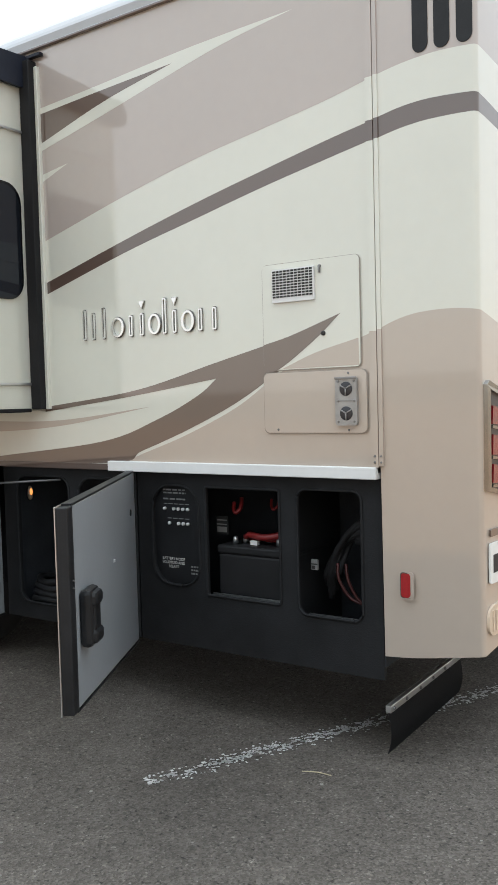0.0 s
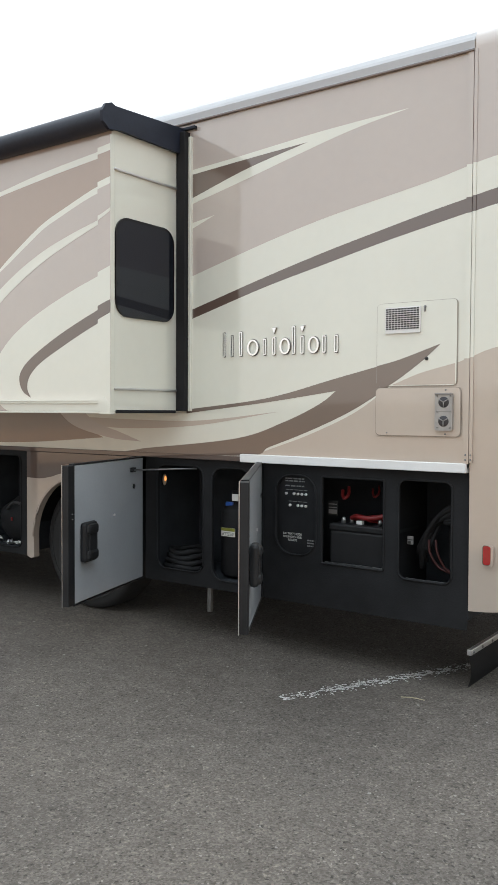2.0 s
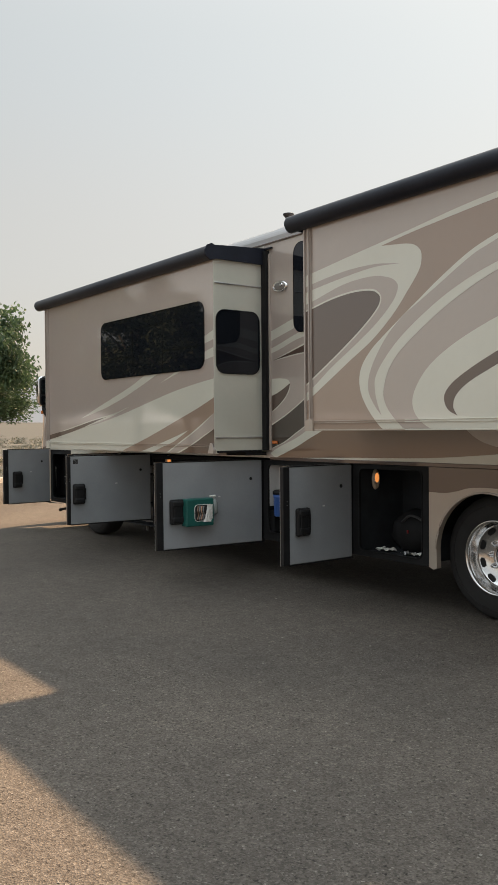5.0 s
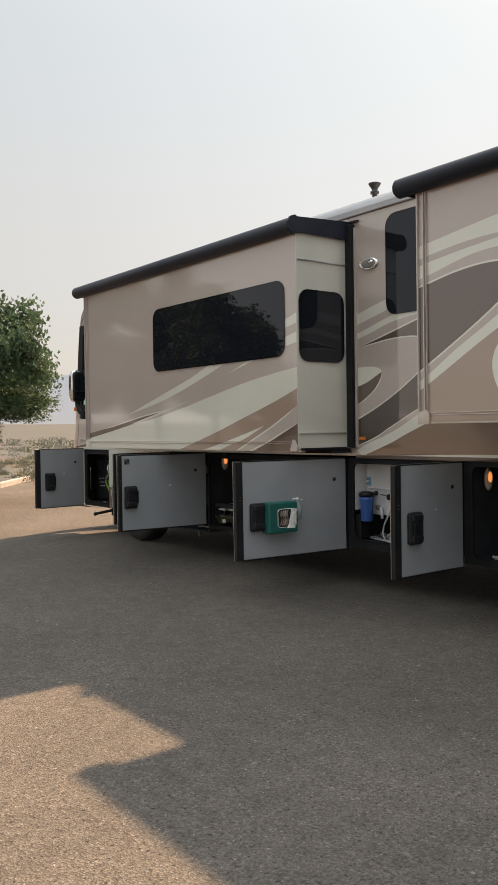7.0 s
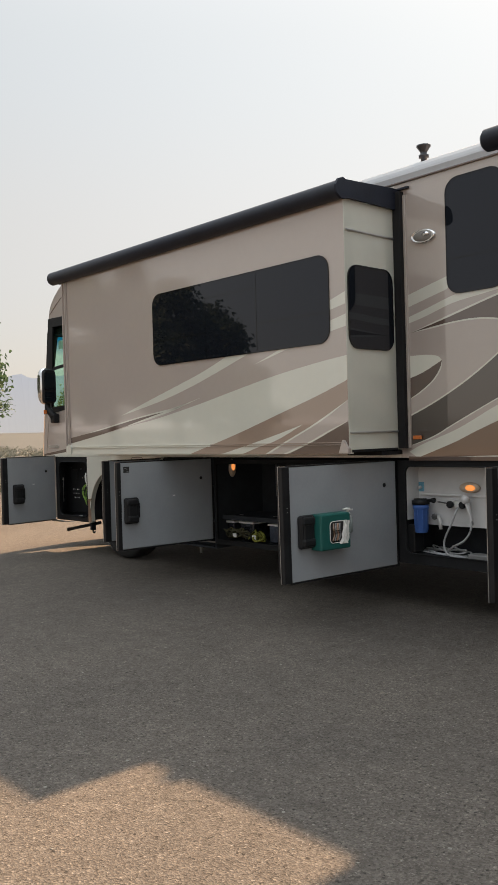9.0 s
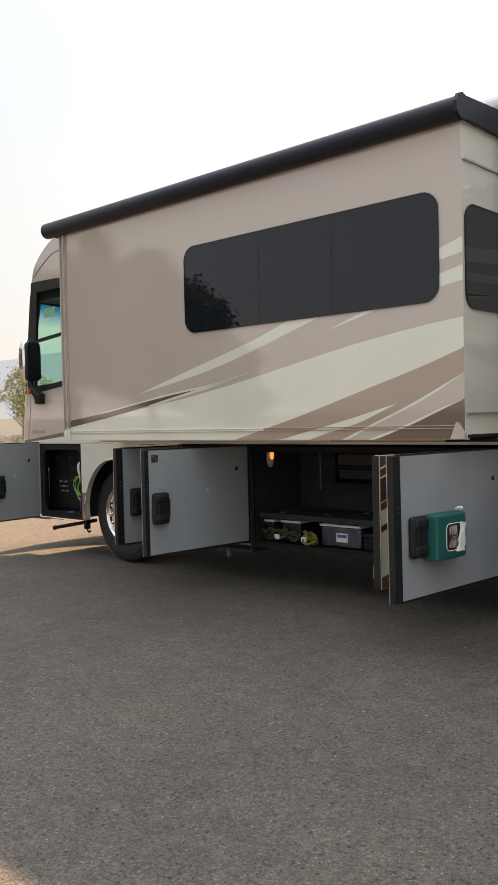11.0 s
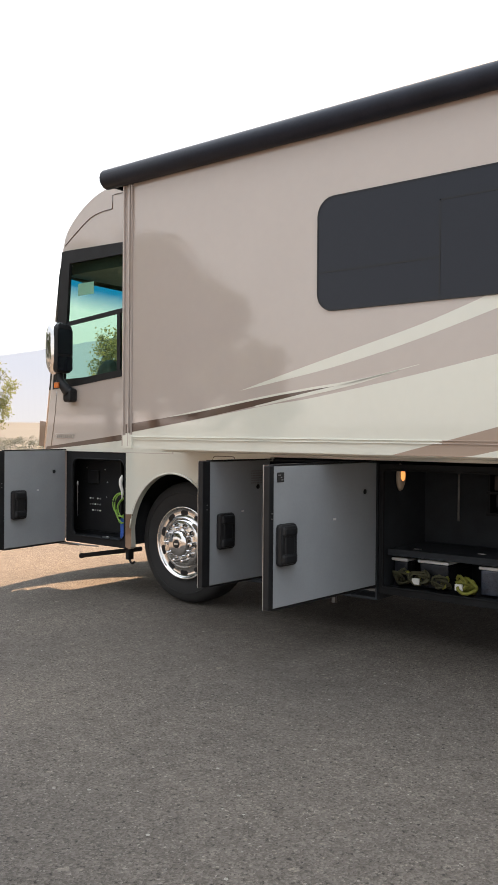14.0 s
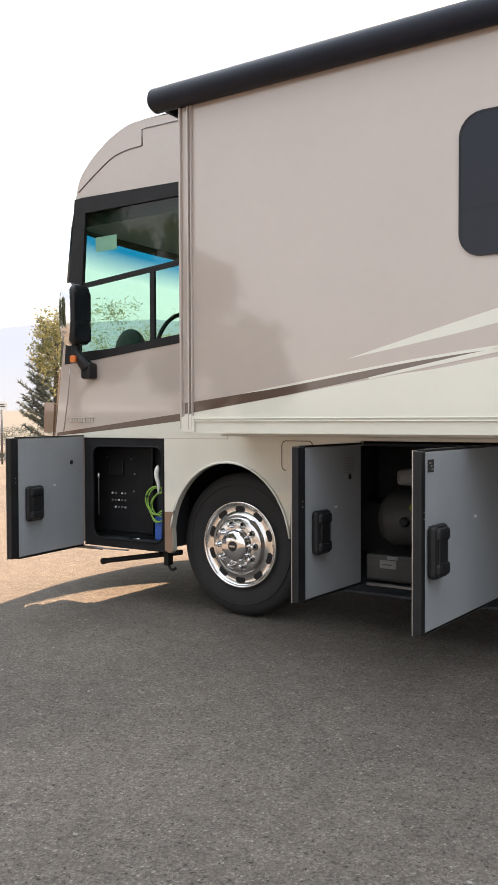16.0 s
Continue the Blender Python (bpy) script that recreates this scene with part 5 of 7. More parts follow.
bay_door((-2.745, SIDE), (-2.006, 1.915), 0.325, 1.167, outside=TAN, rise=0.145)
door_2, m2 = bay_door((-3.732, SIDE), (-3.457, 2.155), 0.34, 1.167)
bay_door((-5.835, SIDE), (-5.803, 2.265), 0.335, 1.165)
m4 = bay_door((-7.155, SIDE), (-7.231, 1.885), 0.338, 1.172, lean=-0.004)[1]
bay_door((-9.43, SIDE), (-9.494, 2.0), 0.375, 1.184, sticker=1, strip=0.038, latch=0.205)
door_6, m6 = bay_door((-10.29, SIDE), (-10.329, 2.389), 0.347, 1.177)
bay_door((-12.545, SIDE), (-12.48, 2.33), 0.395, 1.205, outside=CREAM)
# the rear-hinged twin of the long bay, its painted outside towards the rear
h, f = Vector((-7.23, SIDE, 0)), Vector((-7.47, 2.11, 0))
d = (f - h).normalized()
n = Vector((-d.y, d.x, 0))
LEN8 = (f - h).length
m8 = HOME @ Matrix(((d.x, n.x, 0, h.x), (d.y, n.y, 0, h.y), (0, 0, 1, 0.36), (0, 0, 0, 1)))
bm = bm_new()
add_box(bm, 0, LEN8, -0.04, 0.0, 0, 0.8, 0.003)
bm.transform(m8)
door_8 = part("bay_door", bm, CREAM, coach, "open bay door with striped painted outer skin")
bm = bm_new()
add_box(bm, LEN8 - 0.06, LEN8 + 0.003, -0.065, -0.002, 0.002, 0.798, 0.002)
bm.transform(m8)
part("edge_trim", bm, BLACK, door_8)
bm = bm_new()
add_box(bm, LEN8 - 0.10, LEN8 - 0.03, -0.115, -0.064, 0.045, 0.15, 0.014)
add_box(bm, LEN8 - 0.036, LEN8 - 0.028, -0.105, -0.075, 0.05, 0.125, 0.003, 1)
bm.transform(m8)
part("latch_box", bm, [BLACK, ALU], door_8, "black latch housing with bright striker")
bm = bm_new()
add_box(bm, LEN8 - 0.002, LEN8 + 0.004, -0.0015, 0.0045, 0, 0.8, 0.001)
bm.transform(m8)
part("door_edge", bm, ALU, door_8, "bright metal edge")
for za, zb, mat in ((0.726, 0.90, UMBER), (0.669, 0.714, UMBER), (0.520, 0.657, ESPRESSO), (0.469, 0.511, UMBER), (0.340, 0.377, ESPRESSO), (-0.36, 0.069, UMBER)):
    rows8 = [(LEN8 * k / 24, max(0.003, za + 0.35 * LEN8 * (1 - k / 24)), min(0.797, zb + 0.35 * LEN8 * (1 - k / 24))) for k in range(25)]
    rows8 = [r for r in rows8 if r[2] - r[1] > 0.002]
    bm = bm_new()
    add_plate(bm, [(u, va) for u, va, vb in rows8] + [(u, vb) for u, va, vb in reversed(rows8)], depth=0, put=lambda u, v, w: (u, 0.002, v))
    bm.transform(m8)
    part("paint_sweep", bm, mat, door_8)
# faint sticker near the hinge of the sixth door
bm = bm_new()
bar_text(bm, 0.10, 0.66, 0.12, 0.10, 6, lambda u, v, w: (u, 0.0025, v), 31)
bm.transform(m6)
part("faint_label", bm, VENT_GREY, door_6, "rows of faint grey print")
# door stay rod at the second door
bm = bm_new()
add_box(bm, 0.15, 0.20, 0.0, 0.022, 0.735, 0.765, 0.004)
add_box(bm, 0.185, 0.215, 0.018, 0.036, 0.742, 0.758, 0.004)
bm.transform(m2)
part("stay_bracket", bm, BLACK, door_2, "black stay bracket")
bm = bm_new()
add_tube(bm, [(-3.655, 2.885, 1.09), (-3.28, 3.10, 1.105)], 0.006, 8)
cpart("stay_rod", bm, STEEL, "thin steel door stay", door_2)


# ---- wheels ----
def wheel(cx, y, cz, front):
    """Tyre with tread shoulder, polished disc, hub and nuts."""
    bm = bm_new()
    add_lathe(bm, [(0.28, 0.28), (0.29, 0.42), (0.26, 0.468), (0.22, 0.48), (0.14, 0.482), (0.06, 0.48), (0.03, 0.468), (0.012, 0.44), (0.004, 0.40), (0.008, 0.34), (0.02, 0.295), (0.03, 0.285)], (cx, y, cz), "y", 64)
    add_tube(bm, [(cx + 0.40 * math.cos(t), y + 0.002, cz + 0.40 * math.sin(t)) for t in [2 * math.pi * k / 40 for k in range(41)]], 0.004, 5)
    tyre = cpart("front_wheel" if front else "rear_wheel", bm, TYRE, "black truck tyre on a polished alloy wheel")
    bm = bm_new()
    if front:
        prof = [(0.02, 0.292), (-0.004, 0.289), (-0.007, 0.283), (-0.004, 0.277), (0.006, 0.272), (0.012, 0.266), (0.013, 0.235), (0.010, 0.206), (0.0, 0.193), (-0.018, 0.184), (-0.022, 0.176), (-0.022, 0.10), (-0.022, 0.02)]
    else:
        prof = [(0.02, 0.292), (0.0, 0.288), (-0.002, 0.278), (0.02, 0.268), (0.05, 0.262), (0.10, 0.258), (0.12, 0.245), (0.135, 0.20), (0.15, 0.17), (0.15, 0.10), (0.15, 0.02)]
    add_lathe(bm, prof, (cx, y, cz), "y", 64)
    cpart("rim", bm, RIM, "polished aluminium rim", tyre)
    wy, wr = (0.0115, 0.236) if front else (0.122, 0.222)
    for k in range(10):
        a = 2 * math.pi * (k + 0.5) / 10
        bm = bm_new()
        add_plate(bm, [(-0.040, 0.0), (-0.030, -0.019), (0.0, -0.023), (0.030, -0.019), (0.040, 0.0), (0.030, 0.019), (0.0, 0.022), (-0.030, 0.019)], depth=0.012, put=lambda u, v, w: (u, w, v))
        bm.transform(Matrix.Translation((cx + wr * math.cos(a), y + wy, cz + wr * math.sin(a))) @ Matrix.Rotation(-a + math.pi / 2, 4, "Y") @ Matrix.Rotation(0.0 if front else 0.1, 4, "X"))
        cpart("hand_hole", bm, BLACK, "", tyre)
        a = 2 * math.pi * k / 10
        bm = bm_new()
        ny = y + (-0.022 if front else 0.15)
        add_lathe(bm, [(0.0, 0.025), (-0.008, 0.025), (-0.012, 0.018), (-0.040, 0.016), (-0.05, 0.008)], (cx + 0.1425 * math.cos(a), ny, cz + 0.1425 * math.sin(a)), "y", 10)
        cpart("lug_nut", bm, CHROME, "", tyre)
    bm = bm_new()
    hy = -0.022 if front else 0.15
    add_lathe(bm, [(hy, 0.112), (hy - 0.02, 0.108), (hy - 0.045, 0.10), (hy - 0.055, 0.085), (hy - 0.06, 0.03), (hy - 0.06, 0.005)], (cx, y, cz), "y", 32)
    cpart("hub_cap", bm, CHROME, "chrome hub cover", tyre)
    bm = bm_new()
    add_lathe(bm, [(hy - 0.0615, 0.034), (hy - 0.063, 0.03), (hy - 0.063, 0.002)], (cx, y, cz), "y", 20)
    add_box(bm, cx - 0.02, cx + 0.02, y + hy - 0.066, y + hy - 0.0632, cz - 0.006, cz + 0.006, mi=1)
    cpart("hub_badge", bm, [INK, ALU], "dark round hub badge", tyre)


wheel(-11.24, 3.19, 0.485, True)
wheel(-4.39, 3.19, 0.485, False)
for cx in (-11.24, -4.39):
    bm = bm_new()
    add_lathe(bm, [(0.0, 0.3), (0.01, 0.44), (0.05, 0.478), (0.24, 0.478), (0.29, 0.42), (0.29, 0.3)], (cx, 5.25, 0.485), "y", 40)
    cpart("far_wheel", bm, TYRE, "black truck tyre")

# mud flaps
bm = bm_new()
add_box(bm, -1.43, -1.405, 3.09, 3.95, 0.205, 0.235, 0.003)
flap = cpart("mud_flap_bar", bm, ALU, "bright mud flap bar with bolts")
for y in (3.12, 3.25, 3.40, 3.55, 3.7):
    bm = bm_new()
    add_lathe(bm, [(0.0, 0.008), (0.006, 0.006)], (-1.405, y, 0.22), "x", 8)
    cpart("bolt", bm, STEEL, "", flap)
bm = bm_new()
pts = spline([(0.21, 0.0), (0.15, 0.012), (0.09, 0.012), (0.03, -0.004)], 5)
rows = [[bm.verts.new((-1.42 + dx, y, z)) for z, dx in pts] for y in (3.092, 3.5, 3.94)]
for a, b in zip(rows, rows[1:]):
    for k in range(len(pts) - 1):
        bm.faces.new((a[k], a[k + 1], b[k + 1], b[k]))
bmesh.ops.solidify(bm, geom=bm.faces[:], thickness=0.01)
cpart("mud_flap", bm, RUBBER, "black rubber mud flap", flap)
bm = bm_new()
add_box(bm, -11.84, -11.80, 3.13, 3.19, 0.30, 0.46, 0.006)
add_tube(bm, spline([(-11.82, 3.16, 0.32), (-11.80, 3.15, 0.285), (-11.765, 3.14, 0.275), (-11.74, 3.14, 0.29)], 4), 0.010, 7)
cpart("bracket", bm, RUBBER, "small black bracket with a hooked end")
bm = bm_new()
add_tube(bm, [(-12.495, 3.21, 0.258), (-12.47, 3.21, 0.264), (-12.465, 3.21, 0.265), (-11.75, 3.22, 0.388)], [0.024, 0.024, 0.019, 0.019], 12)
cpart("crank_rod", bm, RUBBER, "dark steel rod under the front bay")
bm = bm_new()
add_tube(bm, [(-12.62, 3.06, 0.382), (-12.36, 3.07, 0.385), (-12.355, 3.07, 0.385), (-12.12, 3.08, 0.39)], [0.011, 0.011, 0.005, 0.005], 8)
cpart("gas_strut", bm, STEEL, "")
for x, y, z0, z1 in ((-3.19, 3.12, 0.17, 0.40), (-9.87, 3.25, 0.18, 0.42)):
    bm = bm_new()
    add_box(bm, x - 0.014, x + 0.014, y, y + 0.03, z0, z1, 0.003)
    cpart("support_leg", bm, STEEL, "short grey bracket under the bay")

# ---- fittings on the rear wall ----
# slightly larger dark plates behind the hatches paint the shadow line of the seam
for x0, x1, z0, z1 in ((-1.968, -1.499, 1.621, 2.077), (-1.972, -1.474, 1.351, 1.615)):
    bm = bm_new()
    add_plate(bm, rounded(x0, x1, z0, z1, 0.024), depth=0.002, put=lambda u, v, w: (u, SIDE - 0.0062 + w, v))
    cpart("hatch_seam", bm, GREIGE_DARK, "seam round the hatch, its shadow line painted dark", wall)
bm = bm_new()
add_plate(bm, rounded(-1.965, -1.503, 1.625, 2.075, 0.02), depth=0.008, put=lambda u, v, w: (u, SIDE - 0.009 + w, v))
hatch = cpart("access_hatch", bm, CREAM, "large flush access hatch")
band("paint_sweep", [[(-1.59, 1.845), (-1.82, 1.77), (-1.965, 1.735)], [(-1.965, 1.625), (-1.89, 1.627), (-1.71, 1.745), (-1.59, 1.845)]], DARK_BROWN, SIDE - 0.009, 2, hatch)
band("paint_sweep", [[(-1.87, 1.63), (-1.71, 1.69), (-1.51, 1.74)], [(-1.508, 1.63), (-1.86, 1.628)]], TAN, SIDE - 0.009, 1, hatch)
bm = bm_new()
add_plate(bm, rounded(-1.91, -1.705, 1.91, 2.05, 0.004), depth=0.012, put=lambda u, v, w: (u, SIDE - 0.020 + w, v))
cpart("vent_grille", bm, WHITE_TRIM, "white louvred vent grille", hatch)
bm = bm_new()
for r in range(10):
    for c in range(11):
        u, v = -1.906 + c * 0.0180, 1.930 + r * 0.0118
        add_plate(bm, [(u, v), (u + 0.0148, v), (u + 0.0148, v + 0.0078), (u, v + 0.0078)], depth=0, put=lambda a, b, w: (a, SIDE - 0.0215, b))
cpart("vent_gaps", bm, INK, "", hatch)
bm = bm_new()
add_box(bm, -1.686, -1.678, SIDE - 0.02, SIDE - 0.008, 2.018, 2.045, 0.003)
add_lathe(bm, [(-0.016, 0.006), (-0.010, 0.008)], (-1.682, SIDE, 2.045), "y", 10)
cpart("hatch_latch", bm, STEEL, "", hatch)
bm = bm_new()
add_lathe(bm, [(-0.018, 0.006), (-0.014, 0.010), (-0.008, 0.010)], (-1.67, SIDE, 1.768), "y", 12)
cpart("hatch_lock", bm, INK, "dark round lock", hatch)
bm = bm_new()
add_plate(bm, rounded(-1.968, -1.478, 1.355, 1.612, 0.025), depth=0.008, put=lambda u, v, w: (u, SIDE - 0.010 + w, v))
hatch = cpart("lower_hatch", bm, TAN, "tan screwed hatch panel")
bm = bm_new()
for u, v in ((-1.9, 1.368), (-1.56, 1.60), (-1.56, 1.366)):
    add_lathe(bm, [(-0.013, 0.004), (-0.009, 0.006)], (u, SIDE, v), "y", 8)
cpart("screw", bm, STEEL, "", hatch)
bm = bm_new()
add_plate(bm, rounded(-1.612, -1.514, 1.385, 1.582, 0.014), depth=0.02, put=lambda u, v, w: (u, SIDE - 0.028 + w, v))
for z in (1.402, 1.486, 1.566):
    for u in (-1.598, -1.526):
        add_lathe(bm, [(-0.032, 0.003), (-0.028, 0.0055)], (u, SIDE, z), "y", 8, 1)
add_box(bm, -1.612, -1.514, SIDE - 0.034, SIDE - 0.027, 1.574, 1.584, 0.002, 1)
add_box(bm, -1.604, -1.522, SIDE - 0.0295, SIDE - 0.0275, 1.484, 1.488, 0.0, 1)
cpart("heater_vent", bm, [VENT_METAL, VENT_GREY], "grey metal furnace vent with two round ports", hatch)
for z in (1.535, 1.435):
    bm = bm_new()
    add_lathe(bm, [(-0.0295, 0.029), (-0.0305, 0.027), (-0.0305, 0.002)], (-1.562, SIDE, z), "y", 20)
    cpart("vent_port", bm, VENT_DARK, "", hatch)
    bm = bm_new()
    for a in (270, 30, 150):
        add_tube(bm, [(-1.562, SIDE - 0.033, z), (-1.562 + 0.028 * math.cos(radians(a)), SIDE - 0.033, z + 0.028 * math.sin(radians(a)))], 0.0032, 5)
    cpart("vent_spoke", bm, VENT_GREY, "", hatch)
# raised chrome emblem on the wall: plain uprights and rings
def stroke(outer, holes=()):
    bm = bm_new()
    add_plate(bm, outer, holes, 0.012, lambda u, v, w: (u, SIDE - 0.013 + w, v))
    cpart("emblem_stroke", bm, CHROME, "raised chrome emblem stroke", wall)
    mid = Vector((sum(u for u, v in outer) / len(outer), sum(v for u, v in outer) / len(outer)))
    grown = [tuple(Vector(q) + (Vector(q) - mid).normalized() * 0.0035) for q in outer]
    bm = bm_new()
    add_plate(bm, grown, holes, depth=0.003, put=lambda u, v, w: (u, SIDE - 0.006 + w, v))
    cpart("emblem_base", bm, ESPRESSO, "", wall)


def upright(x, w, z, h):
    stroke(rounded(x, x + w, z, z + h, w * 0.3), [rounded(x + 0.005, x + w - 0.005, z + 0.006, z + h - 0.006, w * 0.2)])


def ring(x, w, z, h):
    pts = [(x + w / 2 + w / 2 * math.cos(2 * math.pi * k / 20), z + h / 2 + h / 2 * math.sin(2 * math.pi * k / 20)) for k in range(20)]
    inner = [(x + w / 2 + (w / 2 - 0.013) * math.cos(2 * math.pi * k / 20), z + h / 2 + (h / 2 - 0.010) * math.sin(2 * math.pi * k / 20)) for k in range(20)]
    stroke(pts, [inner])


for x, h in ((-3.045, 0.15), (-2.985, 0.13), (-2.915, 0.15), (-2.735, 0.10), (-2.665, 0.105), (-2.525, 0.165), (-2.465, 0.105), (-2.315, 0.10), (-2.235, 0.10)):
    upright(x, 0.020, 1.822, h)
for x, w in ((-2.855, 0.085), (-2.615, 0.075), (-2.415, 0.075)):
    ring(x, w, 1.822, 0.098)
for x in (-2.671, -2.471):
    stroke([(x, 1.985), (x + 0.016, 1.95), (x + 0.032, 1.985)])
# lamps on the middle wall
OVAL = Matrix.Translation((-6.837, SIDE, 2.877)) @ Matrix.Rotation(radians(4), 4, "Y") @ Matrix.Diagonal((1.38, 1, 0.66, 1))
bm = bm_new()
add_lathe(bm, [(0.0, 0.086), (-0.012, 0.083), (-0.022, 0.076), (-0.024, 0.071), (-0.016, 0.066)], (0, 0, 0), "y", 32)
bm.transform(OVAL)
dock = cpart("docking_light", bm, CHROME, "oval chrome docking light")
bm = bm_new()
add_lathe(bm, [(-0.012, 0.068), (-0.022, 0.05), (-0.026, 0.02), (-0.027, 0.003)], (0, 0, 0), "y", 28)
bm.transform(OVAL)
cpart("lens", bm, VENT_GREY, "grey lamp lens", dock)
bm = bm_new()
add_lathe(bm, [(-0.024, 0.026), (-0.031, 0.022), (-0.034, 0.004)], (0.024, 0, 0.020), "y", 18)
bm.transform(OVAL)
cpart("reflector", bm, CHROME, "bright round reflector", dock)
bm = bm_new()
add_box(bm, -6.97, -6.89, SIDE - 0.022, SIDE - 0.007, 1.332, 1.362, 0.005)
cpart("marker_lamp", bm, AMBER_LENS, "amber side marker lamp")
# ---- what the bays hold ----
def bay_lamp(x, y, z, facing, parent_label="small oval bay lamp, lit"):
    """Oval courtesy lamp with a glowing bulb; facing: yaw of its outward side."""
    lamp = empty("bay_lamp", parent_label, "lamp", (x, y, z), "bay lamps")
    lamp.rotation_euler = (0, 0, radians(facing))
    bm = bm_new()
    add_lathe(bm, [(0.0, 0.068), (-0.012, 0.064), (-0.022, 0.05), (-0.026, 0.024), (-0.027, 0.003)], (0, 0, 0), "y", 24)
    bm.transform(Matrix.Diagonal((0.62, 1, 1.35, 1)))
    part("lens", bm, LAMP_LENS, lamp)
    bm = bm_new()
    add_lathe(bm, [(-0.0245, 0.030), (-0.031, 0.022), (-0.034, 0.004)], (0.0, 0, 0.010), "y", 14)
    bm.transform(Matrix.Diagonal((0.8, 1, 1.5, 1)))
    part("bulb", bm, LAMP_GLOW, lamp, "glowing warm bulb")
    return lamp


bay_lamp(-5.77, 3.30, 1.02, 80)
bay_lamp(-9.385, 3.30, 1.075, 80)


def text_part(body, x, y, z, size, parent, mat=PAPER):
    cu = bpy.data.curves.new("label_text", "FONT")
    cu.body, cu.size, cu.align_x, cu.space_line = body, size, "CENTER", 1.0
    cu.materials.append(mat)
    ob = new("label_text", cu)
    ob.rotation_euler = (radians(90), 0, 0)
    ob.location = (x, y, z)
    ob.parent = parent
    return ob


# control panel in the first opening
panel = empty("control_panel", "black control panel with two rows of switches", "control panel", (-2.52, SIDE + 0.05, 0.86))
bm = bm_new()
add_plate(bm, rounded(-0.155, 0.16, -0.26, 0.26, 0.10), depth=0.02)
part("panel_plate", bm, BLACK, panel)
for r, (z, cols) in enumerate(((0.125, (0, 2, 3, 4, 5)), (0.055, (1, 3, 4, 5)))):
    for c in cols:
        bm = bm_new()
        add_lathe(bm, [(-0.014, 0.004), (-0.010, 0.008), (0.0, 0.008)], (-0.075 + c * 0.028, 0, z), "y", 10)
        part("switch", bm, WHITE_PLASTIC, panel)
for u0, v0, wide, high, rows_n, seed in ((-0.085, 0.195, 0.14, 0.03, 2, 1), (-0.085, 0.165, 0.14, 0.016, 1, 2), (-0.08, 0.145, 0.16, 0.008, 1, 3), (-0.06, 0.075, 0.14, 0.008, 1, 5), (0.075, -0.19, 0.06, 0.05, 3, 6)):
    bm = bm_new()
    bar_text(bm, u0, v0, wide, high, rows_n, lambda u, v, w: (u, -0.002, v), seed)
    part("small_print", bm, HOSE_GREY, panel, "tiny grey print")
text_part("BATTERY NODE\nSOLENOID AND\nRELAYS", -0.03, -0.003, -0.125, 0.019, panel)

# house battery with cables
battery = empty("battery", "large black battery with red cable in the bay", "battery", (-2.11, SIDE + 0.16, 0.53))
bm = bm_new()
add_box(bm, -0.21, 0.21, -0.06, 0.26, -0.113, 0.25, 0.012)
add_box(bm, -0.215, 0.215, -0.065, 0.265, 0.25, 0.29, 0.01)
part("case", bm, COMPOSITE, battery)
for x, y in ((-0.15, 0.0), (-0.11, 0.03), (0.08, 0.02), (0.14, 0.0), (0.18, 0.06)):
    bm = bm_new()
    add_lathe(bm, [(0.29, 0.014), (0.315, 0.013), (0.325, 0.008)], (x, y, 0), "z", 10)
    part("terminal", bm, ALU, battery)
bm = bm_new()
add_tube(bm, spline([(-0.11, 0.03, 0.32), (-0.06, 0.0, 0.335), (0.02, -0.01, 0.33), (0.10, 0.02, 0.345), (0.20, 0.06, 0.38)], 6), 0.016, 8)
add_tube(bm, spline([(-0.10, 0.05, 0.31), (-0.04, 0.03, 0.32), (0.05, 0.04, 0.31), (0.14, 0.03, 0.33)], 6), 0.012, 8)
part("positive_cable", bm, RED_CABLE, battery, "thick red cable")
bm = bm_new()
add_box(bm, -0.22, 0.22, -0.10, -0.085, 0.045, 0.065)
part("hold_down", bm, STEEL, battery, "steel hold-down angle")
bm = bm_new()
add_box(bm, -0.055, -0.015, -0.02, 0.0, 0.292, 0.312)
part("cap_label", bm, PAPER, battery)
for k, (x, z, s) in enumerate(((-2.29, 1.01, 0.06), (-2.14, 1.02, 0.05))):
    bm = bm_new()
    add_tube(bm, spline([(0, 0, 0), (0.01, -0.02, -0.03), (0.03, -0.03, -0.045), (0.045, -0.01, -0.02), (0.03, 0.02, 0.02)], 5), 0.010 - 0.003 * k, 7)
    bm.transform(Matrix.Translation((x, SIDE + 0.2 + 0.1 * k, z)))
    thing("cable_loop", bm, RED_CABLE, "red cable end hanging in the battery bay", "cable", "battery cables")
bm = bm_new()
add_box(bm, -2.425 + 0.06, -2.30, SIDE + 0.155, SIDE + 0.160, 0.86, 0.945, 0.0)
add_box(bm, -2.36, -2.305, SIDE + 0.152, SIDE + 0.155, 0.87, 0.895, 0.0, mi=1)
add_box(bm, -2.36, -2.305, SIDE + 0.152, SIDE + 0.155, 0.905, 0.91, 0.0, mi=1)
add_box(bm, -2.36, -2.305, SIDE + 0.152, SIDE + 0.155, 0.925, 0.93, 0.0, mi=1)
cpart("maker_label", bm, [INK, VENT_GREY], "black and white data label")

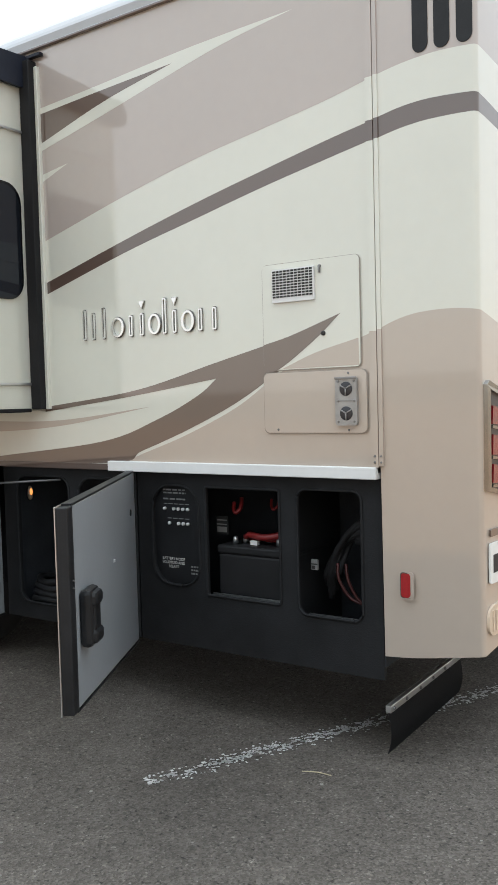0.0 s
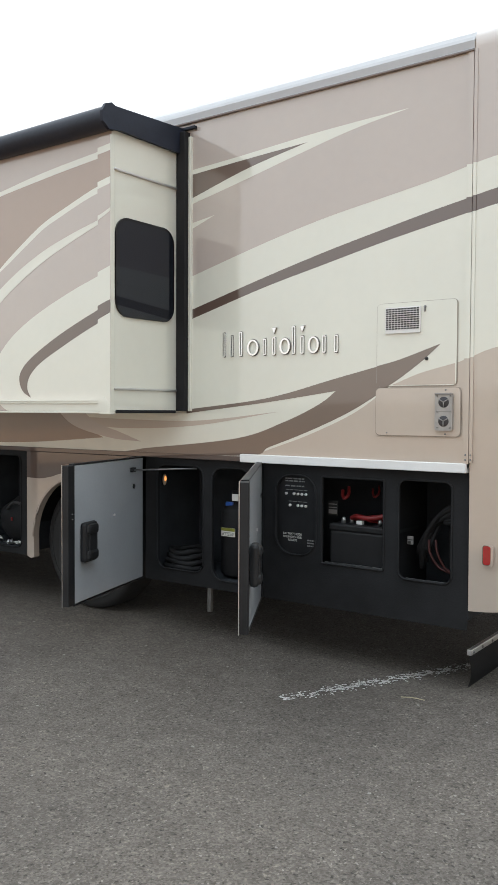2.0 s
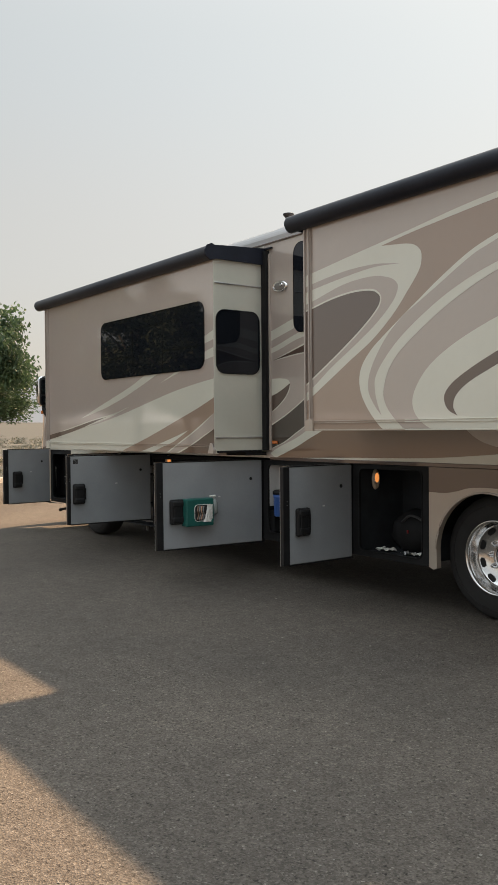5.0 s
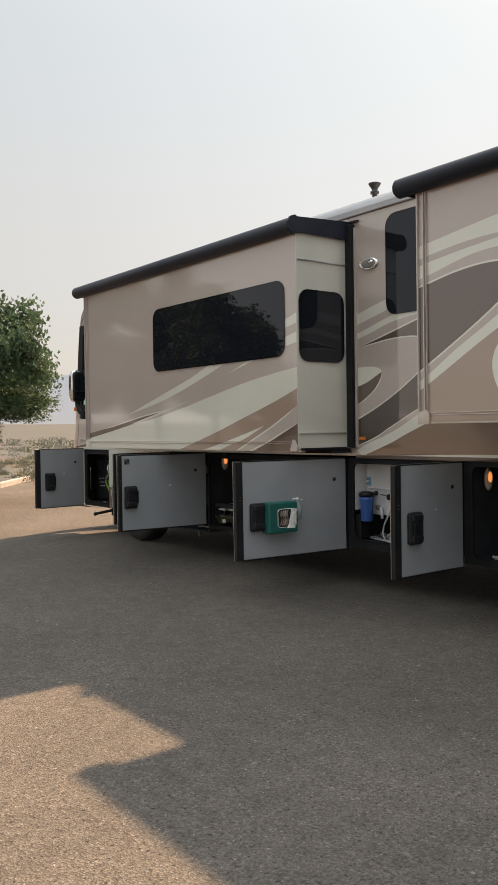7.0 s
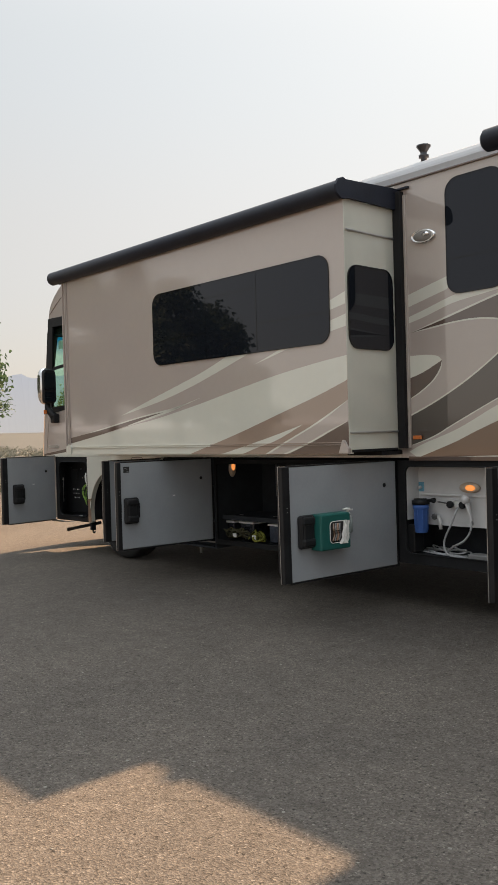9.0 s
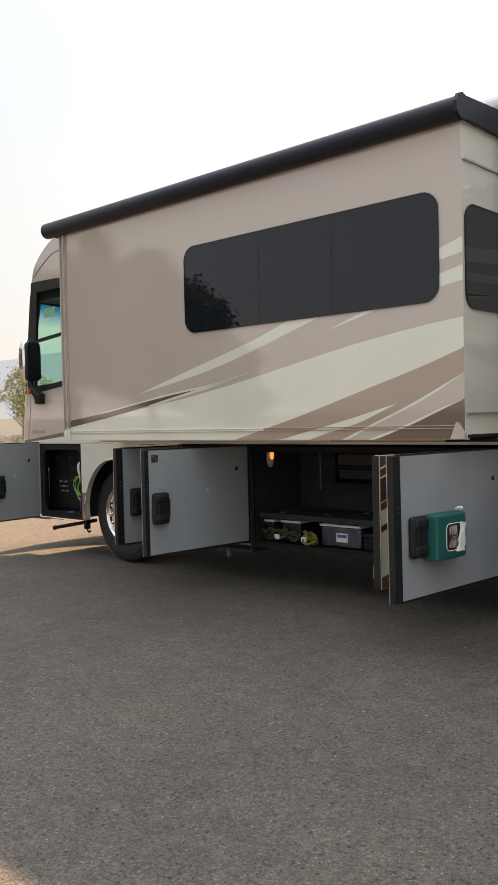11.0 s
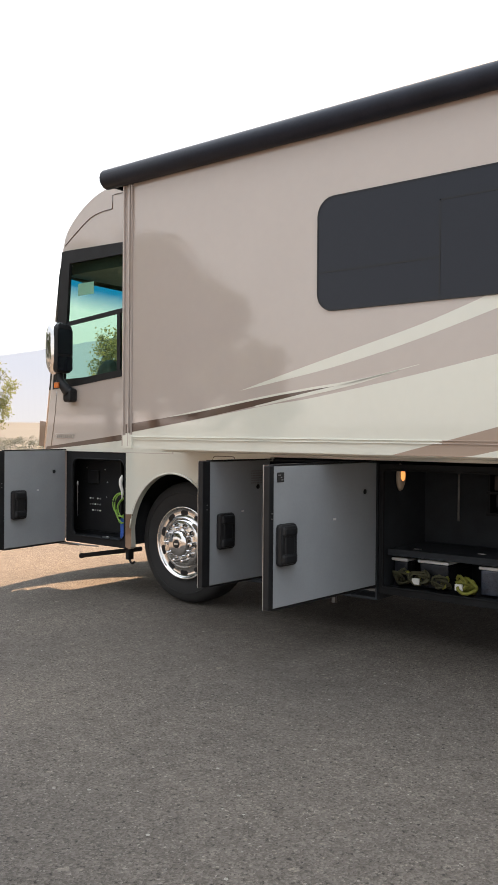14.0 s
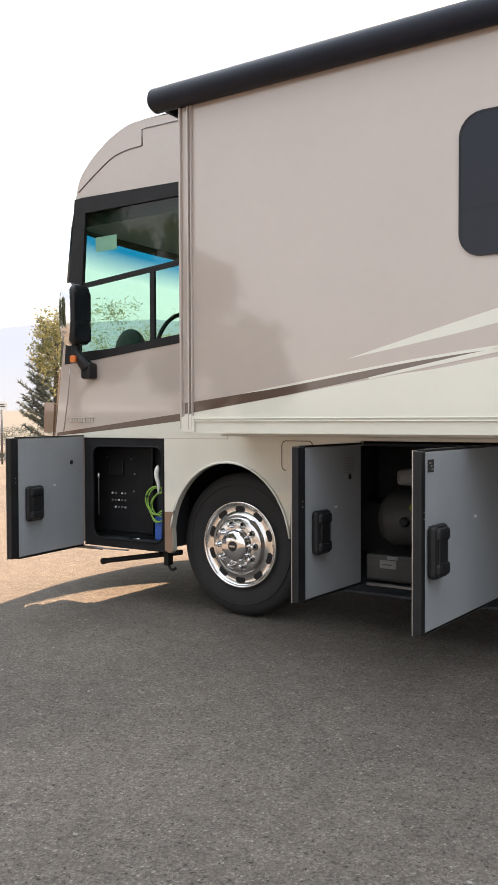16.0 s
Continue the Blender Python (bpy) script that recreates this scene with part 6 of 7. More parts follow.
# engine hoses in the third opening
rnd = random.Random(3)
loom = empty("hose_bundle", "bundle of black engine hoses and looms", "hoses", (-1.66, SIDE + 0.2, 0.62))
for k in range(7):
    a = rnd.uniform(-0.03, 0.03)
    bm = bm_new()
    add_tube(bm, spline([(-0.12 + a, 0.05, -0.03 + 0.02 * k), (-0.10 + a, 0.0, 0.10), (-0.04 + a, -0.02 + 0.012 * k, 0.24 + a), (0.04, -0.01, 0.33 - 0.014 * k), (0.15, 0.03, 0.36 - 0.012 * k)], 6), rnd.uniform(0.010, 0.017), 7)
    part("hose", bm, RUBBER, loom)
for k in range(2):
    bm = bm_new()
    add_tube(bm, spline([(-0.06 + 0.04 * k, -0.03, 0.15), (-0.05 + 0.045 * k, -0.04, 0.08), (0.0 + 0.035 * k, -0.03, 0.0), (0.08, -0.02, -0.03)], 5), 0.007, 6)
    part("red_lead", bm, material("dull_red_lead", (0.05, 0.008, 0.007), 0.5, vary=0.2, scale=20), loom, "thin red lead")
bm = bm_new()
add_box(bm, -0.172, -0.138, -0.075, -0.06, 0.118, 0.165, 0.003)
add_box(bm, -0.172, -0.138, -0.077, -0.075, 0.143, 0.148, mi=1)
add_box(bm, -0.166, -0.150, -0.077, -0.075, 0.124, 0.138, mi=1)
part("tag", bm, [HOSE_GREY, INK], loom, "white tag with dark print")
bm = bm_new()
add_box(bm, 0.0, 0.17, 0.1, 0.25, -0.02, 0.24, 0.01)
part("filter_box", bm, COMPOSITE, loom)
bm = bm_new()
add_box(bm, -1.80, -1.55, SIDE + 0.045, SIDE + 0.055, 0.555, 0.565)
cpart("bay_sill", bm, STEEL, "thin worn metal sill")

# second bay: coiled hose and a canister with a warning label
hose = empty("coiled_hose", "grey coiled hose lying in the bay", "hose", (-3.52, SIDE + 0.22, 0.40))
for k in range(4):
    bm = bm_new()
    add_tube(bm, [((0.155 - 0.012 * k) * math.cos(a), (0.14 - 0.01 * k) * math.sin(a), 0.02 + 0.034 * k + 0.008 * math.sin(3 * a + k)) for a in [2 * math.pi * j / 30 for j in range(31)]], 0.018, 8)
    part("coil", bm, RUBBER, hose)
can = empty("canister", "tall black canister with a yellow and white warning label", "canister", (-3.10, SIDE + 0.25, 0.395))
bm = bm_new()
add_lathe(bm, [(0.0, 0.10), (0.02, 0.12), (0.42, 0.12), (0.46, 0.10), (0.48, 0.05), (0.56, 0.05)], (0, 0, 0), "z", 28)
part("tank", bm, BAY, can)
bm = bm_new()
add_box(bm, -0.05, 0.06, -0.132, -0.128, 0.27, 0.325)
add_box(bm, -0.05, 0.06, -0.134, -0.132, 0.305, 0.325, mi=1)
bar_text(bm, -0.045, 0.275, 0.10, 0.025, 3, lambda u, v, w: (u, -0.1345, v), 9, 2)
part("warning_label", bm, [PAPER, YELLOW, HOSE_GREY], can, "white label with a yellow band")
bm = bm_new()
add_box(bm, 0.005, 0.055, -0.09, -0.085, 0.50, 0.545)
part("tag", bm, PAPER, can)
bm = bm_new()
add_box(bm, -0.06, 0.0, -0.08, -0.06, 0.45, 0.49, 0.008)
part("cap", bm, BLUE_PLASTIC, can, "blue cap")

# third bay: dark duffel bag, papers
bm = bm_new()
bmesh.ops.create_uvsphere(bm, u_segments=24, v_segments=14, radius=1)
for v in bm.verts:
    k = 1 + 0.12 * noise.noise(v.co * 2.3)
    v.co = Vector((v.co.x * 0.30 * k, v.co.y * 0.20 * k, max(-0.17, v.co.z * 0.20 * k)))
for f in bm.faces:
    f.smooth = True
bag = empty("duffel_bag", "slumped black duffel bag in the bay", "bag", (-5.33, SIDE + 0.34, 0.575))
part("bag_body", bm, BAY, bag)
bm = bm_new()
add_tube(bm, spline([(-0.05, -0.19, 0.10), (0.05, -0.2, 0.16), (0.16, -0.18, 0.13), (0.20, -0.14, 0.04)], 6), 0.012, 6)
part("bag_strap", bm, HOSE_DARK, bag)
bm = bm_new()
add_box(bm, 0.022, 0.034, -0.215, -0.2, 0.01, 0.04, 0.003)
part("bag_tag", bm, RED_CABLE, bag, "small red tag")
for k, (x, y, rz) in enumerate(((-5.60, 3.20, 20), (-5.28, 3.17, -15), (-5.18, 3.20, 5), (-5.52, 3.23, 60))):
    bm = bm_new()
    bmesh.ops.create_grid(bm, x_segments=7, y_segments=7, size=0.048)
    for v in bm.verts:
        v.co.z = 0.022 + 0.034 * noise.noise(v.co * 26 + Vector((k, 0, 0)))
        v.co.y *= 0.7
    ob = thing("crumpled_paper", bm, PAPER if k != 1 else ALU, "crumpled scrap of paper on the bay floor", "paper", "paper scraps")
    ob.matrix_world = pose(x, y, 0.402, 0, 0, rz)

# wet bay: white service panel, filter, valves, shower
bm = bm_new()
add_plate(bm, rounded(-7.075, -5.96, 0.655, 1.12, 0.04), depth=0.02, put=lambda u, v, w: (u, SIDE + 0.18 + w, v))
add_box(bm, -7.06, -5.97, SIDE + 0.165, SIDE + 0.185, 0.885, 0.9, 0.004)
add_box(bm, -7.09, -7.075, SIDE + 0.03, SIDE + 0.20, 0.70, 1.115)
service = cpart("service_panel", bm, WHITE_PLASTIC, "white moulded water service panel")
filt = empty("water_filter", "blue water filter housing with black cap", "water filter", (-6.990, SIDE + 0.085, 0.600))
bm = bm_new()
add_lathe(bm, [(0.0, 0.046), (0.008, 0.051), (0.185, 0.055), (0.190, 0.062), (0.222, 0.063)], (0, 0, 0), "z", 28)
for k in range(9):
    a = 2 * math.pi * k / 9
    add_tube(bm, [(0.0525 * math.cos(a), 0.0525 * math.sin(a), 0.02), (0.0555 * math.cos(a), 0.0555 * math.sin(a), 0.18)], 0.003, 4)
part("bowl", bm, material("filter_blue", (0.07, 0.17, 0.52), 0.4, vary=0.08, scale=12), filt)
bm = bm_new()
add_lathe(bm, [(0.222, 0.069), (0.252, 0.069), (0.258, 0.055), (0.266, 0.05)], (0, 0, 0), "z", 28)
add_tube(bm, [(0.05, 0, 0.250), (0.105, 0, 0.256), (0.11, 0, 0.256), (0.13, 0, 0.256)], [0.012, 0.012, 0.020, 0.020], 12)
part("cap", bm, BLACK, filt)
bm = bm_new()
add_box(bm, -7.07, -7.02, SIDE + 0.17, SIDE + 0.18, 0.915, 0.99, 0.004)
cpart("blue_decal", bm, material("pale_blue_decal", (0.16, 0.4, 0.55), 0.5, vary=0.08, scale=20), "pale blue decal", service)
bm = bm_new()
add_lathe(bm, [(0, 0.012), (-0.03, 0.012), (-0.034, 0.006)], (-7.045, SIDE + 0.17, 0.95), "y", 12)
cpart("inlet", bm, WHITE_PLASTIC, "", service)
mixer = empty("shower_mixer", "outdoor shower tap with two black knobs", "tap", (-6.675, SIDE + 0.18, 0.826))
bm = bm_new()
add_box(bm, -0.11, 0.08, -0.03, 0.0, -0.03, 0.03, 0.008)
part("body", bm, WHITE_PLASTIC, mixer)
for x in (-0.075, 0.035):
    bm = bm_new()
    add_lathe(bm, [(-0.03, 0.016), (-0.035, 0.027), (-0.06, 0.029), (-0.068, 0.022)], (x, 0, 0), "y", 9)
    part("knob", bm, BLACK, mixer)
bm = bm_new()
add_tube(bm, [(-0.20, -0.03, 0.015), (-0.08, -0.04, 0.005)], 0.006, 6)
part("lever", bm, STEEL, mixer)
shower = empty("shower_hose", "white hand shower on a looping grey hose", "shower", (-6.6, SIDE + 0.14, 0.5))
bm = bm_new()
add_tube(bm, spline([(-0.072, -0.02, 0.305), (-0.076, -0.05, 0.27), (-0.10, -0.07, 0.19), (-0.155, -0.08, 0.075), (-0.163, -0.08, 0.005), (-0.135, -0.08, -0.045), (-0.08, -0.07, -0.062), (0.02, -0.04, -0.062)], 8), 0.008, 8)
part("supply_hose", bm, PALE_HOSE, shower)
bm = bm_new()
add_tube(bm, spline([(0.052, -0.03, 0.215), (0.048, -0.05, 0.135), (0.0, -0.06, 0.063), (-0.10, -0.06, 0.009), (-0.17, -0.02, -0.04)], 8), 0.008, 8)
part("shower_tail", bm, PALE_HOSE, shower)
bm = bm_new()
add_tube(bm, [(0.045, -0.02, 0.18), (0.042, -0.02, 0.21), (0.03, -0.03, 0.29), (0.012, -0.035, 0.36)], [0.016, 0.012, 0.015, 0.02], 10)
part("shower_handle", bm, WHITE_PLASTIC, shower)
bm = bm_new()
puffed(bm, (0.008, -0.045, 0.372), (0.034, 0.03, 0.034), 2.0, 18, 12)
part("hand_shower", bm, WHITE_PLASTIC, shower, "white hand shower")
valve = empty("drain_valve", "brass and white drain valve", "valve", (-6.865, SIDE + 0.14, 0.69))
bm = bm_new()
add_tube(bm, [(-0.03, 0.04, 0.03), (0.0, 0.0, 0.03), (0.02, -0.01, 0.0), (0.025, -0.01, -0.06)], 0.014, 8)
part("spout", bm, WHITE_PLASTIC, valve)
bm = bm_new()
add_lathe(bm, [(-0.03, 0.024), (-0.045, 0.026), (-0.05, 0.02)], (-0.03, 0.03, 0.035), "y", 8)
part("wheel", bm, STEEL, valve)
coil = empty("coiled_hose", "white coiled water hose lying in the wet bay", "hose", (-6.87, SIDE + 0.24, 0.425))
for k in range(5):
    bm = bm_new()
    add_tube(bm, [((0.215 - 0.025 * k) * math.cos(a + 0.4 * k) + 0.022 * k * (-1) ** k, (0.115 - 0.009 * k) * math.sin(a) + 0.012 * k, 0.012 + 0.007 * k + 0.006 * math.sin(2 * a + 1.3 * k)) for a in [2 * math.pi * j / 34 for j in range(35)]], 0.0062, 7)
    part("coil", bm, PALE_HOSE, coil)
lamp = bay_lamp(-6.595, SIDE + 0.17, 0.957, 0)
lamp.rotation_euler = (0, radians(90), 0)
bm = bm_new()
add_box(bm, -7.10, -7.02, SIDE + 0.04, SIDE + 0.16, 0.44, 0.66, 0.01)
cpart("pump_box", bm, BLACK, "", service)

bm = bm_new()
add_box(bm, -6.56, -6.30, SIDE + 0.06, SIDE + 0.16, 0.425, 0.47, 0.01)
thing("grey_tray", bm, HOSE_GREY, "shallow grey tray lying in the wet bay", "tray")
# green box of wipes and a clear bottle on the fourth door
gd = bmesh.new()
GM = Matrix(((m4[0][0], m4[0][1], 0, m4[0][3] - HOME[0][3]), (m4[1][0], m4[1][1], 0, m4[1][3] - HOME[1][3]), (0, 0, 1, 0.342), (0, 0, 0, 1)))
wipes = empty("wipes_holder", "green wall holder with white wipes hung on the door", "holder")
wipes.matrix_world = GM @ Matrix.Translation((0.62, 0.0, 0.215))
add_box(gd, 0.02, 0.32, 0.003, 0.112, 0.0, 0.262, 0.012)
part("holder_body", gd, GREEN_BOX, wipes)
bm = bm_new()
add_plate(bm, rounded(0.04, 0.232, 0.05, 0.205, 0.03), depth=0.004, put=lambda u, v, w: (u, 0.1155 - w, v))
part("opening", bm, INK, wipes, "dark opening")
bm = bm_new()
rim = rounded(0.04, 0.232, 0.05, 0.205, 0.03)
add_tube(bm, [(u, 0.114, v) for u, v in rim + rim[:1]], 0.003, 6)
part("opening_rim", bm, PAPER, wipes, "white rim")
bm = bm_new()
bmesh.ops.create_grid(bm, x_segments=14, y_segments=18, size=1)
for v in bm.verts:
    u, w = v.co.x, v.co.y
    v.co = Vector((0.082 + (0.030 - 0.014 * w * (w < 0)) * u - 0.014 * w, 0.126 + 0.012 * noise.noise(Vector((u * 2.3, w * 2.0, 4))) - 0.006 * u * u, 0.122 + 0.082 * w))
part("tissue", bm, PAPER, wipes, "crumpled white tissue")
bm = bm_new()
for k in range(4):
    add_tube(bm, spline([(0.135 + 0.02 * k, 0.115, 0.19), (0.145 + 0.02 * k, 0.122, 0.15), (0.132 + 0.02 * k, 0.118, 0.11), (0.148 + 0.02 * k, 0.116, 0.065)], 5), 0.0075, 6, mi=(1, 0, 1, 2)[k])
part("cloths", bm, [material("peach_cloth", (0.45, 0.28, 0.2), 0.8, vary=0.15, scale=30), HOSE_GREY, BROWN], wipes, "folded peach and white cloths")
bottle = empty("pump_bottle", "clear pump bottle in a bracket on the door", "bottle")
bottle.matrix_world = GM @ Matrix.Translation((0.600, 0.0, 0.315))
bm = bm_new()
add_lathe(bm, [(0.0, 0.02), (0.01, 0.038), (0.11, 0.038), (0.135, 0.02), (0.15, 0.018)], (0, 0.045, 0), "z", 20)
part("bottle_body", bm, material("frosted_bottle", (0.32, 0.36, 0.36), 0.25, coat=0.3, vary=0.05, scale=20), bottle)
bm = bm_new()
add_lathe(bm, [(0.15, 0.012), (0.165, 0.012), (0.17, 0.02), (0.185, 0.018)], (0, 0.045, 0), "z", 14)
add_tube(bm, [(0.0, 0.045, 0.178), (0.05, 0.05, 0.178)], 0.008, 8)
part("pump", bm, PAPER, bottle)

# long bay: tray rail, bins and bundles
bm = bm_new()
add_box(bm, -9.40, -7.27, SIDE + 0.10, SIDE + 0.63, 0.574, 0.607, 0.004)
cpart("sliding_tray", bm, BAY_CARPET, "black carpeted sliding tray")
bm = bm_new()
add_box(bm, -9.40, -7.27, SIDE + 0.09, SIDE + 0.10, 0.570, 0.612)
cpart("tray_rail", bm, BAY_CARPET, "dark tray rail")
for x, y in ((-9.27, 0.20), (-8.86, 0.27), (-8.29, 0.27), (-8.62, 0.50), (-7.8, 0.27)):
    bm = bm_new()
    add_box(bm, x, x + 0.05, SIDE + y, SIDE + y + 0.016, 0.6072, 0.612)
    cpart("tray_stud", bm, ALU, "")


BLUE_BIN = material("bluish_clear_plastic", (0.055, 0.065, 0.09), 0.25, coat=0.3, vary=0.5, scale=9)
UMBER_CARD = material("dull_brown_card", (0.040, 0.031, 0.027), 0.7, vary=0.25, scale=12)
RED_CARTON = material("faded_red_carton", (0.20, 0.055, 0.06), 0.6, vary=0.35, scale=14)


def bin_box(x0, x1, y0, y1, z0, z1, body, lid, label):
    b = empty("storage_bin", label, "storage bin", ((x0 + x1) / 2, (y0 + y1) / 2, z0), "bins in the long bay")
    w, d, h = (x1 - x0) / 2, (y1 - y0) / 2, z1 - z0
    bm = bm_new()
    add_box(bm, -w, w, -d, d, 0, h - 0.02, 0.012)
    for k in range(3):
        add_box(bm, -w + 0.03, w - 0.03, -d - 0.004, -d, 0.03 + k * 0.045, 0.04 + k * 0.045)
    part("tub", bm, body, b)
    bm = bm_new()
    add_box(bm, -w - 0.008, w + 0.008, -d - 0.012, d, h - 0.02, h, 0.005)
    part("lid", bm, lid, b)
    return b


bin_box(-9.385, -9.285, 3.22, 3.6, 0.378, 0.552, CLEAR_BIN, PAPER, "clear bin with pale lid in the long bay")
bin_box(-9.195, -9.0, 3.22, 3.6, 0.378, 0.556, CLEAR_BIN, PAPER, "clear bin with pale lid in the long bay")
big = bin_box(-8.785, -8.40, 3.22, 3.7, 0.378, 0.555, BLUE_BIN, PAPER, "large clear bin with blue label and pale lid")
bm = bm_new()
add_box(bm, -0.04, 0.07, -0.246, -0.242, 0.04, 0.11)
add_box(bm, -0.03, 0.06, -0.2475, -0.246, 0.075, 0.10, mi=1)
part("label", bm, [PAPER, BLUE_PLASTIC], big, "white and blue label")
bin_box(-8.365, -8.14, 3.2, 3.6, 0.378, 0.50, BAY, BLACK, "black lidded crate in the long bay")
carton = bin_box(-8.07, -7.93, 3.22, 3.5, 0.378, 0.55, RED_CARTON, RED_CARTON, "small red and white carton in the long bay")
bm = bm_new()
add_box(bm, -0.060, 0.060, -0.146, -0.142, 0.05, 0.075)
add_box(bm, -0.060, 0.060, -0.146, -0.142, 0.095, 0.104)
add_box(bm, -0.050, 0.000, -0.146, -0.142, 0.120, 0.126)
part("label_band", bm, HOSE_GREY, carton, "pale printed bands")
rnd = random.Random(8)
for k, (x, y, m, lab) in enumerate(((-9.29, 3.18, OLIVE, "olive strap bundle"), (-9.15, 3.17, OLIVE, "olive strap bundle"), (-9.02, 3.16, OLIVE, "olive-green cord bundle"), (-8.85, 3.15, YELLOW, "yellow strap roll with white tag"))):
    b = empty("strap_bundle", lab + " lying in the long bay", "strap", (x, y, 0.378), "strap bundles")
    for j in range(6):
        bm = bm_new()
        r1, r2 = rnd.uniform(0.035, 0.06), rnd.uniform(0.03, 0.05)
        tx, tz, lean, turn = rnd.uniform(-0.03, 0.03), rnd.uniform(0.045, 0.075), rnd.uniform(-0.9, 0.9), rnd.uniform(-0.8, 0.8)
        pts = []
        for q in range(15):
            a = 2 * math.pi * q / 14
            u, v = r1 * math.cos(a), r2 * math.sin(a) * (1 + 0.2 * math.sin(3 * a + j))
            pts.append((tx + u * math.cos(turn), 0.012 * j - 0.03 + u * math.sin(turn) + v * math.sin(lean), max(0.01, tz + v * math.cos(lean))))
        add_tube(bm, pts, 0.008 if k < 3 else 0.0105, 6)
        part("loop", bm, YELLOW if j == 5 else m, b)
    if k in (1, 3):
        bm = bm_new()
        add_box(bm, -0.05, 0.0, -0.05, -0.03, 0.03, 0.07, 0.004)
        part("tag", bm, PAPER, b)
bm = bm_new()
add_tube(bm, [(-9.14, SIDE + 0.6, 1.12), (-9.14, SIDE + 0.6, 0.77)], 0.008, 8)
cpart("bay_pole", bm, VENT_GREY, "thin grey upright at the back of the bay")

for x0, x1, z0, z1, mat, lab in ((-8.82, -8.46, 1.0, 1.10, UMBER_CARD, "dull brown carton on the upper shelf of the long bay"), (-8.81, -8.40, 0.89, 0.975, COMPOSITE, "dark flat case on the upper shelf of the long bay"), (-8.345, -8.24, 0.858, 1.115, HOSE_DARK, "grey upright box at the back of the long bay")):
    bm = bm_new()
    add_box(bm, x0, x1, SIDE + 0.42, SIDE + 0.62, z0, z1, 0.01)
    thing("storage_box", bm, mat, lab, "box", "boxes in the long bay")
bm = bm_new()
add_box(bm, -8.86, -8.36, SIDE + 0.40, SIDE + 0.64, 0.980, 0.996)
add_box(bm, -8.86, -8.20, SIDE + 0.40, SIDE + 0.64, 0.840, 0.857)
add_box(bm, -8.86, -8.845, SIDE + 0.42, SIDE + 0.64, 0.858, 1.12)
add_box(bm, -8.375, -8.36, SIDE + 0.42, SIDE + 0.64, 0.858, 1.12)
cpart("bay_shelf", bm, BAY, "dark shelves at the back of the long bay")

# generator bay
TANK_GREY = material("tank_grey", (0.055, 0.055, 0.054), 0.5, vary=0.2, scale=7, bump=0.05, bscale=60)
gen = empty("generator", "grey generator with white labels on its lower housing", "generator", (-10.17, SIDE + 0.50, 0.305))
bm = bm_new()
add_lathe(bm, [(-0.20, 0.03), (-0.2, 0.14), (-0.14, 0.18), (0.16, 0.18), (0.2, 0.14), (0.2, 0.03)], (0.02, 0.0, 0.38), "x", 30)
part("tank", bm, TANK_GREY, gen)
bm = bm_new()
add_box(bm, -0.24, 0.26, -0.2, 0.25, 0.0, 0.17, 0.02)
part("housing", bm, TANK_GREY, gen)
bm = bm_new()
add_box(bm, -0.14, -0.03, -0.205, -0.2, 0.085, 0.135)
add_box(bm, -0.12, -0.06, -0.2065, -0.205, 0.106, 0.111, mi=1)
add_box(bm, -0.09, -0.02, -0.205, -0.2, 0.142, 0.162)
part("label", bm, [HOSE_GREY, INK], gen, "pale grey label")
bm = bm_new()
add_lathe(bm, [(-0.18, 0.03), (-0.2, 0.032), (-0.215, 0.022)], (0.02, 0.0, 0.38), "y", 16)
part("filler_cap", bm, BLACK, gen)
bm = bm_new()
add_box(bm, -0.06, 0.10, -0.15, 0.0, 0.60, 0.70, 0.03)
part("air_box", bm, HOSE_GREY, gen)
bm = bm_new()
add_lathe(bm, [(-0.02, 0.022), (-0.03, 0.018)], (0.06, -0.15, 0.47), "y", 12)
part("yellow_cap", bm, YELLOW, gen, "yellow cap")
bm = bm_new()
add_box(bm, -10.28, -9.46, SIDE + 0.04, SIDE + 0.06, 0.33, 0.345)
cpart("bay_sill", bm, STEEL)

# front bay: fuse panel, green cord, blue jug, rods
fuse = empty("fuse_panel", "black fuse panel with rows of white switches", "control panel", (-12.36, SIDE + 0.20, 0.84))
bm = bm_new()
add_box(bm, -0.30, 0.30, 0.0, 0.03, -0.36, 0.28, 0.01)
add_box(bm, -0.11, 0.03, -0.02, 0.0, 0.06, 0.18, 0.008)
part("panel_plate", bm, BLACK, fuse)
for r in range(3):
    for c in range(5):
        if (r, c) not in ((0, 2), (2, 0)):
            bm = bm_new()
            add_box(bm, -0.092 + c * 0.032, -0.081 + c * 0.032, -0.012, 0.0, -0.075 - r * 0.052, -0.062 - r * 0.052, 0.002)
            part("switch", bm, HOSE_GREY if (r + c) % 3 else PAPER, fuse)
for x, z in ((-0.14, 0.2), (0.10, 0.19), (0.13, 0.08), (0.12, -0.05)):
    bm = bm_new()
    add_lathe(bm, [(-0.006, 0.005), (0.0, 0.006)], (x, 0, z), "y", 8)
    part("screw", bm, ALU, fuse)
cord = empty("extension_cord", "bright green extension cord hanging in the bay", "cord", (-11.955, SIDE + 0.06, 0.72))
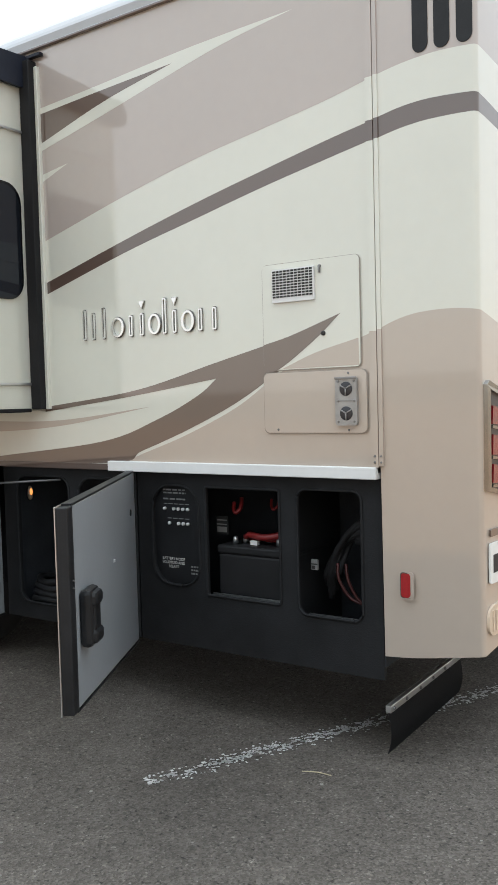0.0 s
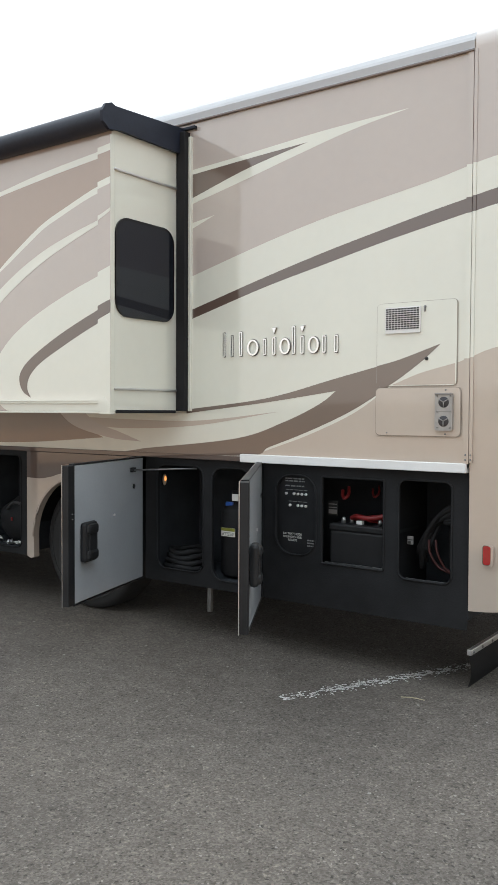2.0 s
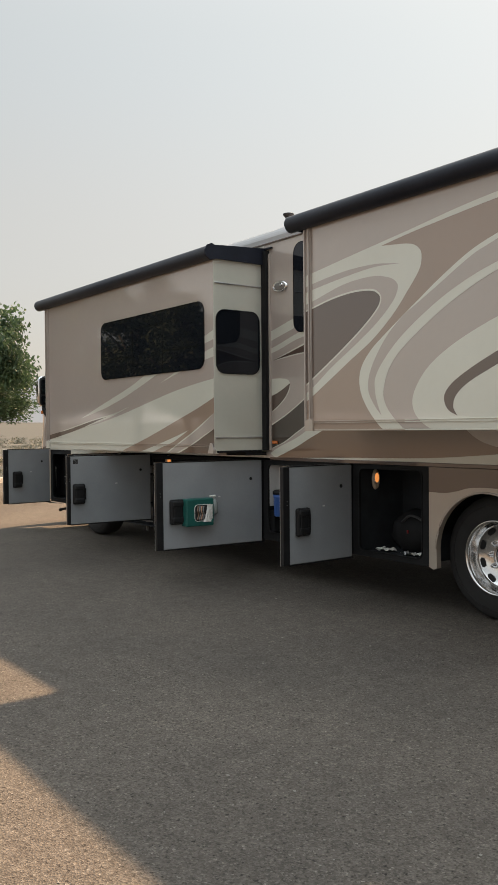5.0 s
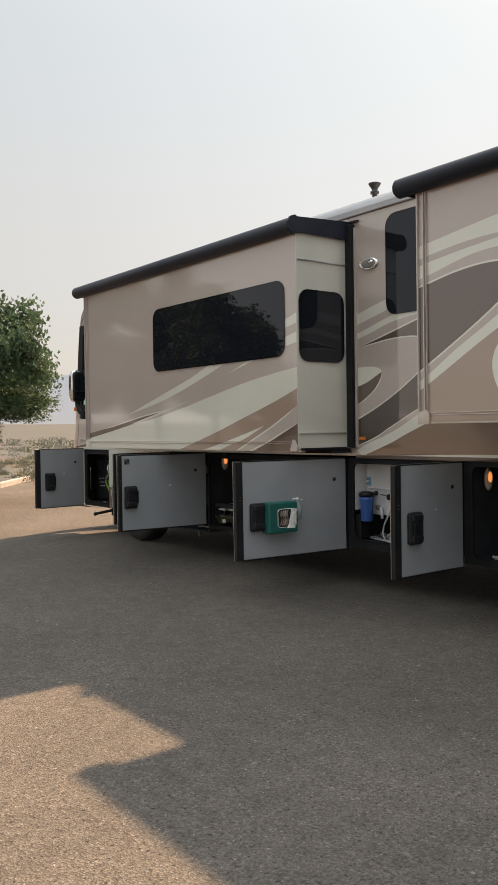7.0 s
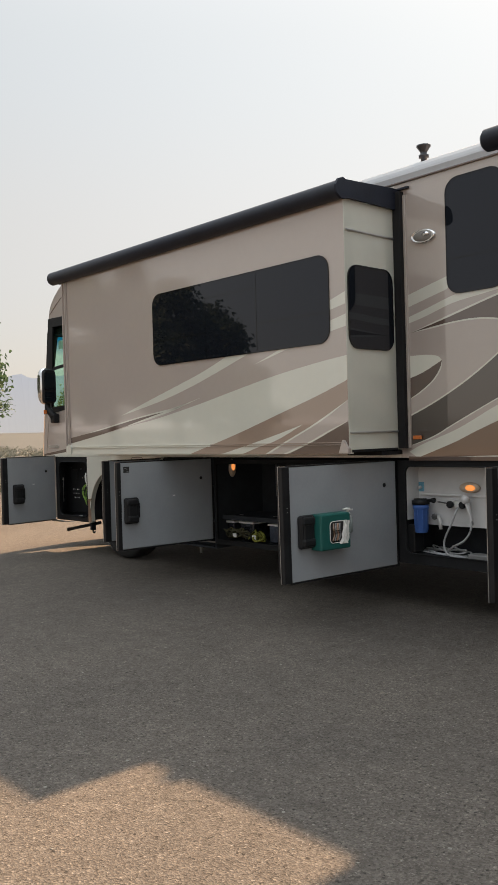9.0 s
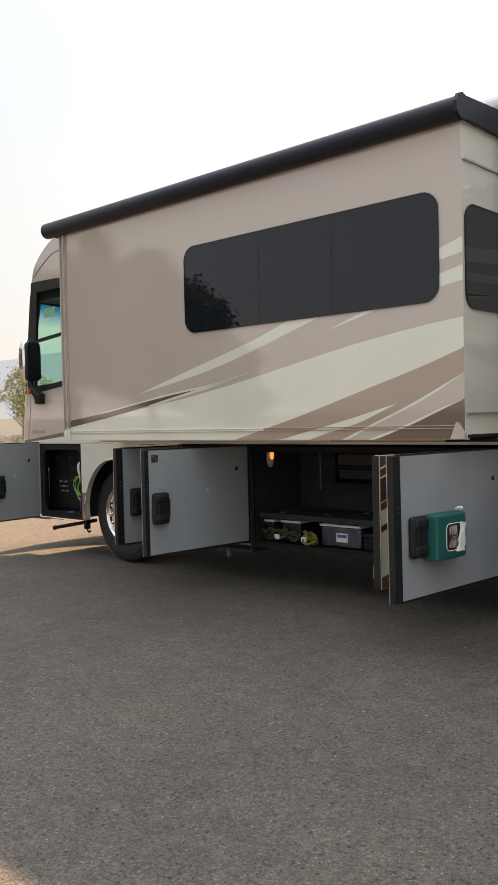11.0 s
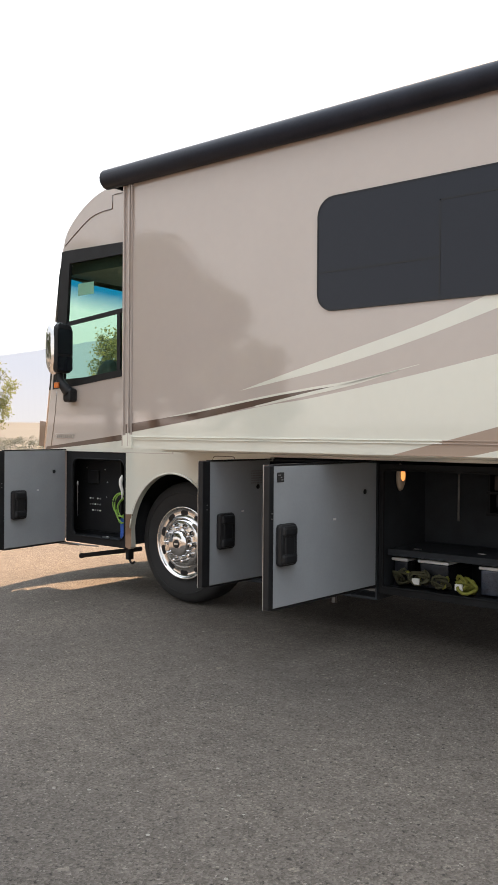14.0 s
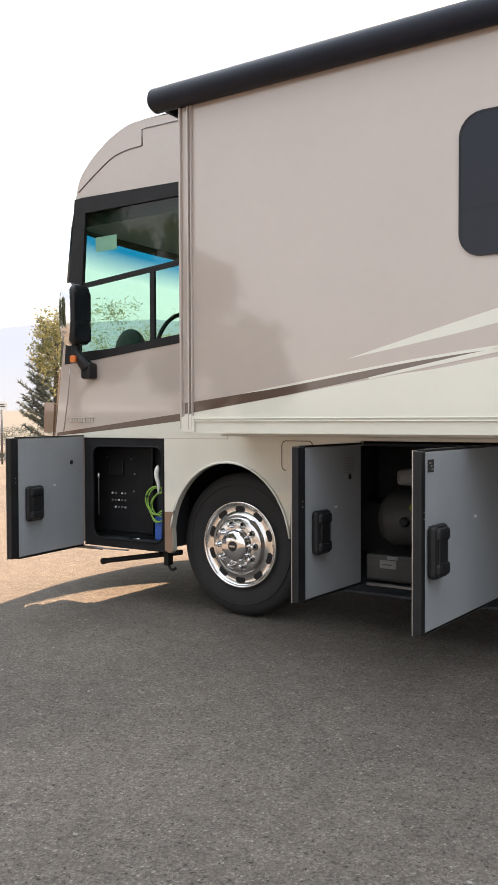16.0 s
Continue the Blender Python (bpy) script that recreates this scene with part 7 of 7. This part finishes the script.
for k, (cx, cz, ra, rb, tilt) in enumerate(((0.05, 0.03, 0.10, 0.10, 0.3), (0.05, 0.0, 0.085, 0.12, 0.1), (0.06, -0.02, 0.075, 0.11, -0.35), (0.045, 0.01, 0.06, 0.10, -0.8), (0.07, 0.0, 0.09, 0.08, 0.8))):
    bm = bm_new()
    ring = []
    for q in range(29):
        a = 2 * math.pi * q / 28
        u, v = ra * math.cos(a), rb * math.sin(a)
        ring.append((cx + u * math.cos(tilt) - v * math.sin(tilt), 0.008 * k + 0.006 * math.sin(2 * a), cz + u * math.sin(tilt) + v * math.cos(tilt)))
    add_tube(bm, ring, 0.0055, 7)
    part("loop", bm, LIME, cord)
bm = bm_new()
add_box(bm, -11.96, -11.86, SIDE + 0.09, SIDE + 0.2, 0.457, 0.64, 0.02)
thing("blue_jug", bm, BLUE_PLASTIC, "small blue jug on the bay floor", "jug")
bm = bm_new()
add_tube(bm, [(-12.45, SIDE + 0.05, 0.62), (-12.45, SIDE + 0.05, 0.89), (-12.45, SIDE + 0.05, 0.90), (-12.45, SIDE + 0.05, 0.93)], [0.004, 0.004, 0.009, 0.005], 6)
cpart("release_rod", bm, ALU, "slim bright release rod")
bm = bm_new()
add_tube(bm, spline([(-11.885, SIDE + 0.05, 1.0), (-11.895, SIDE + 0.045, 0.93), (-11.88, SIDE + 0.05, 0.86), (-11.885, SIDE + 0.05, 0.80)], 4), [0.006, 0.014, 0.018, 0.018, 0.017, 0.016, 0.015, 0.014, 0.012, 0.01, 0.008, 0.006, 0.004], 7)
thing("rag", bm, PAPER, "white rag hanging at the edge of the bay", "rag")
bm = bm_new()
add_tube(bm, [(-12.2, SIDE + 0.12, 0.452), (-12.1, SIDE + 0.1, 0.458)], 0.006, 6)
thing("small_key", bm, ALU, "small bright key lying on the bay floor", "key")
# small lamp added to stand in for a dim orange reflection in the utility bay
bay_lamp(-3.712, 3.27, 1.0, 85).scale = (0.45, 0.45, 0.45)

# ---- marks and litter on the asphalt ----
bm = bm_new()
rnd = random.Random(5)
a, b = Vector((-2.165, 2.435)), Vector((-1.20, 4.33))
along = (b - a).normalized()
across = Vector((-along.y, along.x))
for k in range(3200):
    s = rnd.random()
    w = rnd.gauss(0, 0.026)
    if noise.noise(Vector((s * 40, w * 60, 3))) < -0.05 + (0.1 if s < 0.1 else 0):
        continue
    c = a + along * (s * (b - a).length) + across * w
    r = rnd.uniform(0.003, 0.008)
    n = rnd.randint(4, 6)
    ph = rnd.random() * 6
    bm.faces.new([bm.verts.new((c.x + r * rnd.uniform(0.6, 1.2) * math.cos(ph + 2 * math.pi * j / n), c.y + r * rnd.uniform(0.6, 1.2) * math.sin(ph + 2 * math.pi * j / n), 0.004)) for j in range(n)])
thing("painted_line", bm, LINE_PAINT, "worn white parking line broken into flakes", "line", kind="stuff")
bm = bm_new()
add_tube(bm, spline([(-1.68, 2.83, 0.004), (-1.62, 2.85, 0.006), (-1.56, 2.855, 0.004)], 4), 0.0022, 5)
thing("dry_stalk", bm, material("straw", (0.45, 0.38, 0.25), 0.8, vary=0.2, scale=20), "dry straw stalk lying on the asphalt", "stalk")
bm = bm_new()
for k in range(500):
    x, y = rnd.uniform(-13, 2.5), rnd.uniform(-1.5, 2.9)
    r = rnd.choice((0.003, 0.004, 0.005, 0.008))
    got = bmesh.ops.create_icosphere(bm, subdivisions=1, radius=r)["verts"]
    for v in got:
        v.co = Vector((x + v.co.x * rnd.uniform(0.8, 1.4), y + v.co.y, max(0.0, v.co.z * 0.5) + 0.001))
thing("loose_gravel", bm, material("grit", (0.22, 0.205, 0.18), 0.9, vary=0.3, scale=5), "scattered grit on the asphalt", "gravel", kind="stuff")

# ---- surroundings ----
kerb_line = [(-13.2, -6.0), (-19.0, 1.2), (-21.5, 4.7), (-25.5, 7.6), (-31.0, 10.6)]
for p, q in zip(kerb_line, kerb_line[1:]):
    p, q = Vector(p), Vector(q)
    d = (q - p).normalized()
    n = Vector((-d.y, d.x))
    steps = max(1, int((q - p).length / 1.5))
    for k in range(steps):
        u, v = p + (q - p) * (k / steps), p + (q - p) * ((k + 0.985) / steps)
        bm = bm_new()
        add_plate(bm, [tuple(u), tuple(v), tuple(v + n * -0.0 + n * 0.16), tuple(u + n * 0.16)], depth=0.18, put=lambda a, b, w: (a, b, 0.13 - w))
        tagged(new("kerb", mesh_of("kerb", bm, CONCRETE)), "weathered pale concrete kerb stone", "kerb", "kerb stones", "structure")
bm = bm_new()
bed = [(-19.2, 1.1), (-13.4, -6.0), (-36, -8), (-40, 6), (-31.2, 10.5), (-25.7, 7.5), (-21.7, 4.6)]
add_plate(bm, bed, depth=0.3, put=lambda a, b, w: (a, b, 0.08 - w))
thing("planting_bed", bm, DIRT, "dry planting bed behind the kerb", "soil", kind="structure")


def leaf_cloud(bm, centre, radii, count, size, rnd, clumps=14, mi=0, droop=0.0):
    """Leaves in clumps through an uneven crown, with gaps between them."""
    c, r = Vector(centre), Vector(radii)
    seeds = []
    while len(seeds) < clumps:
        p = Vector((rnd.uniform(-1, 1), rnd.uniform(-1, 1), rnd.uniform(-1, 1)))
        if 0.35 < p.length < 0.95:
            seeds.append(p)
    for k in range(count):
        s = rnd.choice(seeds)
        p = s + Vector((max(-0.22, min(0.22, rnd.gauss(0, 0.12))), max(-0.22, min(0.22, rnd.gauss(0, 0.12))), max(-0.2, min(0.2, rnd.gauss(0, 0.10)))))
        p = c + Vector((p.x * r.x, p.y * r.y, p.z * r.z))
        d = Vector((rnd.gauss(0, 1), rnd.gauss(0, 1), rnd.gauss(0, 0.7) - droop)).normalized()
        side = d.cross(Vector((rnd.gauss(0, 1), rnd.gauss(0, 1), rnd.gauss(0, 1)))).normalized()
        n = d.cross(side) * 0.15
        L = size * rnd.uniform(0.6, 1.3)
        v = [bm.verts.new(p), bm.verts.new(p + d * L * 0.5 + side * L * 0.28 + n * L), bm.verts.new(p + d * L), bm.verts.new(p + d * L * 0.5 - side * L * 0.28 + n * L)]
        f = bm.faces.new(v)
        f.material_index = mi
    return seeds


def tree(x, y, height, spread, seed, leaves=5000, leaf=0.11, base=0.28, label="broad green leafy shade tree", mat=None, thick=1.0, full=0.0, clumps=70):
    rnd = random.Random(seed)
    t = empty("tree", label, "tree", (x, y, 0.0), "trees")
    crown_mid, crown_half = height * (1 + base) / 2, height * (1 - base) / 2
    bm = bm_new()
    add_tube(bm, spline([(0, 0, -0.1), (0.03, 0.02, height * base * 0.6), (-0.02, 0.05, height * base * 1.2), (0.05, 0.0, height * 0.75)], 5), [0.16 * thick * height / 5 * (1 - 0.055 * k) for k in range(16)], 9)
    part("trunk", bm, BARK, t)
    for k in range(9):
        a, lift = 2 * math.pi * k / 9 + rnd.uniform(-0.3, 0.3), rnd.uniform(0.3, 0.9)
        z0 = height * min(0.62, base * rnd.uniform(0.8, 1.6))
        bm = bm_new()
        add_tube(bm, spline([(0, 0.03, z0), (spread * 0.35 * math.cos(a), spread * 0.35 * math.sin(a), z0 + 0.25 * lift * height), (spread * 0.75 * math.cos(a), spread * 0.75 * math.sin(a), min(0.9 * height, z0 + 0.42 * lift * height))], 4), [q * thick for q in (0.05, 0.045, 0.04, 0.036, 0.03, 0.026, 0.02, 0.014, 0.01)], 6)
        part("limb", bm, BARK, t)
    bm = bm_new()
    leaf_cloud(bm, (0, 0, crown_mid), (spread, spread, crown_half), leaves, leaf, rnd, clumps, droop=0.5)
    if full:
        mid = full * height
        for v in bm.verts:
            k = (v.co.z - crown_mid) / crown_half
            v.co.z = mid + (k * (height - mid) if k > 0 else k * (mid - base * height))
    part("crown", bm, mat or LEAF, t)
    return t


tree(-18.56, 3.35, 4.55, 1.74, 1, 62000, 0.088, 0.31, full=0.52)
tree(-26.0, 11.4, 3.3, 0.72, 2, 3300, 0.075, 0.43, "slender young yellow-green tree by the kerb", leafy("young_leaf", (0.20, 0.215, 0.07), 0.45), 0.4)
tree(-31.2, 20.7, 5.6, 0.9, 3, 2500, 0.12, 0.35, "thin pale yellow-green tree", leafy("pale_leaf", (0.22, 0.21, 0.09), 0.4), 0.5)
# far leaves paled: the haze of distance is put into their colour
FAR_LEAF = leafy("haze_paled_leaf", (0.19, 0.21, 0.13), 0.45)
tree(-29.3, 22.0, 5.9, 1.8, 4, 6500, 0.085, 0.25, "airy green tree with leaves paled for haze", FAR_LEAF, 0.5)
tree(-27.0, 22.5, 5.2, 1.7, 5, 5500, 0.085, 0.25, "airy green tree with leaves paled for haze", FAR_LEAF, 0.5)
DEEP_LEAF = leafy("deep_green_leaf", (0.055, 0.075, 0.038), 0.3)
# the row along the kerb that the coach's side mirrors
for k, (x, y, h, s, base) in enumerate(((-14.3, -3.0, 2.9, 0.75, 0.45), (-16.3, -3.1, 4.4, 1.35, 0.36), (-19.0, -3.3, 5.6, 1.7, 0.34), (-24.6, -3.5, 6.4, 2.3, 0.30), (-30.0, -3.9, 6.8, 2.6, 0.30))):
    tree(x, y, h, s, 20 + k, int(7500 * s * s), 0.12, base, mat=DEEP_LEAF, clumps=36)


def pine(x, y, height, spread, seed):
    """Conifer: whorls of drooping boughs set with needle tufts."""
    rnd = random.Random(seed)
    t = empty("pine_tree", "dark open-branched pine tree", "tree", (x, y, -0.05), "trees")
    bm = bm_new()
    add_tube(bm, [(0, 0, -0.1), (0.02, 0, height * 0.5), (0, 0.02, height)], [0.12, 0.07, 0.015], 8)
    part("trunk", bm, BARK, t)
    bm = bm_new()
    for w in range(17):
        z = height * (0.10 + 0.86 * w / 17)
        for b in range(8):
            a, reach = rnd.uniform(0, 6.28), spread * (1 - 0.68 * w / 17) * rnd.uniform(0.55, 1.15)
            for q in range(10):
                s = 0.25 + 0.75 * (q + 1) / 10
                p = Vector((reach * s * math.cos(a), reach * s * math.sin(a), z + 0.42 * s * s * reach))
                for j in range(18):
                    d = Vector((rnd.gauss(0.5 * math.cos(a), 0.8), rnd.gauss(0.5 * math.sin(a), 0.8), rnd.gauss(0.8, 0.6))).normalized() * rnd.uniform(0.12, 0.26)
                    e = d.cross(Vector((rnd.gauss(0, 1), rnd.gauss(0, 1), rnd.gauss(0, 1)))).normalized() * 0.020
                    bm.faces.new([bm.verts.new(p + e), bm.verts.new(p - e), bm.verts.new(p + d)])
    part("needles", bm, PINE, t)


pine(-33.2, 22.5, 5.6, 1.6, 1)
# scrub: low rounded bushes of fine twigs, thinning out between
# far scrub takes a paler tone in place of haze
SCRUB_FAR = leafy("haze_paled_scrub", (0.125, 0.132, 0.105), 0.2)
for seed, (cx, cy, n, sx, sy, hh, tw) in enumerate(((-26.5, 8.6, 45, 2.6, 1.4, 0.40, 170), (-36, 13, 150, 9, 6, 0.42, 110), (-60, 32, 330, 32, 16, 0.6, 60), (-95, 45, 420, 44, 32, 0.85, 50), (-110, 10, 380, 40, 30, 0.9, 50), (-70, 75, 420, 40, 24, 0.85, 50))):
    rnd = random.Random(100 + seed)
    verts, faces = [], []
    for k in range(n):
        p = Vector((cx + rnd.gauss(0, sx * 0.5), cy + rnd.gauss(0, sy * 0.5), 0.04))
        h = hh * rnd.choice((0.35, 0.5, 0.7, 1.0)) * rnd.uniform(0.8, 1.2)
        wide = h * rnd.uniform(0.9, 1.6)
        for j in range(int(tw * 1.7)):
            a, r, up = rnd.uniform(0, 6.28), math.sqrt(rnd.random()), rnd.random()
            q = p + Vector((wide * r * math.cos(a), wide * r * math.sin(a), h * up * (1 - r * r) * 0.8))
            d = Vector((math.cos(a) * 0.5, math.sin(a) * 0.5, rnd.uniform(0.4, 1.0))) * 0.22 * h
            e = Vector((-math.sin(a), math.cos(a), rnd.uniform(-0.5, 0.5))) * 0.05 * h
            faces.append((len(verts), len(verts) + 1, len(verts) + 2))
            verts += [q + e, q - e, q + d]
    me = bpy.data.meshes.new("scrub")
    me.from_pydata(verts, [], faces)
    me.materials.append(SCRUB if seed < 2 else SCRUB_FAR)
    tagged(new("scrub", me), "dry grey-green desert scrub", "shrubs", "", "stuff")
# small sign on a post
sign = empty("road_sign", "small white sign on a thin post", "sign", (-27.9, 15.3, 0))
bm = bm_new()
add_tube(bm, [(0, 0, -0.05), (0, 0, 1.85)], 0.03, 8)
part("post", bm, STEEL, sign)
bm = bm_new()
add_plate(bm, rounded(-0.16, 0.16, 1.62, 1.84, 0.02), depth=0.01, put=lambda u, v, w: (0.04 + u * 0.7, -0.04 + w + u * 0.7, v))
part("sign_plate", bm, PAPER, sign)
bm = bm_new()
add_plate(bm, [(-0.11, 1.70), (0.11, 1.70), (0.11, 1.73), (-0.11, 1.73)], depth=0, put=lambda u, v, w: (0.04 + u * 0.7, -0.043 + u * 0.7, v))
add_plate(bm, [(-0.09, 1.76), (0.09, 1.76), (0.09, 1.785), (-0.09, 1.785)], depth=0, put=lambda u, v, w: (0.04 + u * 0.7, -0.043 + u * 0.7, v))
part("sign_bars", bm, INK, sign)
# pale mountain backdrop; haze painted as a glow, warmer and lighter at the foot
RIDGE = bpy.data.materials.new("painted_haze_ridge")
RIDGE.use_nodes = True
rn = RIDGE.node_tree
rb = rn.nodes["Principled BSDF"]
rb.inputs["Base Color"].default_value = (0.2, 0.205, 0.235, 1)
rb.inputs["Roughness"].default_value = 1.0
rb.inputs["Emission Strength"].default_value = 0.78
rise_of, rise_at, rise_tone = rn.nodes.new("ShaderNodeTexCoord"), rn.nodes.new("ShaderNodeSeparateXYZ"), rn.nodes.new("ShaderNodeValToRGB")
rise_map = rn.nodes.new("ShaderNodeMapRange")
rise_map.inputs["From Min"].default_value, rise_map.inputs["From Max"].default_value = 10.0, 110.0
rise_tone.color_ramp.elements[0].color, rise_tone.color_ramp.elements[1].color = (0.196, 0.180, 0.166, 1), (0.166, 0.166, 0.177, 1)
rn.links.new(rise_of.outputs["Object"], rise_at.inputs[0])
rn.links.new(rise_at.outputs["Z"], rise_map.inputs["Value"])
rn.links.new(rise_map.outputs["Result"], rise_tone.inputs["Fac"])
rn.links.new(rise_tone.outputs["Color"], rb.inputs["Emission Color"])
bm = bm_new()
rows = []
SKYLINE = [(95, 4.5), (118, 6.2), (130, 6.9), (137.5, 6.5), (140.5, 6.05), (143, 5.5), (146, 5.0), (149.8, 4.45), (152.4, 4.22), (153.0, 4.5), (153.7, 4.42), (154.1, 4.12), (156, 3.85), (162, 2.9), (175, 1.6), (231, 1.0)]
for k in range(341):
    deg = 95 + k * 0.4
    a = radians(deg)
    for (d0, e0), (d1, e1) in zip(SKYLINE, SKYLINE[1:]):
        if d0 <= deg <= d1:
            el = e0 + (e1 - e0) * (deg - d0) / (d1 - d0)
    el += 0.10 * noise.noise(Vector((deg * 0.55, 7, 0))) + 0.05 * noise.noise(Vector((deg * 1.9, 3, 0)))
    R0 = 1400
    rows.append((bm.verts.new((R0 * math.cos(a), R0 * math.sin(a), -5)), bm.verts.new((R0 * math.cos(a) * 1.02, R0 * math.sin(a) * 1.02, R0 * math.tan(radians(max(0.6, el)))))))
for p, q in zip(rows, rows[1:]):
    bm.faces.new((p[0], q[0], q[1], p[1]))
thing("mountain_backdrop", bm, RIDGE, "pale mountain ridge with glowing haze painted in", "mountain", kind="structure")
